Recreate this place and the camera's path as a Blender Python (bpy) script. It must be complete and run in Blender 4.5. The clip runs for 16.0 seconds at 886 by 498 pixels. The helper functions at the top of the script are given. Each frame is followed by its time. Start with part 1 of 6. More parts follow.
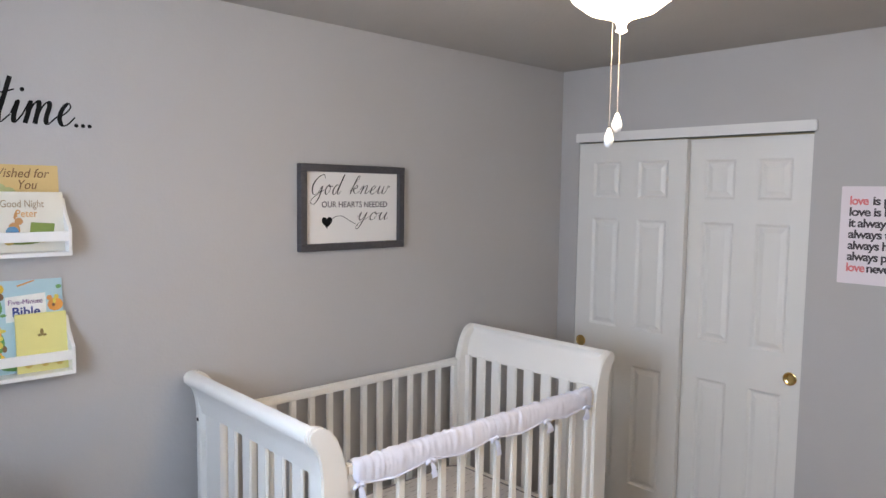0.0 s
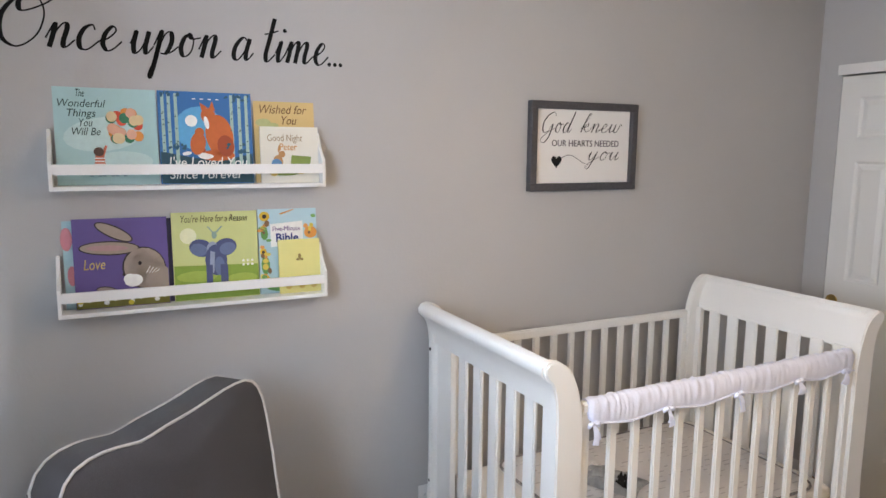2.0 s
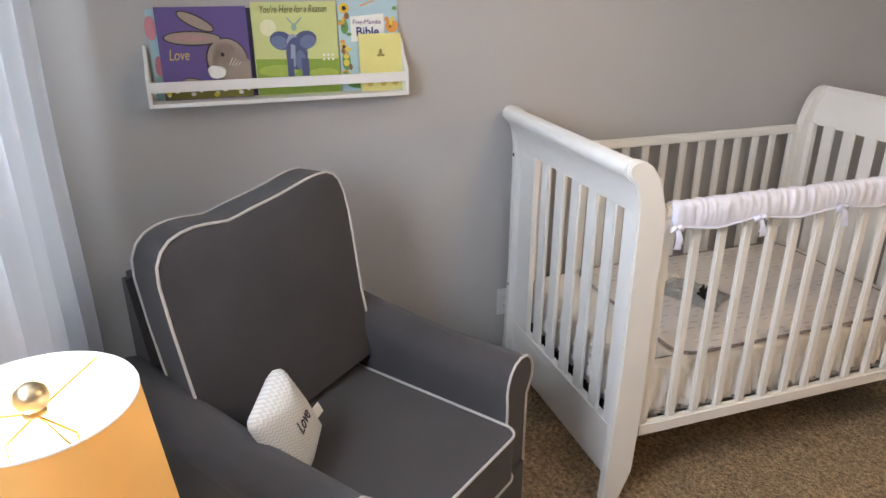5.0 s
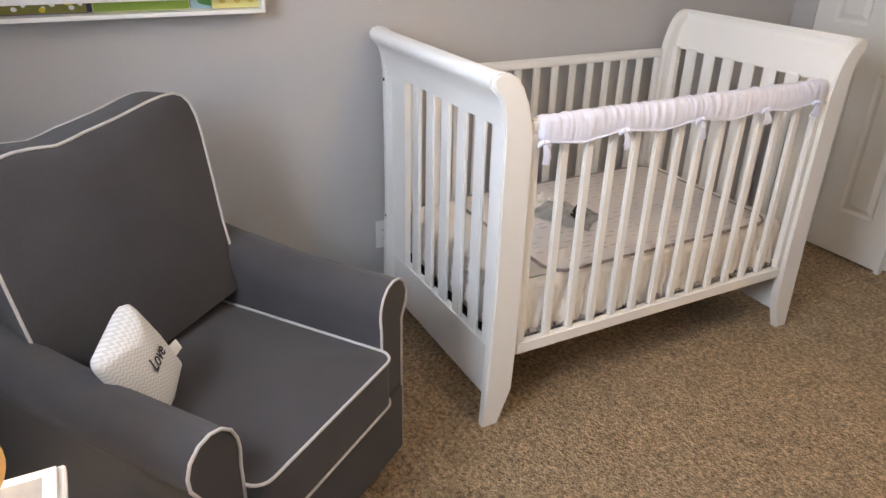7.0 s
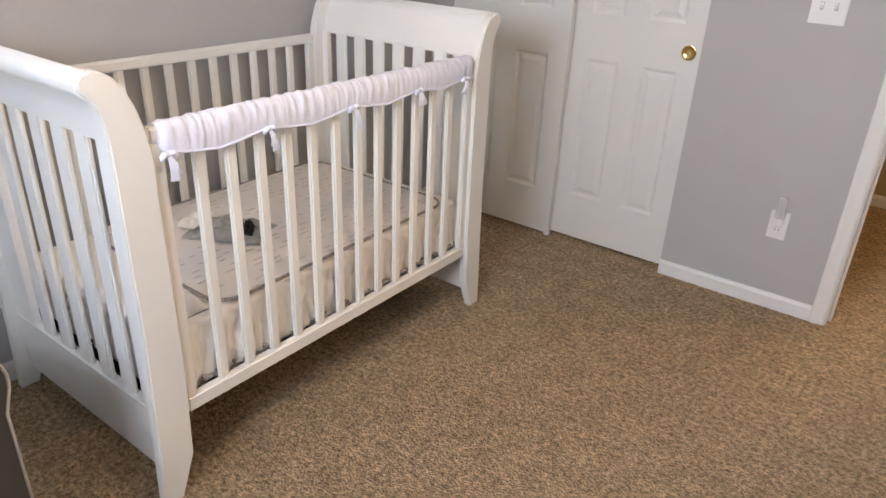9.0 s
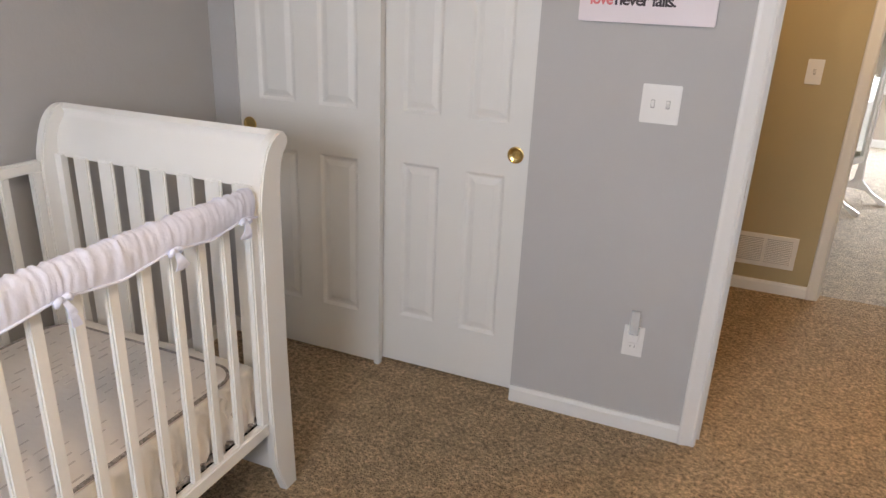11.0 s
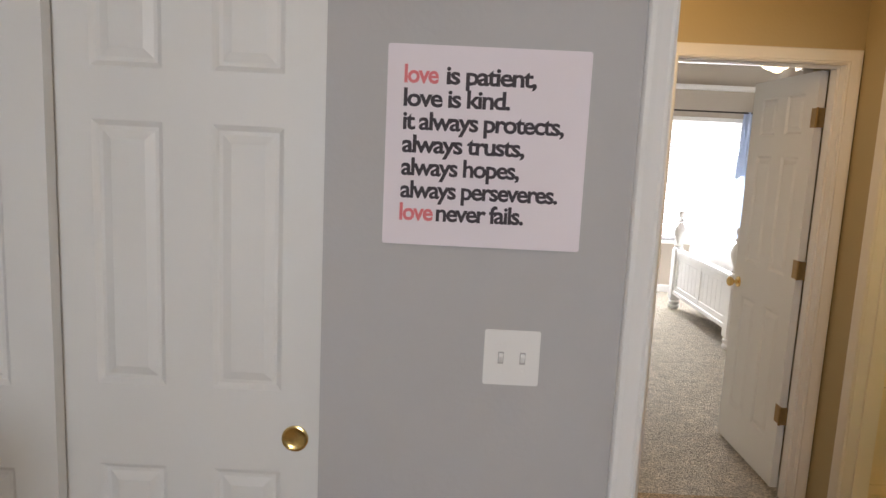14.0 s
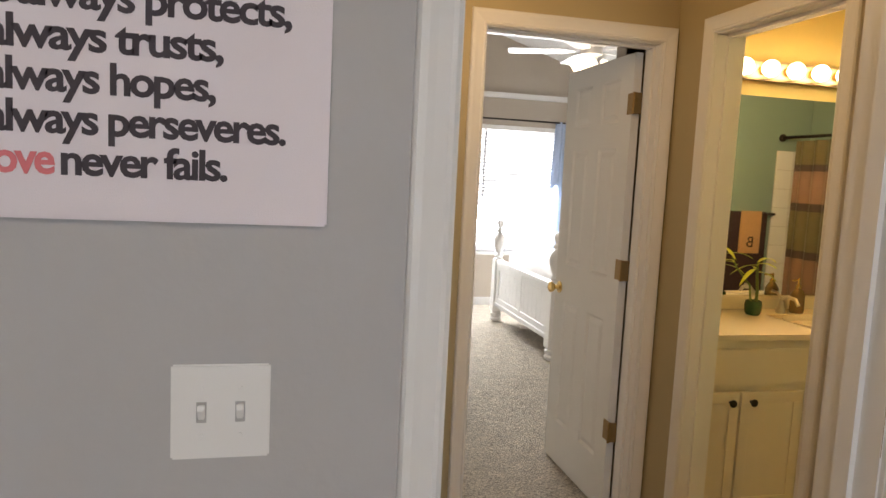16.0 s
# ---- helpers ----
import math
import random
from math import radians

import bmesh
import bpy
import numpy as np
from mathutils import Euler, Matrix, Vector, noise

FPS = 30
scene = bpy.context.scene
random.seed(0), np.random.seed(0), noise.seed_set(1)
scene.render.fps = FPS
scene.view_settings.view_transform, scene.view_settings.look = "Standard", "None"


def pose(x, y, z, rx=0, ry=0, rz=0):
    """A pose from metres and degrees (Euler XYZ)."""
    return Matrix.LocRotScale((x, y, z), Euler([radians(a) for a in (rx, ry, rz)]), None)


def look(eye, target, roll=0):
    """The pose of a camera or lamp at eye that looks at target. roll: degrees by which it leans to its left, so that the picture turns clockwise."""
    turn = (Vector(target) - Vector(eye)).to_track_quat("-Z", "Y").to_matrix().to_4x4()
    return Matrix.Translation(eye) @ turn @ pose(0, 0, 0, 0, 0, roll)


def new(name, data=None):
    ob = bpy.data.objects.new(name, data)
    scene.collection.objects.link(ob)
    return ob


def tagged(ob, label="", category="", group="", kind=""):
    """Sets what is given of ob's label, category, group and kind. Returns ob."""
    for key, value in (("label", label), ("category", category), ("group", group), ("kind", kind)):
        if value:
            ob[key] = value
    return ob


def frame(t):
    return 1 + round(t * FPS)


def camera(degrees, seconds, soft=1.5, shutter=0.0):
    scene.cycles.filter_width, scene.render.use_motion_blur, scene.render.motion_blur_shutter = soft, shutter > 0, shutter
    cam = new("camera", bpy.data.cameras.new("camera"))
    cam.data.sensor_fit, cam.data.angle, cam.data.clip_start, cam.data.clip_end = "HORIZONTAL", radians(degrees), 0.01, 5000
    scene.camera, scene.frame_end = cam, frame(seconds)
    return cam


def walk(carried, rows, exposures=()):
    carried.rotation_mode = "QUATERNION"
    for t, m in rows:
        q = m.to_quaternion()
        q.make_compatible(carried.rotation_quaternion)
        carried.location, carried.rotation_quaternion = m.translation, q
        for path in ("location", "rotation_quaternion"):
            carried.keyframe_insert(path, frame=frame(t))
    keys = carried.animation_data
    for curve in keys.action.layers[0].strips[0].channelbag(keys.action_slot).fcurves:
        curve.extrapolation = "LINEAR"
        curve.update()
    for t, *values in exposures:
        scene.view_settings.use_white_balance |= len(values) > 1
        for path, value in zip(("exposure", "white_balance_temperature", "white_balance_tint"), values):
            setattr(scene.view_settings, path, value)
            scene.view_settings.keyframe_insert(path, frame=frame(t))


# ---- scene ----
cam = camera(65.2, 16.0)
PATH = [
    (0, (0.765, 0.551, 1.764), (-0.69, 1.914, 1.6), 0.8),
    (0.5, (0.74, 0.538, 1.747), (-0.834, 1.759, 1.575), 0.7),
    (1, (0.707, 0.512, 1.727), (-0.944, 1.624, 1.53), 0.7),
    (1.5, (0.687, 0.498, 1.72), (-1.028, 1.496, 1.474), 0.7),
    (2, (0.663, 0.493, 1.685), (-1.107, 1.377, 1.395), 0.5),
    (2.5, (0.642, 0.493, 1.67), (-1.162, 1.272, 1.299), 0.5),
    (3, (0.627, 0.499, 1.638), (-1.193, 1.195, 1.186), 0.5),
    (3.5, (0.614, 0.51, 1.624), (-1.199, 1.146, 1.069), 0.5),
    (4, (0.618, 0.512, 1.616), (-1.175, 1.114, 0.966), 0.6),
    (4.2, (0.625, 0.517, 1.611), (-1.159, 1.107, 0.927), 0.6),
    (6.3, (0.701, 0.591, 1.494), (-0.991, 1.243, 0.649), 1.0),
    (6.5, (0.698, 0.599, 1.483), (-0.975, 1.293, 0.633), 1.2),
    (7, (0.663, 0.622, 1.482), (-0.922, 1.464, 0.6), 1.3),
    (7.5, (0.645, 0.664, 1.458), (-0.831, 1.684, 0.573), 1.6),
    (8, (0.623, 0.71, 1.444), (-0.713, 1.908, 0.56), 2.0),
    (8.5, (0.576, 0.788, 1.429), (-0.616, 2.13, 0.546), 2.3),
    (9, (0.525, 0.903, 1.414), (-0.536, 2.358, 0.543), 2.5),
    (9.2, (0.498, 0.948, 1.406), (-0.511, 2.444, 0.544), 2.7),
    (11.3, (0.251, 1.564, 1.508), (-0.399, 3.334, 0.839), 2.5),
    (11.5, (0.227, 1.634, 1.521), (-0.385, 3.427, 0.882), 2.7),
    (12, (0.136, 1.774, 1.538), (-0.389, 3.623, 0.987), 2.6),
    (12.5, (0.032, 1.897, 1.556), (-0.42, 3.785, 1.075), 2.5),
    (13, (-0.042, 2.041, 1.565), (-0.381, 3.966, 1.143), 2.6),
    (13.5, (-0.06, 2.178, 1.596), (-0.242, 4.135, 1.229), 2.7),
    (14, (-0.069, 2.308, 1.616), (-0.086, 4.286, 1.32), 2.7),
    (14.5, (-0.064, 2.407, 1.622), (0.056, 4.391, 1.405), 2.6),
    (15, (-0.029, 2.492, 1.611), (0.205, 4.47, 1.435), 2.6),
    (15.5, (0.037, 2.648, 1.561), (0.382, 4.611, 1.387), 2.6),
    (16, (0.137, 2.855, 1.483), (0.604, 4.788, 1.27), 2.8),
]
# the clip camera turns warmer as it looks down and into the hall
EXPOSURES = [(0, -0.02, 6200, 14), (1.5, 0.05, 6350, 14), (3, 0.03, 6850, 15), (4, -0.05, 6950, 15), (6.5, 0.12, 6250, 14), (7.2, 0.2, 6800, 16), (9, 0.25, 6650, 16), (12, 0.0, 6700, 15), (14, -0.26, 6750, 14), (16, -0.36, 6850, 13)]
walk(cam, [(t, look(eye, target, roll)) for t, eye, target, roll in PATH], EXPOSURES)

# ---- world and lights ----
world = bpy.data.worlds.new("world")
scene.world = world
world.use_nodes = True
wnt = world.node_tree
sky = wnt.nodes.new("ShaderNodeTexSky")
sky.sky_type, sky.sun_disc = "NISHITA", False
sky.sun_elevation, sky.sun_rotation = radians(48), radians(150)
wnt.links.new(sky.outputs["Color"], wnt.nodes["Background"].inputs["Color"])
wnt.nodes["Background"].inputs["Strength"].default_value = 0.12


def lamp_data(name, kind, power, color, m, size=0.1, size_y=None):
    d = bpy.data.lights.new(name, kind)
    d.energy, d.color = power, color
    if kind == "AREA":
        d.shape, d.size, d.size_y = "RECTANGLE", size, size_y or size
    elif kind == "SUN":
        d.angle = radians(0.5)
    else:
        d.shadow_soft_size = size
    ob = new(name, d)
    ob.matrix_world = m
    return ob


lamp_data("sun", "SUN", 3.0, (1.0, 0.95, 0.88), pose(0, 0, 5, 42, 0, 150))
# daylight through the nursery window, the bedroom window, the lit lamps, and a hall fill
lamp_data("window_light", "AREA", 54, (0.73, 0.86, 1.0), pose(-0.14, -0.13, 1.72, 98, 0, 0), 1.0, 0.66)
lamp_data("window_light_curtain", "AREA", 1.5, (0.70, 0.89, 1.0), pose(-1.10, -0.10, 1.35, 90, 0, 0), 0.5, 1.1)
lamp_data("bedroom_window_light", "AREA", 240, (0.86, 0.93, 1.0), pose(2.44, 10.46, 1.35, -60, 0, 0), 1.7, 1.4)
lamp_data("fan_light", "POINT", 26, (1.0, 0.76, 0.48), pose(-0.04, 1.82, 2.07), 0.12)
lamp_data("table_lamp_light", "POINT", 20, (1.0, 0.74, 0.45), pose(-0.285, 0.245, 0.93), 0.03)
lamp_data("bath_light", "AREA", 58, (1.0, 0.66, 0.33), pose(2.55, 5.64, 2.045, -90, 0, 0), 0.8, 0.1)
# added warm fill under the hall ceiling, with no fixture of its own
lamp_data("hall_fill", "POINT", 19, (1.0, 0.66, 0.31), pose(0.62, 4.6, 2.22), 0.12)
lamp_data("bedroom_fan_light", "POINT", 9, (1.0, 0.86, 0.66), pose(2.42, 8.0, 2.20), 0.12)

# ---- small tools ----
def rgb(r, g, b):
    return (r, g, b, 1.0)


def box(bm, x0, x1, y0, y1, z0, z1):
    """Add a box between the given corners."""
    v = [bm.verts.new((x, y, z)) for z in (z0, z1) for x, y in ((x0, y0), (x1, y0), (x1, y1), (x0, y1))]
    for f in ((3, 2, 1, 0), (4, 5, 6, 7), (0, 1, 5, 4), (1, 2, 6, 5), (2, 3, 7, 6), (3, 0, 4, 7)):
        bm.faces.new([v[i] for i in f])
    return v


def boxes(*rows):
    bm = bmesh.new()
    for r in rows:
        box(bm, *r)
    return bm


def soften(bm, width=0.003, segments=2):
    bmesh.ops.bevel(bm, geom=bm.edges[:], offset=width, segments=segments, affect="EDGES", clamp_overlap=True)
    return bm


def prism(bm, outline, axis, lo, hi):
    """Extrude a closed outline of (a, b) pairs along an axis: 'x' takes (y, z), 'y' takes (x, z), 'z' takes (x, y)."""
    def at(a, b, c):
        return {"x": (c, a, b), "y": (a, c, b), "z": (a, b, c)}[axis]
    lows = [bm.verts.new(at(a, b, lo)) for a, b in outline]
    highs = [bm.verts.new(at(a, b, hi)) for a, b in outline]
    n = len(outline)
    for i in range(n):
        bm.faces.new((lows[i], lows[(i + 1) % n], highs[(i + 1) % n], highs[i]))
    bm.faces.new(lows[::-1])
    bm.faces.new(highs)
    bmesh.ops.recalc_face_normals(bm, faces=bm.faces[:])
    return bm


def turned(bm, profile, x=0, y=0, segments=24):
    """A lathe shape round the z axis at x, y from (radius, z) pairs."""
    rings = []
    for r, z in profile:
        rings.append([bm.verts.new((x + r * math.cos(a), y + r * math.sin(a), z)) for a in np.linspace(0, 2 * math.pi, segments, endpoint=False)])
    for a, b in zip(rings, rings[1:]):
        for i in range(segments):
            bm.faces.new((a[i], a[(i + 1) % segments], b[(i + 1) % segments], b[i]))
    bm.faces.new(rings[0][::-1])
    bm.faces.new(rings[-1])
    return bm


def tube(bm, points, radius, segments=8, closed=False):
    """A round cord along points."""
    pts = [Vector(p) for p in points]
    n, rings, side = len(pts), [], None
    for i, p in enumerate(pts):
        a = pts[(i - 1) % n] if closed or i else p
        b = pts[(i + 1) % n] if closed or i < n - 1 else p
        d = (b - a).normalized()
        if side is None:
            side = d.orthogonal().normalized()
        side = (side - d * side.dot(d)).normalized()
        up = d.cross(side)
        r = radius[i] if isinstance(radius, (list, tuple)) else radius
        rings.append([bm.verts.new(p + r * (math.cos(t) * side + math.sin(t) * up)) for t in np.linspace(0, 2 * math.pi, segments, endpoint=False)])
    pairs = list(zip(rings, rings[1:])) + ([(rings[-1], rings[0])] if closed else [])
    for a, b in pairs:
        for i in range(segments):
            bm.faces.new((a[i], a[(i + 1) % segments], b[(i + 1) % segments], b[i]))
    if not closed:
        bm.faces.new(rings[0][::-1])
        bm.faces.new(rings[-1])
    return bm


def part(name, bm, material, parent=None, label="", smooth=False, angle=40):
    """Link a bmesh as one mesh object under a thing."""
    me = bpy.data.meshes.new(name)
    bmesh.ops.recalc_face_normals(bm, faces=bm.faces[:])
    bm.to_mesh(me)
    bm.free()
    if smooth:
        me.polygons.foreach_set("use_smooth", [True] * len(me.polygons))
        me.set_sharp_from_angle(angle=radians(angle))
    me.materials.append(material)
    ob = new(name, me)
    ob.parent = parent
    if label:
        tagged(ob, label)
    return ob


def thing(name, label, category, group="", at=None):
    ob = new(name)
    if at is not None:
        ob.matrix_world = at
    return tagged(ob, label, category, group)


def structure(name, bm, material, label, category, smooth=False):
    return tagged(part(name, bm, material, None, "", smooth), label, category, kind="structure")


def letters(name, text, size, material, parent, m, label="", depth=0.0008, shear=0.0, spacing=1.0, width=0.0, bold=0.0, words=1.0):
    """Text as a flat raised mesh; width: fit to this width in metres."""
    cu = bpy.data.curves.new(name, "FONT")
    cu.body, cu.size, cu.extrude, cu.shear, cu.space_character, cu.offset, cu.space_word = text, size, depth, shear, spacing, bold, words
    cu.resolution_u = 3
    tmp = new(name + "_curve", cu)
    bpy.context.view_layer.update()
    me = bpy.data.meshes.new_from_object(tmp.evaluated_get(bpy.context.evaluated_depsgraph_get()))
    bpy.data.objects.remove(tmp)
    bpy.data.curves.remove(cu)
    if width and len(me.vertices):
        xs = [v.co.x for v in me.vertices]
        k = width / (max(xs) - min(xs))
        x0 = min(xs)
        for v in me.vertices:
            v.co.x = (v.co.x - x0) * k
    me.materials.clear()
    me.materials.append(material)
    ob = new(name, me)
    ob.parent = parent
    ob.matrix_basis = m
    if label:
        tagged(ob, label)
    return ob


# ---- materials ----
def material(name, base, rough=0.6, metal=0.0, vary=0.06, scale=6.0, grain=0.0, grain_scale=200.0, bump=0.0, bump_scale=200.0, emit=0.0, emit_color=None, sheen=0.0, second=None, coat=0.0, trans=0.0):
    """A painted, woven or plain surface: base colour varied at two scales, fine relief."""
    m = bpy.data.materials.new(name)
    m.use_nodes = True
    nt = m.node_tree
    b = nt.nodes["Principled BSDF"]
    b.inputs["Roughness"].default_value = rough
    b.inputs["Metallic"].default_value = metal
    b.inputs["Sheen Weight"].default_value = sheen
    b.inputs["Coat Weight"].default_value = coat
    b.inputs["Transmission Weight"].default_value = trans
    tc = nt.nodes.new("ShaderNodeTexCoord")
    big = nt.nodes.new("ShaderNodeTexNoise")
    big.inputs["Scale"].default_value = scale
    big.inputs["Detail"].default_value = 3
    nt.links.new(tc.outputs["Object"], big.inputs["Vector"])
    mix = nt.nodes.new("ShaderNodeMix")
    mix.data_type = "RGBA"
    lo = [max(0, c * (1 - vary)) for c in base[:3]] + [1]
    hi = list(second[:3]) + [1] if second else [min(1, c * (1 + vary)) for c in base[:3]] + [1]
    mix.inputs["A"].default_value, mix.inputs["B"].default_value = lo, hi
    nt.links.new(big.outputs["Fac"], mix.inputs["Factor"])
    out = mix.outputs["Result"]
    if grain:
        fine = nt.nodes.new("ShaderNodeTexNoise")
        fine.inputs["Scale"].default_value = grain_scale
        fine.inputs["Detail"].default_value = 2
        nt.links.new(tc.outputs["Object"], fine.inputs["Vector"])
        ramp = nt.nodes.new("ShaderNodeMapRange")
        ramp.inputs["From Min"].default_value, ramp.inputs["From Max"].default_value = 0.3, 0.7
        ramp.inputs["To Min"].default_value, ramp.inputs["To Max"].default_value = 1 - grain, 1 + grain
        nt.links.new(fine.outputs["Fac"], ramp.inputs["Value"])
        mul = nt.nodes.new("ShaderNodeVectorMath")
        mul.operation = "SCALE"
        nt.links.new(out, mul.inputs[0])
        nt.links.new(ramp.outputs["Result"], mul.inputs["Scale"])
        out = mul.outputs["Vector"]
    nt.links.new(out, b.inputs["Base Color"])
    if bump:
        rel = nt.nodes.new("ShaderNodeTexNoise")
        rel.inputs["Scale"].default_value = bump_scale
        rel.inputs["Detail"].default_value = 3
        nt.links.new(tc.outputs["Object"], rel.inputs["Vector"])
        bn = nt.nodes.new("ShaderNodeBump")
        bn.inputs["Strength"].default_value = bump
        bn.inputs["Distance"].default_value = 0.004
        nt.links.new(rel.outputs["Fac"], bn.inputs["Height"])
        nt.links.new(bn.outputs["Normal"], b.inputs["Normal"])
    if emit:
        b.inputs["Emission Color"].default_value = emit_color or base
        b.inputs["Emission Strength"].default_value = emit
    return m


def carpet(name, dark, light):
    """Cut-pile carpet: tufts a few millimetres across, speckled, with trodden patches."""
    m = material(name, dark, 0.98, sheen=0.04)
    nt = m.node_tree
    b = nt.nodes["Principled BSDF"]
    tc = nt.nodes.new("ShaderNodeTexCoord")
    tuft = nt.nodes.new("ShaderNodeTexNoise")
    tuft.inputs["Scale"].default_value, tuft.inputs["Detail"].default_value, tuft.inputs["Roughness"].default_value = 60, 5, 0.85
    blot = nt.nodes.new("ShaderNodeTexNoise")
    blot.inputs["Scale"].default_value, blot.inputs["Detail"].default_value = 13, 5
    vor = nt.nodes.new("ShaderNodeTexVoronoi")
    vor.inputs["Scale"].default_value = 130
    for n in (tuft, blot, vor):
        nt.links.new(tc.outputs["Object"], n.inputs["Vector"])
    ramp = nt.nodes.new("ShaderNodeValToRGB")
    ramp.color_ramp.elements[0].position, ramp.color_ramp.elements[1].position = 0.39, 0.61
    ramp.color_ramp.elements[0].color, ramp.color_ramp.elements[1].color = rgb(*dark[:3]), rgb(*light[:3])
    nt.links.new(tuft.outputs["Fac"], ramp.inputs["Fac"])
    rng = nt.nodes.new("ShaderNodeMapRange")
    rng.inputs["From Min"].default_value, rng.inputs["From Max"].default_value = 0.3, 0.7
    rng.inputs["To Min"].default_value, rng.inputs["To Max"].default_value = 0.83, 1.17
    nt.links.new(blot.outputs["Fac"], rng.inputs["Value"])
    mul = nt.nodes.new("ShaderNodeVectorMath")
    mul.operation = "SCALE"
    nt.links.new(ramp.outputs["Color"], mul.inputs[0])
    nt.links.new(rng.outputs["Result"], mul.inputs["Scale"])
    nt.links.new(mul.outputs["Vector"], b.inputs["Base Color"])
    add = nt.nodes.new("ShaderNodeMath")
    add.operation = "ADD"
    nt.links.new(vor.outputs["Distance"], add.inputs[0])
    nt.links.new(tuft.outputs["Fac"], add.inputs[1])
    bn = nt.nodes.new("ShaderNodeBump")
    bn.inputs["Strength"].default_value, bn.inputs["Distance"].default_value = 1.0, 0.016
    nt.links.new(add.outputs["Value"], bn.inputs["Height"])
    nt.links.new(bn.outputs["Normal"], b.inputs["Normal"])
    return m


def sheer(name, base, glow=0.5):
    """Thin cloth that lets daylight through."""
    m = material(name, base, 0.9, vary=0.03, bump=0.15, bump_scale=900)
    nt = m.node_tree
    b, o = nt.nodes["Principled BSDF"], nt.nodes["Material Output"]
    tr = nt.nodes.new("ShaderNodeBsdfTranslucent")
    tr.inputs["Color"].default_value = base
    mx = nt.nodes.new("ShaderNodeMixShader")
    mx.inputs["Fac"].default_value = glow
    nt.links.new(b.outputs["BSDF"], mx.inputs[1])
    nt.links.new(tr.outputs["BSDF"], mx.inputs[2])
    nt.links.new(mx.outputs["Shader"], o.inputs["Surface"])
    return m


def glowing(name, color, strength):
    m = bpy.data.materials.new(name)
    m.use_nodes = True
    b = m.node_tree.nodes["Principled BSDF"]
    b.inputs["Base Color"].default_value = color
    b.inputs["Emission Color"].default_value = color
    b.inputs["Emission Strength"].default_value = strength
    b.inputs["Roughness"].default_value = 0.4
    return m


def mirror_glass(name):
    m = bpy.data.materials.new(name)
    m.use_nodes = True
    b = m.node_tree.nodes["Principled BSDF"]
    b.inputs["Base Color"].default_value = rgb(0.86, 0.9, 0.88)
    b.inputs["Metallic"].default_value, b.inputs["Roughness"].default_value = 1.0, 0.02
    return m


def glass(name):
    m = bpy.data.materials.new(name)
    m.use_nodes = True
    b = m.node_tree.nodes["Principled BSDF"]
    b.inputs["Transmission Weight"].default_value, b.inputs["Roughness"].default_value, b.inputs["IOR"].default_value = 1.0, 0.0, 1.45
    return m


WALL = material("grey wall paint", rgb(0.462, 0.452, 0.448), 0.85, vary=0.03, scale=2.5, bump=0.16, bump_scale=75)
TAN = material("tan wall paint", rgb(0.44, 0.365, 0.215), 0.8, vary=0.03, scale=2.5, bump=0.22, bump_scale=75)
BEIGE = material("beige wall paint", rgb(0.48, 0.42, 0.35), 0.8, vary=0.03, scale=2.5, bump=0.2, bump_scale=75)
YELLOW = material("bathroom yellow paint", rgb(0.62, 0.50, 0.22), 0.7, vary=0.03, bump=0.2, bump_scale=75)
GREEN = material("bathroom green paint", rgb(0.205, 0.305, 0.28), 0.7, vary=0.04, bump=0.2, bump_scale=75)
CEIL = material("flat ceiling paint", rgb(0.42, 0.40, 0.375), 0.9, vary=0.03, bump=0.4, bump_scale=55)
TRIM = material("white trim paint", rgb(0.78, 0.77, 0.75), 0.4, vary=0.02, scale=4, bump=0.04, bump_scale=60)
DOORM = material("white door paint", rgb(0.76, 0.75, 0.72), 0.45, vary=0.025, scale=3, bump=0.05, bump_scale=90)
CRIB = material("white crib lacquer", rgb(0.84, 0.83, 0.80), 0.28, vary=0.02, scale=5, bump=0.02, bump_scale=40, coat=0.15)
CARPET = carpet("brown speckled carpet", rgb(0.205, 0.138, 0.074), rgb(0.80, 0.570, 0.335))
# the same carpet in the bedroom, its daylight put into paler, greyer colours
DAYLIT_CARPET = carpet("daylit brown carpet", rgb(0.33, 0.27, 0.20), rgb(0.86, 0.76, 0.61))
BRASS = material("polished brass", rgb(0.78, 0.56, 0.22), 0.22, 1.0, vary=0.05, scale=40)
OLD_BRASS = material("aged brass hinge", rgb(0.35, 0.22, 0.09), 0.4, 0.9, vary=0.2, scale=60)
DARK = material("dark metal", rgb(0.03, 0.025, 0.02), 0.5, 0.6)
BLACK = material("matt black lettering", rgb(0.012, 0.012, 0.012), 0.9)
BLACK.node_tree.nodes["Principled BSDF"].inputs["Specular IOR Level"].default_value = 0.1
CHAIN = material("dull steel bead chain", rgb(0.13, 0.127, 0.12), 0.5, 0.3)
GREY = material("charcoal upholstery", rgb(0.058, 0.053, 0.056), 0.95, vary=0.30, scale=5, grain=0.22, grain_scale=600, bump=0.45, bump_scale=700, sheen=0.10)
WELT = material("white piping cord", rgb(0.56, 0.53, 0.50), 0.85, vary=0.05, grain=0.08, bump=0.3, bump_scale=500)
SHEET = material("white fitted sheet", rgb(0.87, 0.84, 0.80), 0.9, vary=0.03, bump=0.6, bump_scale=22)
PATTERN = material("pale printed crib pad", rgb(0.88, 0.84, 0.81), 0.9, vary=0.04, bump=0.5, bump_scale=30, scale=34, second=rgb(0.80, 0.755, 0.735))
COVER = material("lavender quilted rail cover", rgb(0.75, 0.78, 0.92), 0.9, vary=0.05, scale=25, bump=0.7, bump_scale=36)
PLASTIC = material("white plastic plate", rgb(0.80, 0.79, 0.77), 0.3, vary=0.01)
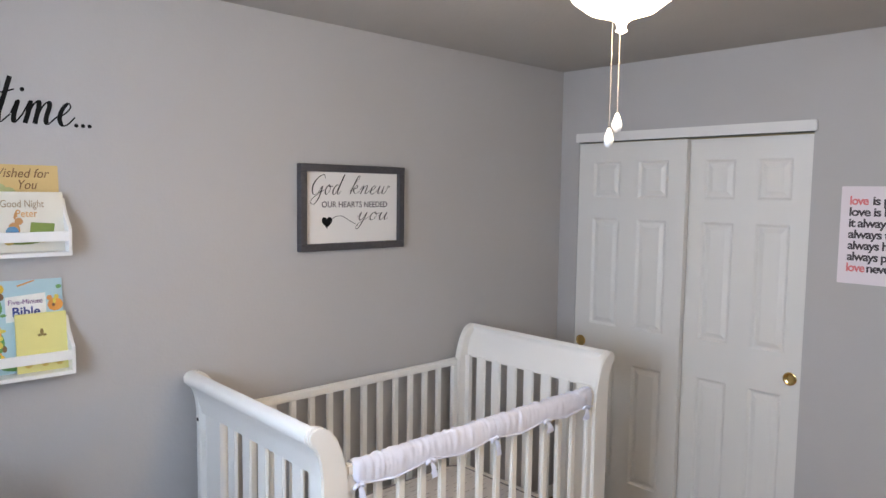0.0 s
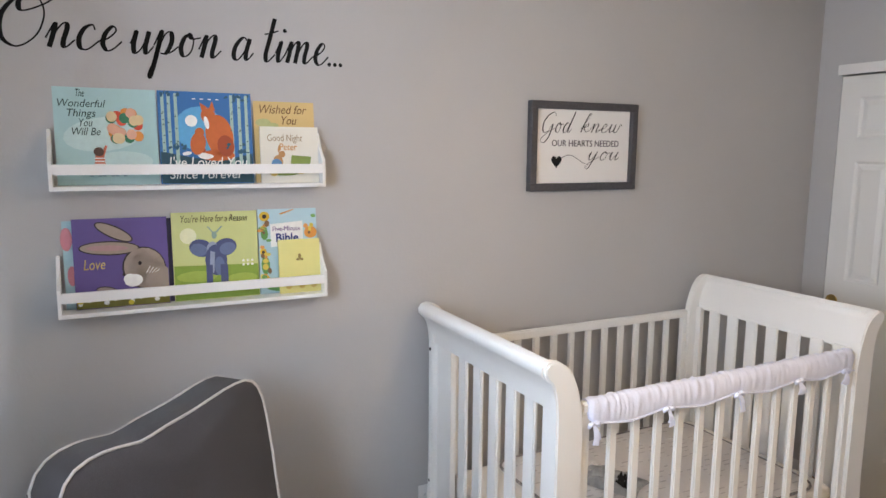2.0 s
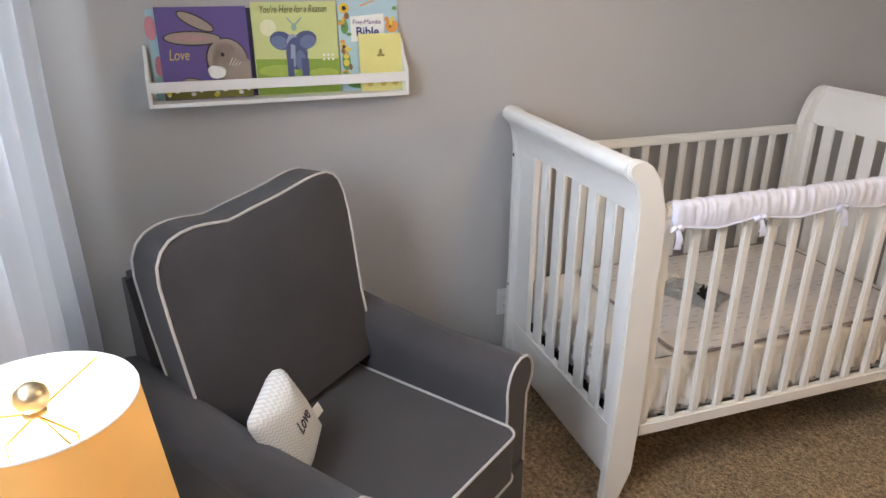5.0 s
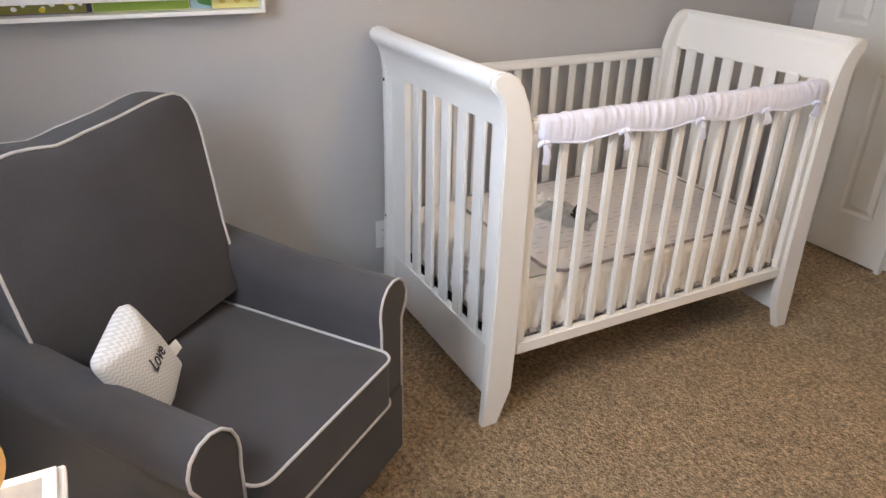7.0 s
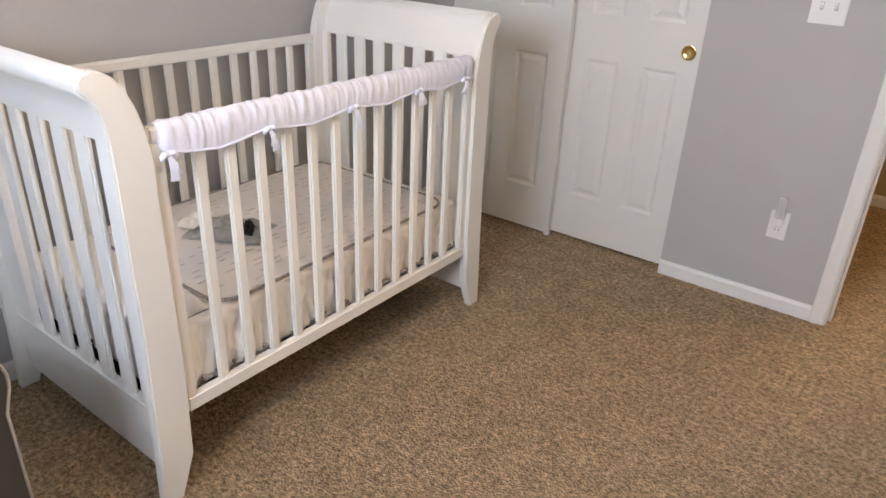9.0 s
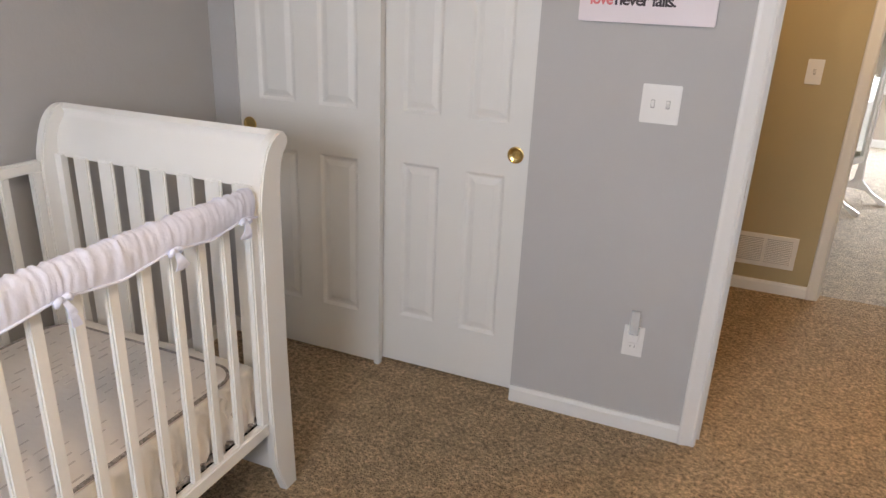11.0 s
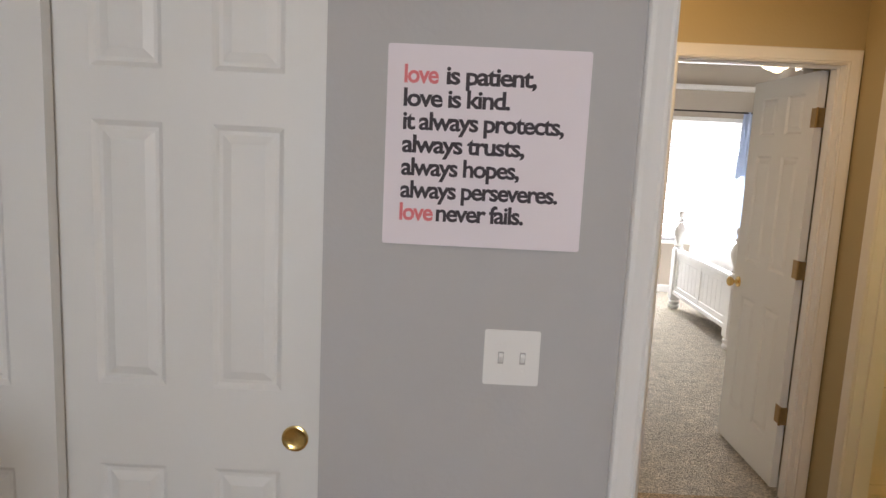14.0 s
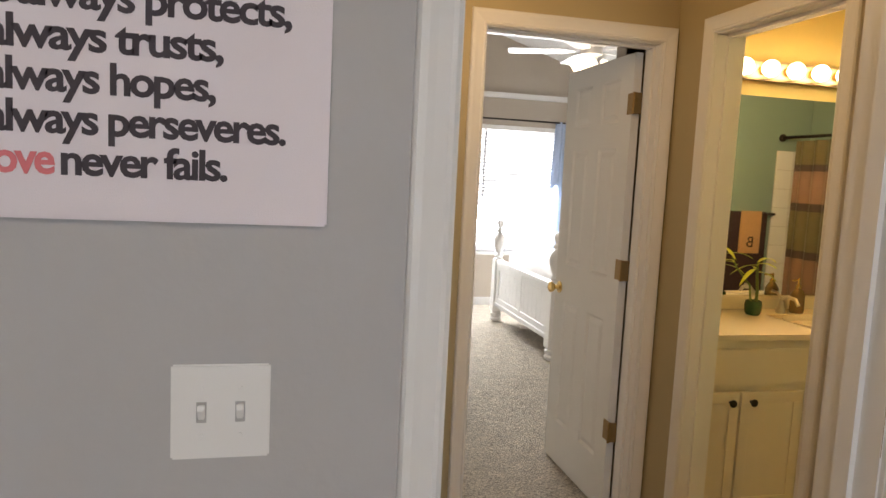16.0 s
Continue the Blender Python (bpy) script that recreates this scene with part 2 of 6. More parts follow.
FRAME = material("dark grey painted frame", rgb(0.06, 0.058, 0.065), 0.55, vary=0.15, scale=30, grain=0.15, grain_scale=120)
PAPER = material("white sign face", rgb(0.80, 0.78, 0.76), 0.7, vary=0.02)
CANVAS = material("pale pink canvas", rgb(0.80, 0.735, 0.775), 0.85, vary=0.03, scale=4, bump=0.2, bump_scale=600)
PINK = material("coral pink print", rgb(0.72, 0.20, 0.22), 0.8)
INK = material("dark grey print", rgb(0.060, 0.048, 0.058), 0.8)
WHITE = material("white enamel", rgb(0.82, 0.81, 0.79), 0.35)
CURTAIN = sheer("white curtain cloth", rgb(0.82, 0.83, 0.88), 0.60)
BLUE_CURTAIN = sheer("pale blue curtain cloth", rgb(0.50, 0.60, 0.78), 0.4)
SHADE = sheer("cream lamp shade", rgb(0.86, 0.54, 0.20), 0.30)
LINING = sheer("white shade lining", rgb(0.9, 0.86, 0.78), 0.4)
CLEAR = material("clear moulded plastic", rgb(0.85, 0.85, 0.85), 0.15)
CLEAR.node_tree.nodes["Principled BSDF"].inputs["Alpha"].default_value = 0.3
MIRROR = mirror_glass("silvered mirror")
GLASS = glass("clear glass")
BOWL = glowing("lit frosted glass bowl", rgb(1.0, 0.90, 0.74), 3.2)
BULB = glowing("lit warm bulb", rgb(1.0, 0.78, 0.42), 14.0)
DAY = glowing("bright daylight outside", rgb(0.93, 0.96, 1.0), 3.2)

# ---- the house: walls with openings ----
H = 2.44
XW, XE, YS, YN = -1.66, 1.75, -0.06, 3.73


def wall_x(y0, y1, x0, x1, holes=(), z1=H, z0=0.0):
    """A wall that runs along x, with holes (x0, x1, z0, z1)."""
    bm, x = bmesh.new(), x0
    for a, b, lo, hi in sorted(holes):
        if a > x:
            box(bm, x, a, y0, y1, z0, z1)
        if lo > z0:
            box(bm, a, b, y0, y1, z0, lo)
        if hi < z1:
            box(bm, a, b, y0, y1, hi, z1)
        x = b
    if x < x1:
        box(bm, x, x1, y0, y1, z0, z1)
    return bm


def wall_y(x0, x1, y0, y1, holes=(), z1=H):
    bm = wall_x(x0, x1, y0, y1, holes, z1)
    for v in bm.verts:
        v.co.x, v.co.y = v.co.y, v.co.x
    bmesh.ops.reverse_faces(bm, faces=bm.faces[:])
    return bm


# nursery: closet opening and doorway in the north wall
CL0, CL1, CLZ = -1.54, -0.33, 2.05
D0, D1, DZ = 0.362, 1.085, 2.035
structure("wall_west", wall_y(XW - 0.12, XW, YS - 0.14, YN + 0.9, ()), WALL, "grey painted nursery wall behind the crib", "wall")
structure("wall_north", wall_x(YN, YN + 0.118, XW, XE + 0.12, ((CL0, CL1, 0, CLZ), (D0 - 0.018, D1 + 0.018, 0, DZ + 0.018))), WALL, "grey painted nursery wall with closet opening and doorway", "wall")
structure("wall_east", wall_y(XE, XE + 0.12, YS, YN, ()), WALL, "plain grey painted nursery wall", "wall")
structure("wall_south", wall_x(YS - 0.14, YS, XW, XE + 0.12, ((-1.40, 0.95, 0.75, 2.15),)), WALL, "grey painted nursery wall with the window", "wall")
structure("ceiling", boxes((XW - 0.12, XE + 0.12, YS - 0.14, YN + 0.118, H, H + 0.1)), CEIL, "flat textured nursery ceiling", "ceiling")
# closet box
structure("wall_closet", boxes((XW, 0.28, YN + 0.72, YN + 0.8, 0, H), (0.0, 0.08, YN + 0.118, YN + 0.72, 0, H)), WALL, "plain wall inside the closet", "wall")
# hall
HY, HX = 5.38, 1.66
B0, B1, BZ = 0.875, 1.590, 2.035
T0, T1 = 4.53, 5.125
structure("wall_hall_south", boxes((-2.0, D0 - 0.018, YN + 0.118, YN + 0.124, 0, H), (D1 + 0.018, HX, YN + 0.118, YN + 0.124, 0, H), (D0 - 0.018, D1 + 0.018, YN + 0.118, YN + 0.124, DZ + 0.018, H)), TAN, "tan painted hall wall", "wall")
structure("wall_hall_north", wall_x(HY, HY + 0.05, -2.0, HX, ((B0 - 0.018, B1 + 0.018, 0, BZ + 0.018),)), TAN, "tan painted hall wall round the bedroom doorway", "wall")
structure("wall_hall_east", wall_y(HX, HX + 0.05, YN + 0.118, HY, ((T0 - 0.018, T1 + 0.018, 0, BZ + 0.018),)), TAN, "tan painted hall wall round the bathroom doorway", "wall")
structure("wall_hall_west", boxes((-2.1, -2.0, YN + 0.1, HY, 0, H)), TAN, "tan painted hall end wall", "wall")
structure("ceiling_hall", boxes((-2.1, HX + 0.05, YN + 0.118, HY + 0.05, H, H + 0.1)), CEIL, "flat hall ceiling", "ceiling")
# bathroom
VY, SX = 5.80, 3.95
structure("wall_bath_west", wall_y(HX + 0.05, HX + 0.12, YN + 0.12, VY, ((T0 - 0.018, T1 + 0.018, 0, BZ + 0.018),)), YELLOW, "yellow painted bathroom wall", "wall")
structure("wall_bath_north", boxes((HX + 0.05, SX + 0.4, VY, VY + 0.1, 0, H)), YELLOW, "yellow painted bathroom wall above the vanity", "wall")
structure("wall_bath_south", boxes((HX + 0.12, SX + 0.4, YN + 0.14, YN + 0.24, 0, H)), GREEN, "green painted bathroom wall", "wall")
structure("wall_bath_east", boxes((SX + 0.3, SX + 0.4, YN + 0.24, VY, 0, H)), GREEN, "green painted bathroom wall beyond the tub", "wall")
structure("ceiling_bath", boxes((HX + 0.05, SX + 0.4, YN + 0.12, VY, H, H + 0.1)), YELLOW, "bathroom ceiling", "ceiling")
# bedroom
BX0, BX1, BY1 = 0.2, 5.6, 10.5
structure("wall_bedroom_south", boxes((BX0, B0 - 0.018, HY + 0.05, HY + 0.12, 0, 3.6), (B1 + 0.018, HX + 0.05, HY + 0.05, HY + 0.12, 0, 3.6), (B0 - 0.018, B1 + 0.018, HY + 0.05, HY + 0.12, BZ + 0.018, 3.6), (HX + 0.05, BX1, VY + 0.1, VY + 0.2, 0, 3.6), (HX + 0.05, HX + 0.1, HY + 0.12, VY + 0.1, 0, 3.6)), BEIGE, "beige painted bedroom wall with the doorway", "wall")
structure("wall_bedroom_west", boxes((BX0 - 0.1, BX0, HY + 0.05, BY1, 0, 4.2)), BEIGE, "beige painted bedroom side wall", "wall")
structure("wall_bedroom_east", boxes((BX1, BX1 + 0.1, VY, BY1, 0, 3.2)), BEIGE, "beige painted bedroom side wall", "wall")
W0, W1, WZ0, WZ1 = 1.55, 3.33, 0.62, 2.08
structure("wall_bedroom_north", wall_x(BY1, BY1 + 0.14, BX0 - 0.1, BX1 + 0.1, ((W0, W1, WZ0, WZ1),), 4.2), BEIGE, "beige painted bedroom wall with the window", "wall")
bm = bmesh.new()
prism(bm, ((BX0 - 0.1, 3.87), (BX1 + 0.1, 2.05), (BX1 + 0.1, 2.2), (BX0 - 0.1, 4.02)), "y", HY + 0.05, BY1 + 0.14)
structure("ceiling_bedroom", bm, material("bedroom ceiling paint", rgb(0.74, 0.73, 0.71), 0.9, bump=0.3, bump_scale=55), "sloping white bedroom ceiling", "ceiling")
structure("trim_ledge", soften(boxes((BX0, BX1, BY1 - 0.05, BY1, 2.38, 2.44)), 0.008), TRIM, "white ledge moulding on the bedroom wall", "trim")
# one carpet, its bedroom half coloured paler for daylight; the bathroom has its own
structure("floor", boxes((-2.2, BX1 + 0.2, YS - 0.2, HY + 0.085, -0.12, 0.0)), CARPET, "brown speckled cut-pile carpet", "floor")
structure("floor_bedroom", boxes((-2.2, BX1 + 0.2, HY + 0.085, BY1 + 0.2, -0.12, 0.0)), DAYLIT_CARPET, "same cut-pile carpet, coloured paler for the bedroom daylight", "floor")
structure("floor_bath", boxes((HX + 0.06, SX + 0.3, YN + 0.24, VY, 0.0, 0.008)), material("bathroom vinyl", rgb(0.28, 0.20, 0.12), 0.4, vary=0.1), "brown vinyl bathroom floor", "floor")


# ---- trim ----
def casing_profile(w=0.058, t=0.017):
    return ((0, 0), (0, t * 0.55), (0.006, t * 0.75), (0.012, t * 0.55), (w * 0.55, t * 0.8), (w * 0.75, t), (w - 0.004, t), (w, t * 0.7), (w, 0))


def casing(name, lo, hi, top, label, m, w=0.058):
    """Mitred moulding round an opening lo..hi wide and top high, built facing -y at y = 0, placed by m."""
    bm = bmesh.new()
    outs = []
    prof = casing_profile(w)
    for (cx, cz, sx, sz) in ((lo, 0, -1, 0), (lo, top, -1, 1), (hi, top, 1, 1), (hi, 0, 1, 0)):
        outs.append([bm.verts.new((cx + sx * a, -t, cz + sz * a)) for a, t in prof])
    for a, b in zip(outs, outs[1:]):
        for i in range(len(prof) - 1):
            bm.faces.new((a[i], b[i], b[i + 1], a[i + 1]))
    bm.faces.new(outs[0])
    bm.faces.new(outs[-1][::-1])
    ob = structure(name, bm, TRIM, label, "door casing")
    ob.matrix_world = m
    return ob


casing("trim_nursery_door", D0 - 0.004, D1 + 0.004, DZ + 0.004, "white moulded door casing on the grey wall", pose(0, YN, 0))
casing("trim_nursery_door_hall", -D1 - 0.004, -D0 + 0.004, DZ + 0.004, "white moulded door casing on the tan wall", pose(0, YN + 0.124, 0, 0, 0, 180))
casing("trim_bedroom_door", B0 - 0.004, B1 + 0.004, BZ + 0.004, "white moulded casing of the bedroom doorway", pose(0, HY, 0))
casing("trim_bath_door", -T1 - 0.004, -T0 + 0.004, BZ + 0.004, "white moulded casing of the bathroom doorway", pose(HX, 0, 0, 0, 0, -90))


def jamb(name, lo, hi, top, depth, label, m, stop=0.07):
    bm = boxes((lo - 0.018, lo, 0, depth, 0, top), (hi, hi + 0.018, 0, depth, 0, top), (lo - 0.018, hi + 0.018, 0, depth, top, top + 0.018))
    for r in ((lo, lo + 0.011, stop, stop + 0.035, 0, top), (hi - 0.011, hi, stop, stop + 0.035, 0, top), (lo + 0.011, hi - 0.011, stop, stop + 0.035, top - 0.011, top)):
        box(bm, *r)
    ob = structure(name, bm, TRIM, label, "door jamb")
    ob.matrix_world = m
    return ob


jamb("jamb_nursery", D0, D1, DZ, 0.124, "white nursery door jamb", pose(0, YN, 0), 0.045)
jamb("jamb_bedroom", B0, B1, BZ, 0.12, "white bedroom door jamb", pose(0, HY, 0), 0.045)
jamb("jamb_bath", -T1, -T0, BZ, 0.12, "white bathroom door jamb", pose(HX, 0, 0, 0, 0, -90), 0.045)


def baseboard(name, runs, label, height=0.066):
    """Runs of (x0, y0, x1, y1, nx, ny): a line on the wall face and the way into the room."""
    bm = bmesh.new()
    prof = ((0, 0), (0.013, 0), (0.013, height * 0.78), (0.008, height), (0, height))
    for x0, y0, x1, y1, nx, ny in runs:
        ends = []
        for x, y in ((x0, y0), (x1, y1)):
            ends.append([bm.verts.new((x + nx * a, y + ny * a, z)) for a, z in prof])
        for i in range(len(prof)):
            j = (i + 1) % len(prof)
            bm.faces.new((ends[0][i], ends[0][j], ends[1][j], ends[1][i]))
        bm.faces.new(ends[0])
        bm.faces.new(ends[1][::-1])
    return structure(name, bm, TRIM, label, "baseboard")


baseboard("baseboard", ((CL1, YN, D0 - 0.062, YN, 0, -1), (XW, YN, CL0, YN, 0, -1), (XW, YS, XW, YN - 0.014, 1, 0), (XE, YS, XE, YN, -1, 0), (XW, YS, XE, YS, 0, 1), (D1 + 0.062, YN, XE - 0.014, YN, 0, -1)), "white painted nursery baseboard")
baseboard("baseboard_hall", ((-2.0, HY, B0 - 0.062, HY, 0, -1), (HX, YN + 0.14, HX, T0 - 0.062, -1, 0)), "white painted hall baseboard")
baseboard("baseboard_bedroom", ((BX0, BY1, BX1, BY1, 0, -1), (BX0, HY + 0.12, BX0, BY1, 1, 0)), "white painted bedroom baseboard", 0.09)


# ---- six-panel doors ----
def panelled(bm, x0, w, h, y, thick, stile, mull, rows):
    """A moulded door face towards -y (and plain back); rows of (z0, z1) for the panels."""
    pw = (w - 2 * stile - mull) / 2
    cols = ((x0 + stile, x0 + stile + pw), (x0 + stile + pw + mull, x0 + w - stile))
    xs = sorted({x0, x0 + w, *[c for p in cols for c in p]})
    zs = sorted({0.0, h, *[z for r in rows for z in r]})
    for face, sgn in ((y, 1), (y + thick, -1)):
        for i in range(len(xs) - 1):
            for k in range(len(zs) - 1):
                a, b, lo, hi = xs[i], xs[i + 1], zs[k], zs[k + 1]
                if (a, b) in cols and (lo, hi) in rows:
                    rings = []
                    for inset, deep in ((0, 0), (0.006, 0.004), (0.012, 0.009), (0.020, 0.009), (0.040, 0.002), (0.046, 0.002)):
                        rings.append([bm.verts.new((px, face + sgn * deep, pz)) for px, pz in ((a + inset, lo + inset), (b - inset, lo + inset), (b - inset, hi - inset), (a + inset, hi - inset))])
                    for r, s in zip(rings, rings[1:]):
                        for n in range(4):
                            bm.faces.new((r[n], r[(n + 1) % 4], s[(n + 1) % 4], s[n]))
                    bm.faces.new(rings[-1])
                else:
                    bm.faces.new([bm.verts.new(p) for p in ((a, face, lo), (b, face, lo), (b, face, hi), (a, face, hi))])
    for q in (((x0, 0), (x0, h)), ((x0 + w, 0), (x0 + w, h))):
        (x, z), (x2, z2) = q
        bm.faces.new([bm.verts.new(p) for p in ((x, y, z), (x, y + thick, z), (x, y + thick, z2), (x, y, z2))])
    for z in (0, h):
        bm.faces.new([bm.verts.new(p) for p in ((x0, y, z), (x0 + w, y, z), (x0 + w, y + thick, z), (x0, y + thick, z))])
    bmesh.ops.remove_doubles(bm, verts=bm.verts[:], dist=0.0002)
    return bm


ROWS6 = ((0.215, 0.855), (1.045, 1.625), (1.735, 1.925))


def closet_door(x0, w, y, knob_x, label):
    d = thing("closet_door", label, "door", "sliding closet doors", pose(x0, y, 0.012))
    part("door_leaf", panelled(bmesh.new(), 0, w, 2.025, 0, 0.033, 0.095, 0.105, ROWS6), DOORM, d)
    bm = bmesh.new()
    turned(bm, ((0.030, 0), (0.030, 0.003), (0.026, 0.0045), (0.022, 0.002), (0.012, 0.0005), (0.002, 0.0003)), segments=28)
    k = part("finger_pull", bm, BRASS, d, "round polished brass finger pull", True)
    k.matrix_basis = pose(knob_x - x0, -0.0005, 0.937, 90)
    return d


closet_door(CL0 + 0.002, 0.63, YN + 0.006, -1.495, "white six-panel closet door that slides in front of the other")
closet_door(CL1 - 0.602, 0.60, YN + 0.052, -0.394, "white six-panel closet door that slides behind the other")
# the closet's head trim and floor guide
bm = soften(boxes((CL0 - 0.012, CL1 + 0.012, YN - 0.018, YN, 2.045, 2.092)), 0.003)
structure("trim_closet_head", bm, TRIM, "white header trim over the sliding closet doors", "trim")
structure("trim_closet_sides", boxes((CL0 - 0.001, CL0 + 0.0015, YN + 0.001, YN + 0.117, 0, CLZ), (CL1 - 0.0015, CL1 + 0.001, YN + 0.001, YN + 0.117, 0, CLZ)), WALL, "painted returns of the closet opening", "wall")
g = thing("floor_guide", "white plastic floor guide between the sliding closet doors", "door guide", at=pose(-0.915, YN - 0.002, 0))
part("guide", soften(boxes((-0.012, 0.012, 0, 0.03, 0, 0.018)), 0.003), PLASTIC, g)

# ---- crib ----
CX0, CX1, CYA, CYB = -1.615, -0.798, 1.574, 2.955
crib = thing("crib", "white lacquered sleigh crib with slatted sides beside the grey wall", "crib", at=pose(0, 0, 0))


def sleigh(t0, t1):
    """Side outline of an end post as (outward, z); outward grows away from the mattress."""
    pts = [(-0.090, 0.36), (-0.080, 0.12), (-0.035, 0.0), (0.018, 0.0), (0.010, 0.2), (0.0, 0.5), (0.0, 0.9)]
    pts += [(0.001, 0.97), (0.005, 1.01), (0.012, 1.04), (0.022, 1.062)]
    pts += [(0.034, 1.074), (0.042, 1.087), (0.042, 1.103), (0.032, 1.116), (0.014, 1.121)]
    pts += [(-0.008, 1.116), (-0.030, 1.102), (-0.050, 1.077), (-0.067, 1.038), (-0.081, 0.99), (-0.090, 0.93)]
    return pts


def crib_end(y, out, label):
    """out: -1 for the end that curls to -y, +1 for +y."""
    end = part("end_panel", boxes((CX0 + 0.03, CX1 - 0.03, min(y - out * 0.02, y - out * 0.048), max(y - out * 0.02, y - out * 0.048), 0.075, 0.262)), CRIB, crib, label)
    # curved top board with the rolled edge
    outline = [(-0.030, 0.968), (-0.030, 0.99), (-0.024, 1.03), (-0.010, 1.060), (0.006, 1.080), (0.012, 1.092), (0.006, 1.108), (0.018, 1.121), (0.038, 1.117), (0.049, 1.102), (0.048, 1.084), (0.036, 1.071), (0.020, 1.056), (0.006, 1.02), (-0.003, 0.985), (-0.006, 0.968)]
    bm = prism(bmesh.new(), [(y + out * a, z) for a, z in outline], "x", CX0 + 0.012, CX1 - 0.012)
    part("top_board", bm, CRIB, crib, "", True, 50)
    for x in (CX0, CX1 - 0.032):
        bm = prism(bmesh.new(), [(y + out * a, z) for a, z in sleigh(0, 0)], "x", x, x + 0.032)
        bmesh.ops.bevel(bm, geom=[e for e in bm.edges if abs(e.verts[0].co.x - e.verts[1].co.x) < 1e-5], offset=0.004, segments=2, affect="EDGES")
        part("end_post", bm, CRIB, crib, "", True, 35)
    w = 0.055
    # the footboard has five slats, the headboard six
    n, a, b = (5, -1.474, -0.899) if out < 0 else (6, -1.558, -0.925)
    for lo, hi in ((CX0 + 0.032, a), (b, CX1 - 0.032)):
        part("stile", boxes((lo, hi, min(y - out * 0.022, y - out * 0.044), max(y - out * 0.022, y - out * 0.044), 0.262, 0.975)), CRIB, crib)
    pitch = (b - a + w) / (n + 1)
    first = None
    for i in range(n):
        x = a - w / 2 + pitch * (i + 1)
        if first is None:
            first = part("slat", soften(boxes((-w / 2, w / 2, min(y - out * 0.026, y - out * 0.040), max(y - out * 0.026, y - out * 0.040), 0.257, 0.975)), 0.004), CRIB, crib, "", True)
            ob = first
        else:
            ob = new("slat", first.data)
            ob.parent = crib
        ob.location.x = x


crib_end(CYA, -1, "flat lower board of the footboard")
crib_end(CYB, 1, "flat lower board of the headboard")


def crib_side(x, y0, y1, zt, zb, n, front):
    part("top_rail", soften(boxes((x - 0.013, x + 0.013, y0, y1, zt - 0.035, zt)), 0.006, 3), CRIB, crib, "", True)
    part("bottom_rail", soften(boxes((x - 0.013, x + 0.013, y0, y1, zb - 0.045, zb)), 0.005, 3), CRIB, crib, "", True)
    for y in (y0, y1 - 0.032):
        part("side_stile", soften(boxes((x - 0.012, x + 0.012, y, y + 0.032, zb, zt - 0.033)), 0.004), CRIB, crib, "", True)
    bm = soften(boxes((x - 0.008, x + 0.008, -0.015, 0.015, zb - 0.002, zt - 0.033)), 0.004)
    one = part("side_slat", bm, CRIB, crib, "", True)
    for i in range(n):
        y = y0 + 0.032 + (y1 - y0 - 0.064) * (i + 1) / (n + 1)
        if i:
            one = new("side_slat", one.data)
            one.parent = crib
        one.location.y = y


FX = -0.822
crib_side(FX, CYA + 0.091, CYB - 0.089, 0.985, 0.282, 12, True)
crib_side(CX0 + 0.016, CYA + 0.091, CYB - 0.089, 0.966, 0.282, 12, False)
# mattress support, screws
part("spring_frame", boxes((CX0 + 0.04, CX1 - 0.04, CYA + 0.06, CYB - 0.06, 0.240, 0.255)), DARK, crib, "dark metal mattress support")
for y, z in ((CYA - 0.001, 0.94), (CYA - 0.001, 0.42)):
    bm = turned(bmesh.new(), ((0.007, 0), (0.006, 0.002), (0.001, 0.003)), segments=12)
    s = part("screw_cap", bm, DARK, crib, "dark screw cap", True)
    s.matrix_basis = pose(CX0 + 0.016, y, z, 90)


def soft_slab(x0, x1, y0, y1, z0, z1, r, seed, wob=0.004, cuts=22, side_wob=0.006):
    """A rounded slab of padding with small wrinkles in its sides and top."""
    bm = bmesh.new()
    cx, cy = (x0 + x1) / 2, (y0 + y1) / 2
    hx, hy, hz, cz = (x1 - x0) / 2, (y1 - y0) / 2, (z1 - z0) / 2, (z0 + z1) / 2
    bmesh.ops.create_cube(bm, size=2)
    bmesh.ops.subdivide_edges(bm, edges=bm.edges[:], cuts=cuts, use_grid_fill=True)
    for v in bm.verts:
        p = Vector((v.co.x * hx, v.co.y * hy, v.co.z * hz))
        core = Vector((max(-hx + r, min(hx - r, p.x)), max(-hy + r, min(hy - r, p.y)), max(-hz + r, min(hz - r, p.z))))
        d = p - core
        if d.length > 1e-6:
            p = core + d.normalized() * r
        n = noise.noise(Vector((p.x * 9 + seed, p.y * 9, p.z * 30)))
        s = noise.noise(Vector((p.x * 40 + seed, p.y * 40, p.z * 5)))
        p.z += wob * n * (1 if p.z > 0 else 0)
        if abs(p.x) > hx - r * 0.8:
            p.x += side_wob * s
        if abs(p.y) > hy - r * 0.8:
            p.y += side_wob * s
        v.co = p + Vector((cx, cy, cz))
    return bm


mattress = thing("mattress", "crib mattress in a white fitted sheet, ruffled at its sides", "mattress")
MX0, MX1, MY0, MY1, MZ0, MZ1 = CX0 + 0.045, CX1 - 0.040, CYA + 0.062, CYB - 0.062, 0.262, 0.452


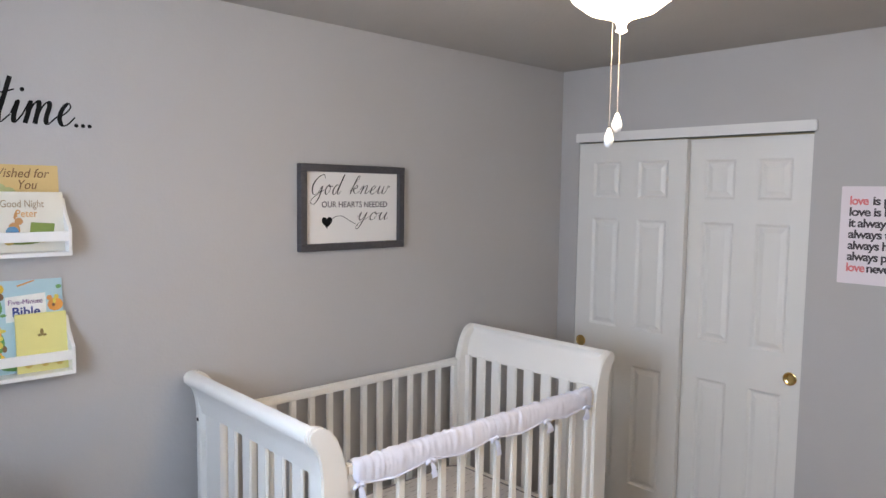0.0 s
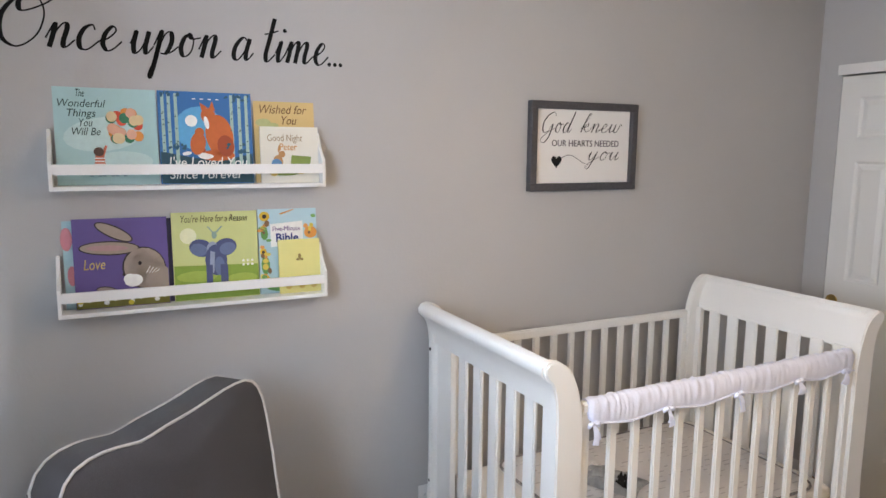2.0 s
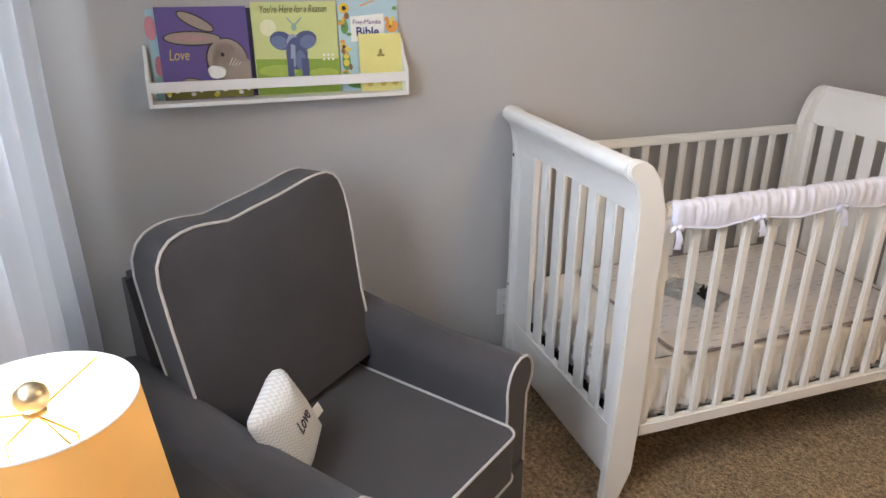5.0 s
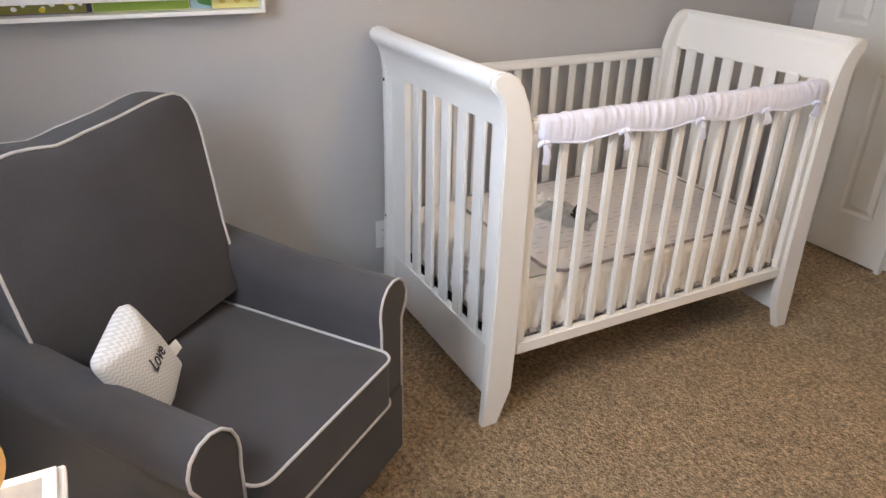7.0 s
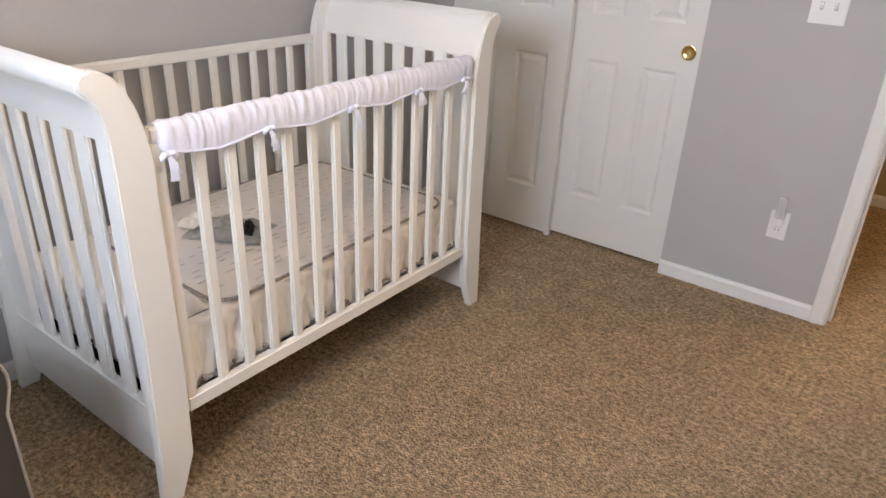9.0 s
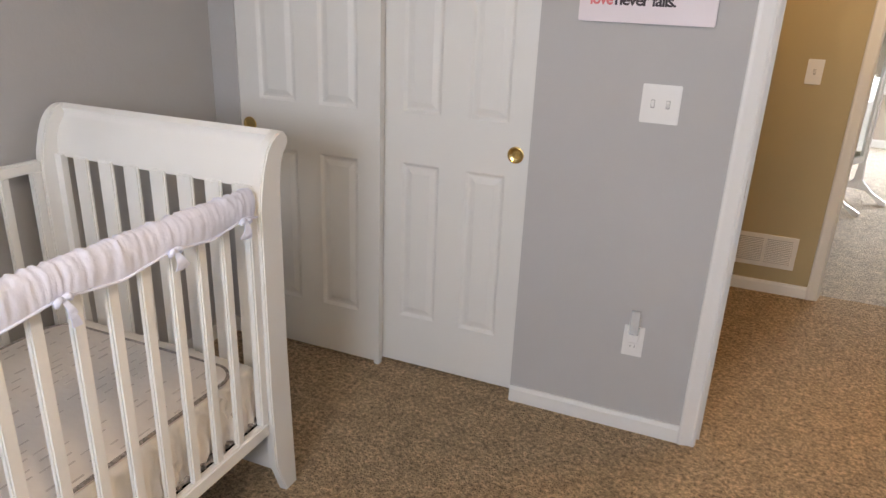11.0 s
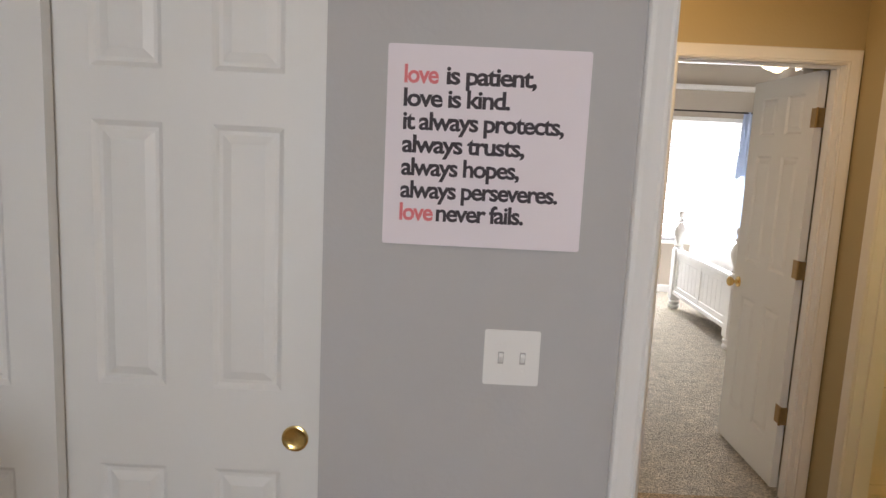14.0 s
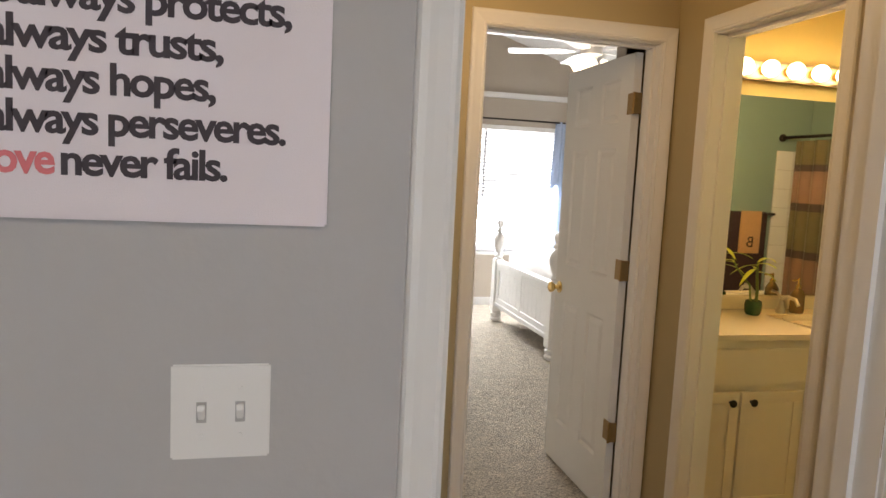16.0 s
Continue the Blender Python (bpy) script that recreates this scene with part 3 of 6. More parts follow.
def fitted_sheet():
    """A tucked sheet: smooth on top, gathered in slanting folds round the sides."""
    bm = bmesh.new()
    r, per, here, rows = 0.045, [], 0.0, []
    corners = ((MX1 - r, MY1 - r, 0), (MX0 + r, MY1 - r, 90), (MX0 + r, MY0 + r, 180), (MX1 - r, MY0 + r, 270))
    for k, (ax, ay, a0) in enumerate(corners):
        for q in range(9):
            a = radians(a0 + 90 * q / 8)
            per.append((ax + r * math.cos(a), ay + r * math.sin(a), math.cos(a), math.sin(a)))
        bx, by, a1 = corners[(k + 1) % 4]
        a, b = radians(a0 + 90), radians(a1)
        p, q2 = (ax + r * math.cos(a), ay + r * math.sin(a)), (bx + r * math.cos(a), by + r * math.sin(a))
        n = int(math.dist(p, q2) / 0.005)
        for q in range(1, n):
            per.append((p[0] + (q2[0] - p[0]) * q / n, p[1] + (q2[1] - p[1]) * q / n, math.cos(a), math.sin(a)))
    run = []
    for k, p in enumerate(per):
        run.append(here)
        here += math.dist(p[:2], per[(k + 1) % len(per)][:2])
    for z, back, amp in ((MZ0, 0.014, 0.5), (MZ0 + 0.03, 0.002, 0.9), (MZ0 + 0.06, 0.0, 1.0), (MZ0 + 0.09, 0.0, 1.0), (MZ0 + 0.115, 0.001, 0.95), (MZ0 + 0.14, 0.003, 0.8), (MZ1 - 0.028, 0.004, 0.7), (MZ1 - 0.014, 0.007, 0.5), (MZ1 - 0.005, 0.012, 0.3), (MZ1, 0.020, 0.18), (MZ1 + 0.001, 0.05, 0.06)):
        row = []
        for u, (x, y, nx, ny) in zip(run, per):
            s = u + 1.1 * (z - MZ0) + 0.012 * math.sin(u * 23) + 0.008 * noise.noise(Vector((u * 9, z * 14, 2.0)))
            fold = 0.55 * math.sin(s * 2 * math.pi / 0.034) * (0.6 + 0.8 * noise.noise(Vector((u * 7, 4.0, 1.0)))) + noise.noise(Vector((s * 46, z * 8, 3.0))) + 0.5 * noise.noise(Vector((s * 95, z * 12, 7.0)))
            d = 0.019 * amp * fold - back - 0.004
            row.append(bm.verts.new((x + nx * d, y + ny * d, z + 0.002 * noise.noise(Vector((x * 11, y * 11, 1))))))
        rows.append(row)
    n = len(per)
    for lo, hi in zip(rows, rows[1:]):
        for k in range(n):
            bm.faces.new((lo[k], lo[(k + 1) % n], hi[(k + 1) % n], hi[k]))
    bm.faces.new(rows[-1])
    bm.faces.new(rows[0][::-1])
    return bm


part("fitted_sheet", fitted_sheet(), SHEET, mattress, "white sheet gathered in folds at the sides", True, 70)
BAND = material("grey woven binding", rgb(0.30, 0.275, 0.27), 0.9, vary=0.35, scale=60, grain=0.4, grain_scale=120)
# dark woven straps under the mattress edge, seen between the slats
for i in range(12):
    y = CYA + 0.16 + i * 0.098
    part("strap", soften(boxes((MX1 - 0.014, MX1 + 0.006, y, y + 0.05, 0.286, 0.297)), 0.002, 1), BAND, mattress, "short grey strap at the mattress edge")
for i in range(6):
    x = -1.50 + i * 0.11
    part("strap", soften(boxes((x, x + 0.045, MY0 - 0.006, MY0 + 0.014, 0.276, 0.288)), 0.002, 1), DARK, mattress, "short dark strap at the mattress foot")

# thin quilted pad with rounded corners and a woven edge, its print in small broken strokes
pad = thing("crib_pad", "pale quilted pad with grey print on the white crib sheet", "crib pad")
PX0, PX1, PY0, PY1, PZ = -1.545, -0.862, 1.825, 2.815, 0.4535


def pad_outline(inset, r=0.075):
    out = []
    for ax, ay, a0 in ((PX1 - r, PY1 - r, 0), (PX0 + r, PY1 - r, 90), (PX0 + r, PY0 + r, 180), (PX1 - r, PY0 + r, 270)):
        for k in range(9):
            a = radians(a0 + 90 * k / 8)
            out.append((ax + (r - inset) * math.cos(a), ay + (r - inset) * math.sin(a)))
    return out


bm = bmesh.new()
rings = [[bm.verts.new((x, y, z)) for x, y in pad_outline(i)] for i, z in ((0.0, PZ), (-0.002, PZ + 0.006), (0.006, PZ + 0.012))]
for a, b in zip(rings, rings[1:]):
    for k in range(len(a)):
        bm.faces.new((a[k], a[(k + 1) % len(a)], b[(k + 1) % len(b)], b[k]))
bm.faces.new(rings[-1])
part("cloth", bm, PATTERN, pad, "", True, 50)
bm = bmesh.new()
tube(bm, [(x, y, PZ + 0.010) for x, y in pad_outline(0.001)], 0.0055, 6, True)
part("edging", bm, BAND, pad, "grey woven edging", True)
rnd = random.Random(8)
bm = bmesh.new()
for i in range(21):
    x = PX0 + 0.035 + i * 0.0315
    y = PY0 + 0.03 + rnd.uniform(0, 0.03)
    while y < PY1 - 0.04:
        L = rnd.uniform(0.018, 0.038)
        edge = min(x - PX0, PX1 - x) < 0.06 and min(y - PY0, PY1 - y) < 0.06
        if rnd.random() < 0.62 and not edge:
            c = x + rnd.uniform(-0.006, 0.006)
            w = rnd.uniform(0.0016, 0.0034)
            box(bm, c - w, c + w, y, y + L, PZ + 0.0115, PZ + 0.0126)
        y += L + rnd.uniform(0.010, 0.035)
part("print", bm, material("soft grey printed ink", rgb(0.60, 0.555, 0.54), 0.9, vary=0.2, scale=30), pad, "broken soft grey printed strokes")["kind"] = "stuff"
# small soft comforter
lovey = thing("comforter", "small crumpled grey and white comforter cloth on the crib pad", "baby blanket", at=pose(-1.215, 2.13, 0.470, 0, 0, 28))


def crumple(w, d, h, seed, nx=26, freq=14):
    bm = bmesh.new()
    g = [[bm.verts.new(((i / nx - 0.5) * w * (1 - 0.12 * math.sin(3 * j / nx)), (j / nx - 0.5) * d, h * (0.35 + 0.65 * abs(noise.noise(Vector((i / nx * freq * 0.3 + seed, j / nx * freq * 0.3, 0))) * 1.6)) * max(0.0, math.sin(math.pi * i / nx) * math.sin(math.pi * j / nx)) ** 0.35)) for j in range(nx + 1)] for i in range(nx + 1)]
    for i in range(nx):
        for j in range(nx):
            bm.faces.new((g[i][j], g[i + 1][j], g[i + 1][j + 1], g[i][j + 1]))
    return bm


part("cloth", crumple(0.26, 0.16, 0.05, 4), material("grey plush", rgb(0.25, 0.25, 0.26), 0.95, vary=0.5, scale=30, second=rgb(0.62, 0.62, 0.60)), lovey, "", True, 70)
p2 = part("pale_patch", crumple(0.12, 0.1, 0.045, 9), SHEET, lovey, "white plush corner", True, 70)
p2.location = (-0.12, 0.03, 0.004)
p3 = part("dark_patch", crumple(0.07, 0.06, 0.055, 12), DARK, lovey, "dark grey fold", True, 70)
p3.location = (0.06, -0.02, 0.004)

# padded rail cover with tied bows, over the front rail
cover = thing("rail_cover", "lavender-white quilted cover tied over the crib's front rail", "rail cover")
bm = bmesh.new()
rings = []
NY = 320
cy0, cy1 = CYA + 0.112, CYB - 0.105
BOWS = (1.695, 1.972, 2.266, 2.552, 2.795)
for i in range(NY + 1):
    y = cy0 + (cy1 - cy0) * i / NY
    near = min(abs(y - b) for b in BOWS)
    drop = 0.058 + 0.020 * min(1, near / 0.14) ** 0.8
    wr = 0.0022 * noise.noise(Vector((0, y * 60, 0)))
    end = 1 - 0.25 * (max(0, 1 - (y - cy0) / 0.01) + max(0, 1 - (cy1 - y) / 0.01))
    prof = []
    for a, b in ((-0.018, -drop), (-0.021, -drop * 0.5), (-0.020, -0.01), (-0.012, 0.003), (0.0, 0.007), (0.013, 0.003), (0.022, -0.010), (0.026, -drop * 0.45), (0.025, -drop * 0.8), (0.022, -drop)):
        ww = wr + 0.0046 * noise.noise(Vector((a * 30, y * 46 + 5 * noise.noise(Vector((y * 9, b * 8, 1))), b * 22))) + 0.0020 * noise.noise(Vector((a * 60, y * 130, b * 40)))
        prof.append(bm.verts.new((FX + (a * end + (ww if a > 0 else -ww)), y, 0.987 + b * end + ww)))
    rings.append(prof)
for a, b in zip(rings, rings[1:]):
    for k in range(9):
        bm.faces.new((a[k], b[k], b[k + 1], a[k + 1]))
bm.faces.new(rings[0])
bm.faces.new(rings[-1][::-1])
for a, b in zip(rings, rings[1:]):
    bm.faces.new((a[9], b[9], b[0], a[0]))
part("padding", bm, COVER, cover, "", True, 60)
bm = bmesh.new()
tube(bm, [(FX + 0.024, cy0 + (cy1 - cy0) * i / 90, 0.987 - (0.058 + 0.020 * min(1, min(abs(cy0 + (cy1 - cy0) * i / 90 - b) for b in BOWS) / 0.14) ** 0.8) - 0.001) for i in range(91)], 0.0030, 6)
part("binding", bm, COVER, cover, "white bound edge", True)


def bow(y, seed):
    rnd = random.Random(seed)
    bm = bmesh.new()
    for s in (-1, 1):
        pts = [(0, 0, 0)] + [(0.005 * math.sin(t), s * 0.015 * math.sin(t / 2) * 1.1, 0.008 * math.sin(t) - 0.003 * t) for t in np.linspace(0.4, 3.1, 6)]
        tube(bm, pts, [0.004] + [0.0065] * 5 + [0.004], 6)
        L, swing = rnd.uniform(0.034, 0.058), rnd.uniform(-0.006, 0.020)
        n = 6
        left, right = [], []
        for k in range(n):
            t = k / (n - 1)
            w = 0.004 + 0.0065 * t
            p = (0.004 + 0.008 * math.sin(t * 2.6), s * 0.010 * t + swing * t, -0.004 - L * t)
            left.append(bm.verts.new((p[0], p[1] - w, p[2])))
            right.append(bm.verts.new((p[0] + 0.002, p[1] + w, p[2] + 0.003 * s)))
        back = [[bm.verts.new(v.co - Vector((0.0022, 0, 0))) for v in q] for q in (left, right)]
        for a, b in ((left, right), (back[0], back[1]), (left, back[0]), (right, back[1])):
            for k in range(n - 1):
                bm.faces.new((a[k], b[k], b[k + 1], a[k + 1]))
    tube(bm, [(0, -0.006, 0), (0.004, 0, 0.001), (0, 0.006, 0)], 0.0055, 6)
    ob = part("bow", bm, COVER, cover, "knotted white tie", True, 60)
    ob.matrix_basis = pose(FX + 0.028, y, 0.987 - 0.062, rnd.uniform(-12, 12))
    return ob


for i, y in enumerate(BOWS):
    bow(y, i)

# ---- glider armchair, turned to face the room ----
chair = thing("armchair", "charcoal grey upholstered nursery armchair with white piping", "armchair", at=pose(-0.874, 0.766, 0, 0, 0, -54.1))


def cushion(outline, y0, y1, bulge, z_of=None):
    """A cushion whose face outline (x, z) is swept from y0 to y1, its front and back bulging."""
    bm = bmesh.new()
    cx = sum(p[0] for p in outline) / len(outline)
    cz = sum(p[1] for p in outline) / len(outline)
    rings = []
    for y, k, d in ((y0, 0.0, -bulge), (y0, 0.35, -bulge * 0.88), (y0, 0.65, -bulge * 0.62), (y0, 0.88, -bulge * 0.22), (y0, 1.0, 0.004), (y1, 1.0, -0.004), (y1, 0.88, bulge * 0.22), (y1, 0.6, bulge * 0.6), (y1, 0.0, bulge)):
        if k == 0:
            rings.append([bm.verts.new((cx, y + d, cz))])
        else:
            rings.append([bm.verts.new((cx + (x - cx) * k, y + d, cz + (z - cz) * k)) for x, z in outline])
    n = len(outline)
    for a, b in zip(rings, rings[1:]):
        for i in range(n):
            q = [v for v in (a[i % len(a)], a[(i + 1) % len(a)], b[(i + 1) % len(b)], b[i % len(b)])]
            u = []
            for v in q:
                if v not in u:
                    u.append(v)
            bm.faces.new(u)
    return bm


def rounded(w0, w1, h, r, crown=(), n=6, w2=None):
    """Half widths w0 at the bottom and w1 at the top, height h; crown: (x share, rise) along the top."""
    pts = [(-w0, 0.0), (-w0 - (w1 - w0) * 0.5 - 0.005, h * 0.45)]
    for k in range(n + 1):
        a = radians(180 - 90 * k / n)
        pts.append((-w1 + r + r * math.cos(a), h - r + r * math.sin(a)))
    for x, rise in crown:
        pts.append((x * w1, h + rise))
    for k in range(n + 1):
        a = radians(90 - 90 * k / n)
        pts.append((w1 - r + r * math.cos(a), h - r + r * math.sin(a)))
    w2 = w2 or w0
    pts += [(w2 + (w1 - w2) * 0.5 + 0.005, h * 0.45), (w2, 0.0), (0.0, -0.012)]
    return pts


SW = 0.262
# base and front panel
part("base", soften(boxes((-SW - 0.10, SW + 0.10, -0.36, 0.372, 0.05, 0.29)), 0.012, 3), GREY, chair, "", True)
part("back_frame", soften(prism(bmesh.new(), ((-0.44, 0.10), (-0.30, 0.10), (-0.27, 0.40), (-0.385, 0.90), (-0.455, 0.90), (-0.45, 0.5)), "x", -0.33, 0.285), 0.03, 4), GREY, chair, "", True, 60)
# seat cushion: swept along z
bm = bmesh.new()
out = []
for (ax, ay, a0) in ((SW - 0.04, 0.40 - 0.04, 0), (-SW + 0.04, 0.40 - 0.04, 90), (-SW + 0.02, -0.22 + 0.02, 180), (SW - 0.02, -0.22 + 0.02, 270)):
    r = 0.04 if a0 < 180 else 0.02
    for k in range(6):
        a = radians(a0 + 18 * k)
        out.append((ax + r * math.cos(a), ay + r * math.sin(a)))
bm = cushion(out, 0.30, 0.445, 0.022)
for v in bm.verts:
    v.co = Vector((v.co.x, v.co.z, v.co.y))
part("seat_cushion", bm, GREY, chair, "", True, 60)
for z, nm in ((0.443, "upper"), (0.302, "lower")):
    bm = bmesh.new()
    tube(bm, [(x * 1.004, y * 1.004, z) for x, y in out], 0.0038, 8, True)
    part("seat_piping", bm, WELT, chair, "white piping round the seat cushion", True)
# back cushion, leaning back
bo = [(-0.262, 0.0), (-0.282, 0.20), (-0.305, 0.335), (-0.320, 0.43), (-0.324, 0.485), (-0.318, 0.522), (-0.303, 0.544), (-0.280, 0.556), (-0.245, 0.559), (-0.20, 0.557), (-0.15, 0.551), (-0.10, 0.545), (-0.05, 0.541), (0.0, 0.538), (0.04, 0.533), (0.075, 0.531), (0.10, 0.536), (0.135, 0.543), (0.17, 0.547), (0.205, 0.546), (0.240, 0.538), (0.268, 0.520), (0.289, 0.492), (0.299, 0.45), (0.307, 0.34), (0.313, 0.20), (0.318, 0.0), (0.0, -0.012)]
bm = cushion(bo, -0.055, 0.075, 0.035)
for v in bm.verts:
    if v.co.y < -0.03:
        v.co += Vector((-0.014, 0, 0.036 * v.co.z))
    v.co += 0.004 * noise.noise_vector(v.co * 9)
back = part("back_cushion", bm, GREY, chair, "", True, 60)
LEAN_BACK = pose(-0.022, -0.185, 0.468, 15.5, 3.0)
back.matrix_basis = LEAN_BACK
for y in (0.073, -0.053):
    bm = bmesh.new()
    dx, k = (0, 1) if y > 0 else (-0.014, 1.036)
    tube(bm, [(x * 1.002 + dx, y, z * k) for x, z in bo[:-1]], 0.0038, 8, False)
    ob = part("back_piping", bm, WELT, chair, "white piping round the back cushion", True)
    ob.matrix_basis = LEAN_BACK


def arm(s):
    """Rolled arm with a scroll front; s: -1 or +1 side."""
    prof = [(0.0, 0.05), (0.0, 0.50), (-0.004, 0.535), (0.000, 0.565), (0.012, 0.592), (0.034, 0.612), (0.062, 0.620), (0.092, 0.614), (0.116, 0.594), (0.127, 0.565), (0.125, 0.535), (0.112, 0.510), (0.100, 0.49), (0.100, 0.05)]
    o = [(s * (SW + 0.003 + x), z) for x, z in prof]
    bm = bmesh.new()
    ys = (-0.40, -0.15, 0.10, 0.33, 0.36)
    rise = (0.055, 0.022, 0.0, 0.0, 0.0)
    rings = [[bm.verts.new((x, y, z + (dz if z > 0.4 else 0))) for x, z in o] for y, dz in zip(ys, rise)]
    for a, b in zip(rings, rings[1:]):
        for i in range(len(o)):
            bm.faces.new((a[i], a[(i + 1) % len(o)], b[(i + 1) % len(o)], b[i]))
    bm.faces.new(rings[0])
    bm.faces.new(rings[-1])
    part("arm", bm, GREY, chair, "", True, 50)
    bm = bmesh.new()
    tube(bm, [(x, 0.361, z) for x, z in o], 0.0038, 8)
    part("arm_piping", bm, WELT, chair, "white piping round the arm's scroll", True)


arm(-1)
arm(1)
for x in (-0.3, 0.3):
    for y in (-0.3, 0.3):
        bm = turned(bmesh.new(), ((0.018, 0.0), (0.022, 0.04), (0.024, 0.052)), x, y, 12)
        part("leg", bm, DARK, chair, "short dark foot", True)

# small pillow with an embroidered animal face
along, rise_ = Vector((-0.876, 0.422, 0.229)).normalized(), Vector((0.03, -0.396, 0.92)).normalized()
PILLOW = Matrix.Translation(Vector((-0.722, 0.668, 0.487))) @ Matrix((along, rise_.cross(along), along.cross(rise_.cross(along)))).transposed().to_4x4()
pillow = thing("pillow", "small white chevron pillow with a felt ear on the armchair", "throw pillow", at=PILLOW)
po = rounded(0.090, 0.090, 0.220, 0.024)
bm = cushion([(x * (1 + 0.03 * math.sin(9 * z)), z) for x, z in po], -0.012, 0.012, 0.038)
CHEV = material("white and grey chevron knit", rgb(0.70, 0.68, 0.64), 0.95, grain=0.12, bump=0.4, bump_scale=260)
nt = CHEV.node_tree
sep = nt.nodes.new("ShaderNodeSeparateXYZ")
zig, addz, wv = (nt.nodes.new("ShaderNodeMath") for _ in range(3))
zig.operation, zig.inputs[1].default_value = "PINGPONG", 0.007
wv.operation, wv.inputs[1].default_value = "PINGPONG", 0.005
nt.links.new(sep.outputs["X"], zig.inputs[0])
nt.links.new(zig.outputs["Value"], addz.inputs[0])
nt.links.new(sep.outputs["Z"], addz.inputs[1])
nt.links.new(addz.outputs["Value"], wv.inputs[0])
gain = nt.nodes.new("ShaderNodeMath")
gain.operation, gain.inputs[1].default_value = "MULTIPLY", 200.0
nt.links.new(wv.outputs["Value"], gain.inputs[0])
tcn = nt.nodes.new("ShaderNodeTexCoord")
nt.links.new(tcn.outputs["Object"], sep.inputs["Vector"])
mxc = nt.nodes.new("ShaderNodeMix")
mxc.data_type = "RGBA"
mxc.inputs["A"].default_value, mxc.inputs["B"].default_value = rgb(0.58, 0.57, 0.55), rgb(0.82, 0.79, 0.74)
nt.links.new(gain.outputs["Value"], mxc.inputs["Factor"])
nt.links.new(mxc.outputs["Result"], nt.nodes["Principled BSDF"].inputs["Base Color"])
part("cushion_body", bm, CHEV, pillow, "", True, 60)
bm = bmesh.new()
for k in (0,):
    a = [bm.verts.new(p) for p in ((0.080, -0.018, 0.072), (0.116, -0.020, 0.060), (0.108, -0.014, 0.030), (0.074, -0.016, 0.038), (0.092, -0.038, 0.050))]
    for q in ((0, 1, 4), (1, 2, 4), (2, 3, 4), (3, 0, 4), (0, 3, 2, 1)):
        bm.faces.new([a[i] for i in q])
part("ear", bm, SHEET, pillow, "white felt ear", True, 80)
letters("stitched_name", "Love", 0.050, INK, pillow, pose(-0.030, -0.0515, 0.105, 90, 0, 0), "dark stitched writing", 0.001, 0.2, 1.0, 0.058)

# ---- wall shelves with picture books ----
SH0, SH1 = 0.372, 1.172


def shelf(zb, group):
    s = thing("book_shelf", "white picture ledge holding children's books on the grey wall", "wall shelf", group)
    x0, x1 = XW, XW + 0.092
    part("board", soften(boxes((x0, x1, SH0 + 0.010, SH1 - 0.010, zb, zb + 0.012)), 0.0015), WHITE, s)
    part("back_rail", soften(boxes((x0, x0 + 0.012, SH0 + 0.010, SH1 - 0.010, zb + 0.012, zb + 0.05)), 0.0015), WHITE, s)
    part("front_rail", soften(boxes((x1 - 0.011, x1 - 0.001, SH0 + 0.010, SH1 - 0.010, zb + 0.045, zb + 0.075)), 0.0015), WHITE, s)
    for y in (SH0, SH1 - 0.010):
        bm = prism(bmesh.new(), ((x0, zb), (x1, zb), (x1, zb + 0.085), (x0 + 0.045, zb + 0.13), (x0 + 0.02, zb + 0.175), (x0, zb + 0.175)), "y", y, y + 0.010)
        part("side_board", soften(bm, 0.0015), WHITE, s)


shelf(1.553, "picture ledges")
shelf(1.183, "picture ledges")


def flat(name, rgbc, rough=0.45):
    return material(name, rgb(*rgbc), rough, vary=0.03, scale=30, coat=0.2)


def ink(name, c):
    return material(name, rgb(*c), 0.5, vary=0.10, scale=60)


def disc(bm, y, z, ry, rz, x=0.0, rot=0.0, n=20, t=0.0006):
    """A thin raised ellipse on a cover, in the cover's plane (y across, z up)."""
    c, s = math.cos(rot), math.sin(rot)
    ring = []
    for a in np.linspace(0, 2 * math.pi, n, endpoint=False):
        u, v = ry * math.cos(a), rz * math.sin(a)
        ring.append((y + u * c - v * s, z + u * s + v * c))
    return prism(bm, ring, "x", x, x + t)


def poly(bm, pts, x=0.0, t=0.0006):
    return prism(bm, pts, "x", x, x + t)


def book(y0, y1, zb, h, thick, cover_m, label, gap=0.0, lean=5.0):
    """A picture book that stands on a ledge and leans on the wall. Its art uses y from 0 (start) to its width, z from 0 to its height."""
    b = thing("picture_book", label, "book", "picture books", pose(XW + 0.014 + thick + gap + 0.001, y0, zb) @ pose(0, 0, 0, 0, -lean, 0))
    w = y1 - y0
    part("cover", prism(bmesh.new(), ((-thick, 0), (0, 0), (0, w), (-0.002, w), (-0.002, 0.002), (-thick + 0.002, 0.002), (-thick + 0.002, w), (-thick, w)), "z", 0, h), cover_m, b)
    part("pages", boxes((-thick + 0.0025, -0.0025, 0.0025, w - 0.003, 0.003, h - 0.003)), PAPER, b, "white page block")
    return b


def art(b, name, rows, m, label, layer=1):
    """Painted shapes on the cover: rows of ('o', y, z, ry, rz, rot) or ('p', points)."""
    for k, r in enumerate(rows):
        bm = bmesh.new()
        lift = 0.0002 + 0.0004 * (layer - 1) + 0.00025 * (k % 6)
        if r[0] == "o":
            disc(bm, *r[1:5], x=lift, rot=radians(r[5]) if len(r) > 5 else 0, t=0.0004)
        else:
            poly(bm, r[1], x=lift, t=0.0004)
        part(name, bm, m, b, label)


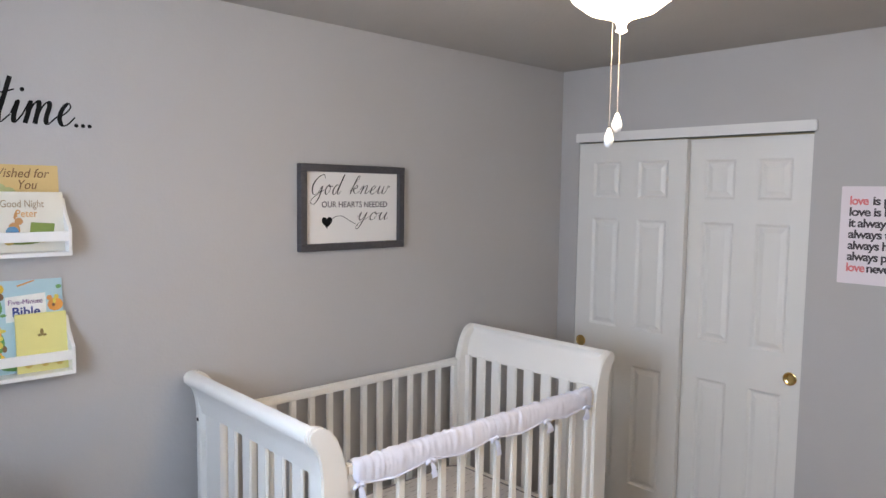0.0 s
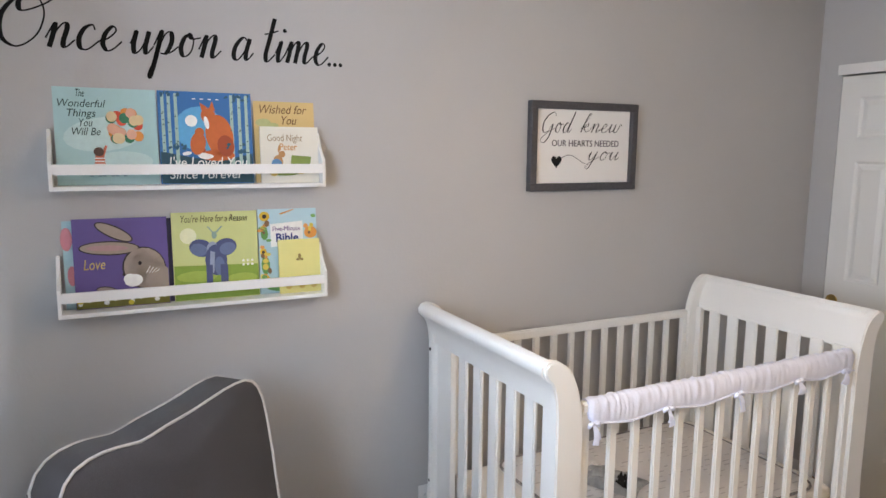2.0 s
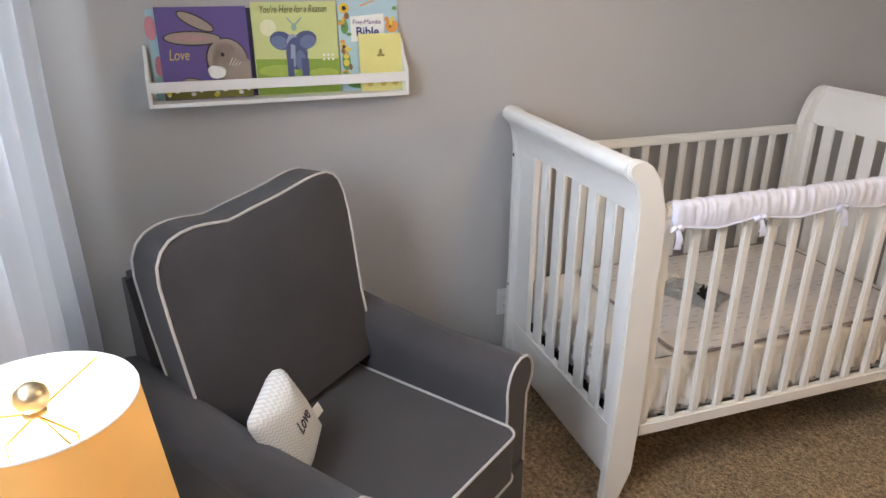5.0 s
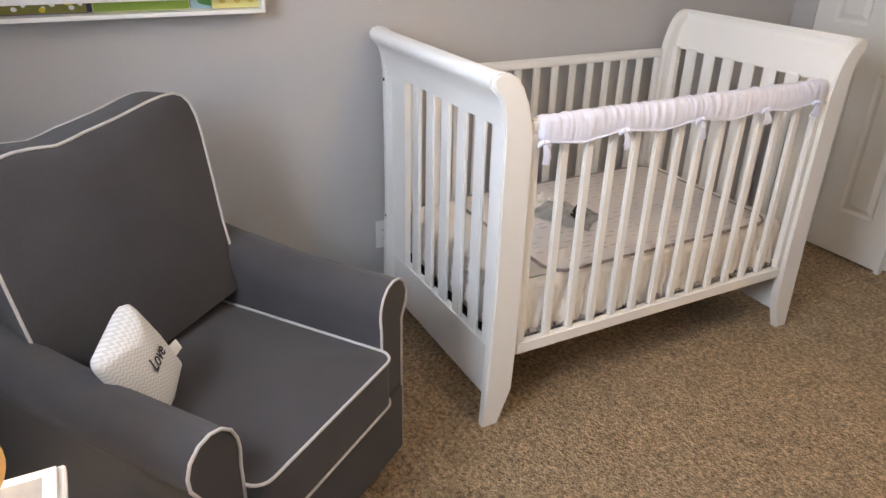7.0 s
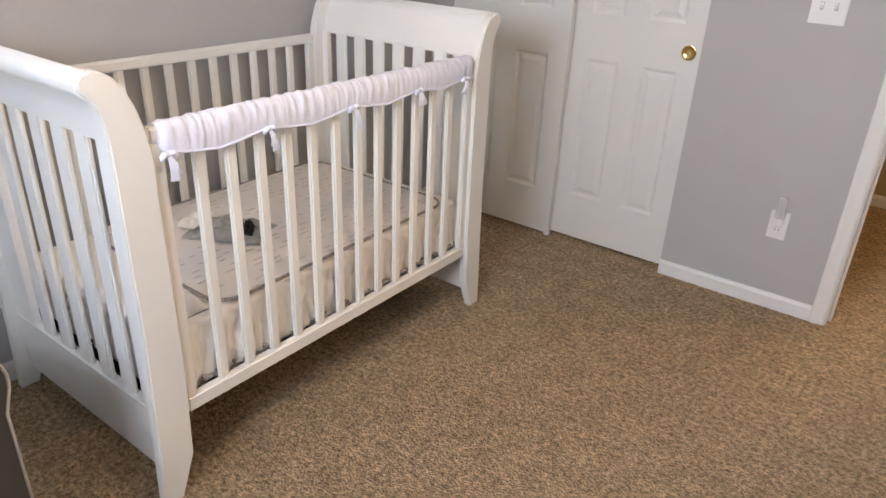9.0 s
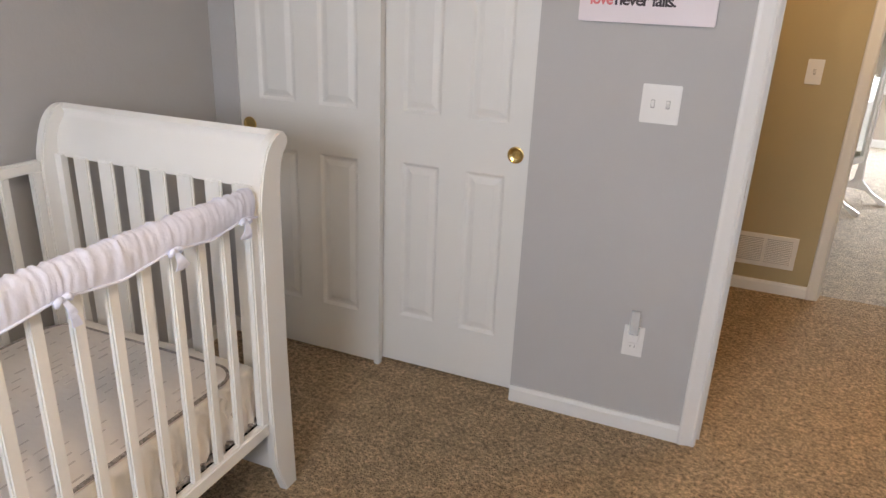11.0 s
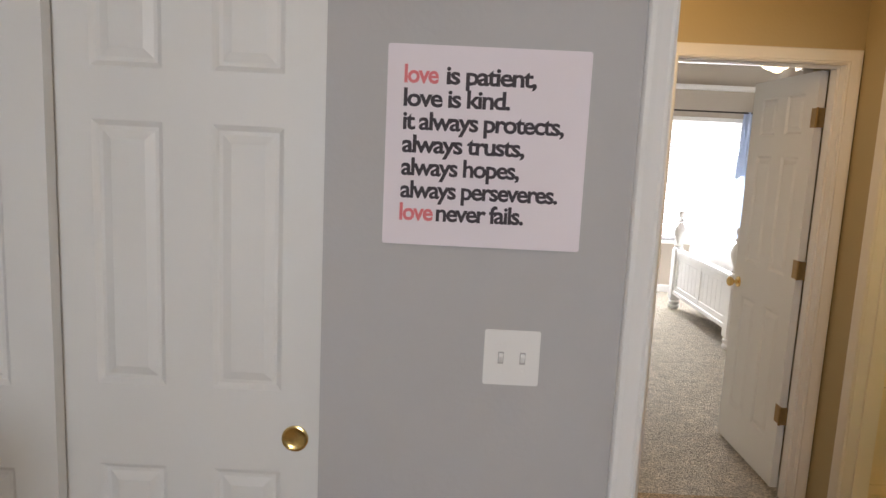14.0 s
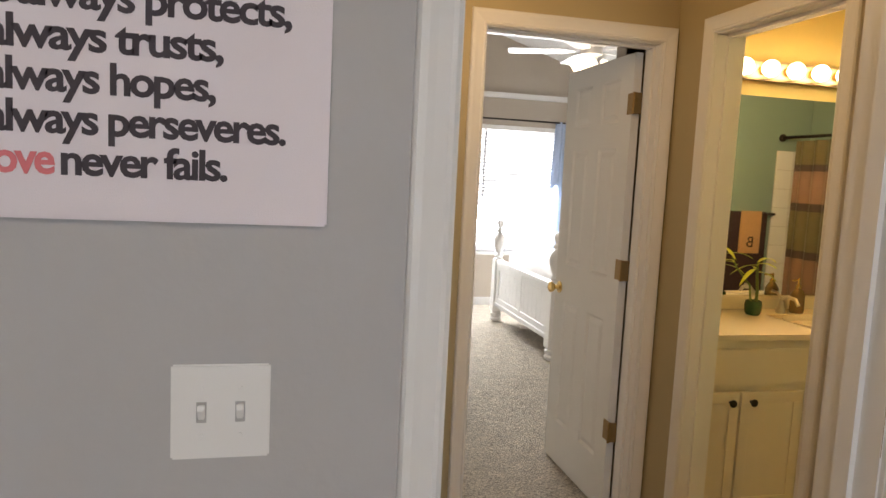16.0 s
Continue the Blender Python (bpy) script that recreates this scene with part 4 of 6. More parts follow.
def words(b, text, y, z, size, m, label, width=0.0, shear=0.0, bold=0.0):
    return letters("printed_title", text, size, m, b, pose(0.0022, y, z, 90, 0, 90), label, 0.0003, shear, 1.0, width, bold)


ZU, ZL = 1.566, 1.196
GOLD = ink("gold ink", (0.62, 0.45, 0.12))
DKINK = ink("dark green ink", (0.05, 0.09, 0.08))
WINK = ink("white ink", (0.82, 0.82, 0.78))
# upper ledge
b = book(0.392, 0.668, ZU, 0.285, 0.010, flat("pale aqua cover", (0.40, 0.60, 0.60)), "pale aqua picture book with balloons, The Wonderful Things You Will Be")
art(b, "sky_wash", (("o", 0.13, 0.15, 0.11, 0.05, 8), ("o", 0.18, 0.07, 0.08, 0.03)), ink("pale wash", (0.52, 0.68, 0.66)), "paler sky wash")
for i, (cname, col) in enumerate((("red", (0.62, 0.07, 0.03)), ("orange", (0.70, 0.26, 0.05)), ("green", (0.04, 0.20, 0.11)), ("peach", (0.72, 0.38, 0.26)), ("cream", (0.72, 0.56, 0.32)))):
    rnd = random.Random(40 + i)
    rows = [("o", 0.135 + 0.05 * math.cos(a + i) * (0.4 + 0.8 * rnd.random()) + 0.045, 0.175 + 0.038 * math.sin(a * 1.7 + i), 0.0155, 0.0165) for a in (0.3, 1.6, 2.9, 4.2, 5.5)]
    rows = [(q[0], q[1], q[2], 0.0145, 0.0155) for q in rows]
    art(b, "balloon_" + cname, rows, ink(cname + " balloon ink", col), cname + " printed balloons", 2 + i)
art(b, "figure_shape", (("p", ((0.098, 0.045), (0.130, 0.045), (0.126, 0.085), (0.136, 0.115), (0.130, 0.117), (0.118, 0.090), (0.102, 0.088))),), ink("striped red ink", (0.62, 0.16, 0.08)), "plain red shape", 2)
art(b, "stripe", [("p", ((0.100, zz), (0.127, zz), (0.127, zz + 0.0035), (0.100, zz + 0.0035))) for zz in (0.050, 0.059, 0.068, 0.077)], WINK, "white stripes", 3)
words(b, "- -- -- -", 0.085, 0.020, 0.03, ink("grey blue ink", (0.16, 0.26, 0.32)), "line of small print", 0.10)
art(b, "figure_top", (("o", 0.112, 0.098, 0.014, 0.013),), ink("brown ink", (0.10, 0.05, 0.03)), "plain dark shape", 3)
for k, (line, yy, zz, ww) in enumerate((("The", 0.06, 0.258, 0.022), ("Wonderful", 0.012, 0.228, 0.125), ("Things", 0.035, 0.200, 0.075), ("You", 0.065, 0.172, 0.035), ("Will Be", 0.045, 0.146, 0.075))):
    words(b, line, yy, zz, 0.032, DKINK, "dark title lettering", ww, 0.25)
b = book(0.672, 0.952, ZU, 0.285, 0.012, flat("night blue cover", (0.03, 0.16, 0.42)), "blue fox picture book titled I've Loved You Since Forever", 0.002)
art(b, "sky_glow", (("o", 0.12, 0.17, 0.075, 0.07), ), ink("sky blue ink", (0.10, 0.38, 0.66)), "paler blue sky")
art(b, "moon", (("o", 0.095, 0.195, 0.018, 0.018),), WINK, "pale moon", 2)
art(b, "birch_trunk", [("p", ((yy, 0.03), (yy + 0.011, 0.03), (yy + 0.010, 0.278), (yy + 0.001, 0.278))) for yy in (0.008, 0.026, 0.046, 0.212, 0.236, 0.258)], ink("birch bark ink", (0.36, 0.52, 0.46)), "pale birch trunks", 2)
rnd = random.Random(12)
art(b, "birch_mark", [("p", ((yy + q, zz), (yy + q + 0.005, zz + 0.001), (yy + q + 0.004, zz + 0.004), (yy + q, zz + 0.003))) for yy in (0.008, 0.026, 0.046, 0.212, 0.236, 0.258) for zz, q in [(rnd.uniform(0.10, 0.27), rnd.uniform(0, 0.006)) for _ in range(7)]], DKINK, "dark bark marks", 3)
art(b, "leafage", [("o", rnd.choice((rnd.uniform(0.006, 0.075), rnd.uniform(0.20, 0.272))), rnd.choice((rnd.uniform(0.255, 0.28), rnd.uniform(0.09, 0.125))), rnd.uniform(0.003, 0.009), rnd.uniform(0.002, 0.005), rnd.uniform(0, 90)) for _ in range(34)], ink("night leaf ink", (0.02, 0.10, 0.16)), "dark blue leaves", 4)
art(b, "fox_shade", (("o", 0.196, 0.118, 0.026, 0.034, 8), ("o", 0.118, 0.104, 0.016, 0.012)), ink("fox shade ink", (0.34, 0.065, 0.02)), "darker fox fur", 5)
art(b, "fox_tail_tip", (("o", 0.130, 0.086, 0.020, 0.010, -8), ("o", 0.078, 0.094, 0.014, 0.006, 10)), WINK, "white tail tips", 6)
art(b, "forest_floor", (("p", ((0.002, 0.002), (0.278, 0.002), (0.278, 0.095), (0.2, 0.075), (0.1, 0.08), (0.002, 0.10))),), ink("dark teal ink", (0.015, 0.07, 0.10)), "dark forest floor", 3)
FOX = ink("fox orange ink", (0.55, 0.13, 0.03))
art(b, "fox", (("o", 0.178, 0.150, 0.042, 0.066, 8), ("o", 0.146, 0.212, 0.022, 0.024), ("p", ((0.128, 0.225), (0.122, 0.252), (0.145, 0.238))), ("p", ((0.150, 0.236), (0.160, 0.258), (0.168, 0.226))), ("o", 0.112, 0.125, 0.023, 0.036, -10), ("o", 0.118, 0.160, 0.014, 0.014), ("o", 0.168, 0.088, 0.055, 0.017)), FOX, "large and small fox shapes", 4)
art(b, "white_fur", (("o", 0.140, 0.190, 0.007, 0.020, 10), ("o", 0.135, 0.085, 0.022, 0.008), ("o", 0.128, 0.134, 0.005, 0.020)), WINK, "white fur patches", 5)
words(b, "I've Loved You", 0.025, 0.052, 0.045, WINK, "white title lettering", 0.235, 0.15)
words(b, "Since Forever", 0.025, 0.016, 0.040, WINK, "white title lettering", 0.22, 0.15)
letters("printed_name", "- - - -", 0.03, WINK, b, pose(0.0026, 0.10, 0.256, 90, 0, 90), "small white line of print", 0.0003, 0, 1, 0.08)
b = book(0.960, 1.160, ZU, 0.268, 0.008, flat("warm yellow cover", (0.66, 0.48, 0.20)), "yellow picture book with brown lettering, Wished for You")
words(b, "Wished for", 0.02, 0.225, 0.04, ink("brown title ink", (0.22, 0.12, 0.05)), "brown title lettering", 0.155, 0.3)
words(b, "You", 0.09, 0.190, 0.04, ink("brown title ink", (0.22, 0.12, 0.05)), "brown title lettering", 0.05, 0.3)
art(b, "leaf_shape", (("o", 0.03, 0.195, 0.025, 0.013), ("o", 0.06, 0.185, 0.02, 0.01)), ink("sage ink", (0.45, 0.48, 0.22)), "sage green leaf shapes", 1)
b = book(0.972, 1.163, ZU, 0.182, 0.012, flat("cream cover", (0.72, 0.70, 0.62)), "small cream picture book with a rabbit, titled Good Night Peter", 0.024)
words(b, "Good Night", 0.022, 0.135, 0.032, ink("soft brown ink", (0.36, 0.27, 0.16)), "brown title lettering", 0.115)
words(b, "Peter", 0.062, 0.106, 0.032, ink("orange title ink", (0.62, 0.30, 0.08)), "orange title lettering", 0.056)
art(b, "rabbit", (("o", 0.055, 0.068, 0.016, 0.022), ("o", 0.068, 0.093, 0.011, 0.011), ("o", 0.060, 0.112, 0.004, 0.013, -15)), ink("rabbit brown ink", (0.50, 0.26, 0.10)), "brown rabbit shape", 1)
art(b, "rabbit_coat", (("o", 0.050, 0.062, 0.017, 0.016),), ink("coat blue ink", (0.10, 0.26, 0.48)), "blue coat shape", 2)
art(b, "garden", (("p", ((0.095, 0.055), (0.16, 0.055), (0.165, 0.085), (0.10, 0.09))), ("o", 0.075, 0.035, 0.055, 0.012)), ink("garden green ink", (0.20, 0.28, 0.06)), "green garden patch", 2)
art(b, "lamplight", (("o", 0.13, 0.04, 0.02, 0.012), ("o", 0.04, 0.03, 0.012, 0.008)), GOLD, "gold patches", 3)
# lower ledge
b = book(0.392, 0.660, ZL, 0.292, 0.008, flat("pale blue cover", (0.38, 0.58, 0.62)), "pale blue picture book standing behind the purple one")
art(b, "patch", (("o", 0.01, 0.21, 0.016, 0.035), ("o", 0.10, 0.283, 0.04, 0.006), ("o", 0.02, 0.10, 0.012, 0.03)), ink("rose ink", (0.66, 0.25, 0.28)), "pink painted patches")
b = book(0.418, 0.680, ZL, 0.270, 0.010, flat("violet cover", (0.115, 0.075, 0.26)), "purple picture book with a brown hare, titled Love", 0.014)
HARE = ink("hare brown ink", (0.34, 0.27, 0.22))
LINE = ink("dark outline ink", (0.03, 0.02, 0.02))
art(b, "hare_outline", (("o", 0.192, 0.115, 0.062, 0.066, 20), ("o", 0.098, 0.180, 0.084, 0.022, -2), ("o", 0.112, 0.228, 0.058, 0.019, -28), ("o", 0.085, 0.052, 0.030, 0.013, -10)), LINE, "dark outline", 1)
art(b, "hare", (("o", 0.193, 0.115, 0.058, 0.062, 20), ("o", 0.098, 0.180, 0.080, 0.018, -2), ("o", 0.112, 0.228, 0.054, 0.015, -28), ("o", 0.225, 0.060, 0.035, 0.05), ("o", 0.085, 0.052, 0.027, 0.010, -10)), HARE, "brown hare shape", 2)
art(b, "hare_head", (("p", ((0.150, 0.075), (0.148, 0.118), (0.163, 0.150), (0.190, 0.168), (0.222, 0.150), (0.260, 0.108), (0.260, 0.045), (0.200, 0.045))),), HARE, "brown hare head", 2)
art(b, "cheek_line", [("p", ((0.196 + 0.008 * i, 0.098), (0.198 + 0.008 * i, 0.098), (0.210 + 0.009 * i, 0.120 - 0.004 * i), (0.208 + 0.009 * i, 0.120 - 0.004 * i))) for i in range(4)], WINK, "thin white whisker lines", 4)
art(b, "hare_muzzle", (("o", 0.160, 0.078, 0.026, 0.019, 8), ("o", 0.150, 0.083, 0.018, 0.016)), WINK, "white muzzle", 3)
art(b, "hare_eye", (("o", 0.180, 0.130, 0.005, 0.006), ("o", 0.133, 0.098, 0.004, 0.004)), LINE, "dark eye and nose", 4)
art(b, "ear_inside", (("o", 0.092, 0.180, 0.058, 0.009, -2),), ink("ear pink ink", (0.42, 0.25, 0.24)), "pink inner ear", 3)
art(b, "grass", (("p", ((0.002, 0.002), (0.260, 0.002), (0.260, 0.040), (0.2, 0.030), (0.1, 0.036), (0.002, 0.030))),), ink("olive grass ink", (0.20, 0.19, 0.03)), "olive grass", 4)
art(b, "daisy", [("o", 0.012 + 0.0235 * i, 0.016 + 0.010 * ((i * 7) % 3), 0.006 + 0.0015 * (i % 2), 0.006) for i in range(11)], WINK, "white daisies", 5)
art(b, "buttercup", (("o", 0.012, 0.026, 0.010, 0.009), ("o", 0.218, 0.032, 0.013, 0.011), ("o", 0.15, 0.012, 0.008, 0.007)), ink("buttercup ink", (0.72, 0.58, 0.04)), "yellow flowers", 6)
words(b, "Love", 0.026, 0.118, 0.045, GOLD, "gold title lettering", 0.058, 0.2)
b = book(0.676, 0.958, ZL, 0.288, 0.008, flat("dark navy cover", (0.03, 0.025, 0.07)), "dark blue picture book standing behind the green one")
b = book(0.694, 0.958, ZL, 0.280, 0.010, flat("pale lime cover", (0.58, 0.62, 0.26)), "pale green elephant book titled You're Here for a Reason", 0.012)
art(b, "meadow", (("p", ((0.002, 0.002), (0.262, 0.002), (0.262, 0.105), (0.002, 0.112))),), ink("meadow green ink", (0.24, 0.36, 0.05)), "greener meadow", 1)
art(b, "glow", (("o", 0.048, 0.205, 0.025, 0.025),), ink("pale glow ink", (0.74, 0.74, 0.50)), "pale sun", 1)
ELE = ink("elephant blue ink", (0.07, 0.09, 0.20))
art(b, "elephant", (("o", 0.085, 0.165, 0.036, 0.028, -15), ("o", 0.160, 0.165, 0.036, 0.028, 15), ("o", 0.130, 0.125, 0.034, 0.050), ("p", ((0.097, 0.03), (0.116, 0.03), (0.118, 0.11), (0.098, 0.11))), ("p", ((0.142, 0.03), (0.165, 0.03), (0.165, 0.11), (0.142, 0.11)))), ELE, "blue elephant shape", 2)
art(b, "ear_shade", (("o", 0.078, 0.160, 0.026, 0.020, -15), ("o", 0.167, 0.160, 0.026, 0.020, 15), ("o", 0.140, 0.105, 0.016, 0.030)), ink("elephant mid ink", (0.13, 0.17, 0.31)), "paler blue hide", 3)
art(b, "tusk_line", (("p", ((0.128, 0.118), (0.131, 0.118), (0.129, 0.090), (0.125, 0.092))),), WINK, "pale tusk", 4)
art(b, "hill", (("o", 0.07, 0.075, 0.062, 0.018), ("o", 0.21, 0.062, 0.048, 0.016)), ink("light meadow ink", (0.36, 0.46, 0.08)), "lighter grass patches", 2)
art(b, "elephant_trunk", (("o", 0.120, 0.155, 0.019, 0.030), ("p", ((0.113, 0.155), (0.127, 0.150), (0.122, 0.085), (0.107, 0.080)))), ink("elephant pale ink", (0.30, 0.35, 0.48)), "paler head and trunk", 3)
art(b, "rider_shape", (("o", 0.127, 0.205, 0.008, 0.012), ("p", ((0.106, 0.232), (0.110, 0.234), (0.127, 0.212), (0.150, 0.234), (0.153, 0.231), (0.128, 0.205)))), ink("sage blue ink", (0.25, 0.38, 0.34)), "small plain shape", 3)
art(b, "flower", [("o", 0.215 + 0.014 * (i % 3), 0.105 + 0.013 * (i // 3), 0.004, 0.004) for i in range(6)], WINK, "white flowers", 3)
words(b, "You're Here for a Reason", 0.028, 0.248, 0.032, ink("olive title ink", (0.10, 0.09, 0.03)), "dark title lettering", 0.205, 0.25)
b = book(0.962, 1.160, ZL, 0.282, 0.016, flat("storybook cover", (0.42, 0.60, 0.66)), "light blue book with white title patch, Five-Minute Bible", 0.0)
art(b, "title_patch", (("p", ((0.04, 0.155), (0.150, 0.160), (0.150, 0.240), (0.04, 0.232))),), WINK, "white title patch", 1)
words(b, "Five-Minute", 0.048, 0.208, 0.022, ink("purple title ink", (0.16, 0.04, 0.22)), "purple title lettering", 0.092)
words(b, "Bible", 0.058, 0.172, 0.040, ink("navy title ink", (0.03, 0.05, 0.22)), "dark blue title lettering", 0.075, 0, 0.0008)
art(b, "sunflower", (("o", 0.022, 0.258, 0.017, 0.016), ("o", 0.014, 0.14, 0.011, 0.012), ("o", 0.02, 0.05, 0.012, 0.012)), ink("sunflower ink", (0.70, 0.46, 0.04)), "yellow flowers", 1)
art(b, "flower_heart", (("o", 0.022, 0.258, 0.007, 0.007), ("o", 0.014, 0.14, 0.005, 0.005)), LINE, "brown flower centres", 2)
art(b, "rainbow", (("p", ((0.075, 0.262), (0.12, 0.277), (0.12, 0.281), (0.072, 0.266))), ("o", 0.176, 0.200, 0.022, 0.020)), ink("rainbow orange ink", (0.72, 0.30, 0.06)), "orange shapes", 1)
rnd = random.Random(5)
for cname, col in (("orange", (0.70, 0.30, 0.08)), ("yellow", (0.72, 0.58, 0.10)), ("green", (0.14, 0.32, 0.10)), ("brown", (0.20, 0.11, 0.05))):
    art(b, "scatter_" + cname, [("o", rnd.choice((rnd.uniform(0.006, 0.034), rnd.uniform(0.158, 0.188))), rnd.uniform(0.03, 0.265), rnd.uniform(0.004, 0.010), rnd.uniform(0.004, 0.011)) for _ in range(9)], ink("scatter " + cname, col), "small " + cname + " painted motifs", 2)
art(b, "foliage", (("o", 0.02, 0.095, 0.014, 0.03), ("o", 0.02, 0.20, 0.012, 0.02), ("o", 0.10, 0.02, 0.08, 0.016)), ink("leaf green ink", (0.12, 0.30, 0.08)), "green foliage", 1)
b = book(1.022, 1.162, ZL, 0.180, 0.010, flat("lemon cover", (0.74, 0.68, 0.26)), "small pale yellow book with a tiny emblem", 0.026)
art(b, "emblem", (("o", 0.070, 0.122, 0.005, 0.010), ("o", 0.064, 0.112, 0.006, 0.004), ("o", 0.077, 0.112, 0.006, 0.004)), ink("sepia ink", (0.28, 0.20, 0.06)), "small sepia emblem")
art(b, "border", (("o", 0.03, 0.022, 0.010, 0.008), ("o", 0.075, 0.022, 0.010, 0.008), ("o", 0.115, 0.022, 0.010, 0.008)), GOLD, "row of gold motifs")

# ---- wall lettering and framed signs ----
GLYPHS = {}
GLYPHS["O"] = (1.55, ((0.95, 1.95), (0.40, 1.85), (0.02, 1.15), (0.15, 0.3), (0.70, -0.05), (1.25, 0.45), (1.35, 1.35), (0.95, 2.0), (0.50, 1.75), (0.62, 1.35), (1.2, 1.6), (1.6, 1.95)))
GLYPHS["n"] = (0.98, ((0.0, 0.35), (0.2, 0.98), (0.22, 0.5), (0.18, 0.0)), ((0.18, 0.1), (0.34, 0.75), (0.54, 1.0), (0.64, 0.8), (0.60, 0.25), (0.70, 0.02), (0.98, 0.35)))
GLYPHS["m"] = (1.42, ((0.0, 0.35), (0.2, 0.98), (0.22, 0.5), (0.18, 0.0)), ((0.18, 0.1), (0.34, 0.75), (0.52, 1.0), (0.60, 0.8), (0.58, 0.0)), ((0.58, 0.1), (0.75, 0.75), (0.95, 1.0), (1.04, 0.8), (1.0, 0.25), (1.12, 0.02), (1.42, 0.35)))
GLYPHS["c"] = (0.80, ((0.60, 0.8), (0.48, 1.0), (0.24, 0.85), (0.12, 0.45), (0.22, 0.05), (0.48, 0.0), (0.80, 0.35)))
GLYPHS["e"] = (0.80, ((0.0, 0.35), (0.3, 0.5), (0.52, 0.82), (0.38, 1.0), (0.18, 0.7), (0.15, 0.28), (0.34, 0.0), (0.56, 0.08), (0.80, 0.4)))
GLYPHS["u"] = (0.95, ((0.0, 0.4), (0.15, 0.96), (0.13, 0.4), (0.25, 0.02), (0.48, 0.25), (0.66, 0.96)), ((0.66, 0.96), (0.62, 0.3), (0.72, 0.02), (0.95, 0.35)))
GLYPHS["p"] = (1.0, ((0.0, 0.4), (0.2, 1.05), (0.19, 0.3), (0.08, -0.9), (-0.02, -0.8), (0.15, -0.1), (0.34, 0.8), (0.58, 1.0), (0.70, 0.6), (0.55, 0.1), (0.32, 0.08)), ((0.55, 0.1), (0.75, 0.15), (1.0, 0.4)))
GLYPHS["o"] = (0.88, ((0.42, 1.0), (0.2, 0.8), (0.12, 0.35), (0.3, 0.0), (0.56, 0.2), (0.60, 0.7), (0.42, 1.0), (0.50, 0.78), (0.88, 0.85)))
GLYPHS["a"] = (0.98, ((0.64, 0.85), (0.4, 1.0), (0.15, 0.6), (0.15, 0.15), (0.34, 0.0), (0.58, 0.4), (0.70, 0.97)), ((0.70, 0.97), (0.65, 0.3), (0.75, 0.02), (0.98, 0.35)))
GLYPHS["t"] = (0.66, ((0.34, 1.95), (0.26, 1.0), (0.2, 0.3), (0.34, 0.0), (0.66, 0.35)), ((-0.02, 1.22), (0.25, 1.28), (0.62, 1.42)))
GLYPHS["i"] = (0.48, ((0.0, 0.4), (0.18, 0.96), (0.15, 0.3), (0.25, 0.02), (0.48, 0.35)), ((0.26, 1.38), (0.28, 1.5)))
GLYPHS["."] = (0.30, ((0.12, 0.0), (0.13, 0.09)))
GLYPHS["G"] = (1.45, ((1.2, 1.65), (0.95, 2.0), (0.35, 1.65), (0.05, 0.85), (0.28, 0.05), (0.78, 0.1), (1.1, 0.85), (1.05, -0.3), (0.68, -1.0), (0.2, -0.7), (0.85, 0.05), (1.45, 0.45)))
GLYPHS["d"] = (1.05, ((0.64, 0.85), (0.4, 1.0), (0.15, 0.6), (0.15, 0.15), (0.34, 0.0), (0.58, 0.4), (0.98, 2.1)), ((0.98, 2.1), (0.68, 0.4), (0.80, 0.02), (1.05, 0.35)))
GLYPHS["k"] = (0.95, ((0.0, 0.3), (0.48, 1.9), (0.38, 2.1), (0.24, 1.6), (0.12, 0.0)), ((0.14, 0.4), (0.5, 1.0), (0.58, 0.72), (0.3, 0.5), (0.60, 0.04), (0.95, 0.35)))
GLYPHS["w"] = (1.2, ((0.0, 0.4), (0.15, 0.96), (0.13, 0.3), (0.25, 0.02), (0.48, 0.3), (0.58, 0.96), (0.57, 0.3), (0.70, 0.02), (0.93, 0.3), (1.02, 0.96), (1.2, 0.85)))
GLYPHS["y"] = (1.0, ((0.0, 0.4), (0.15, 0.96), (0.13, 0.4), (0.25, 0.02), (0.48, 0.25), (0.66, 0.96)), ((0.66, 0.96), (0.58, 0.0), (0.38, -0.95), (0.12, -0.8), (0.40, -0.2), (1.0, 0.4)))


def smooth_line(pts, n=7):
    p = [np.array(q, float) for q in pts]
    p = [2 * p[0] - p[1]] + p + [2 * p[-1] - p[-2]]
    out = []
    for i in range(1, len(p) - 2):
        for k in range(n):
            s = k / n
            out.append(0.5 * (2 * p[i] + (p[i + 1] - p[i - 1]) * s + (2 * p[i - 1] - 5 * p[i] + 4 * p[i + 1] - p[i + 2]) * s * s + (3 * p[i] - p[i - 1] - 3 * p[i + 1] + p[i + 2]) * s ** 3))
    return out + [p[-2]]


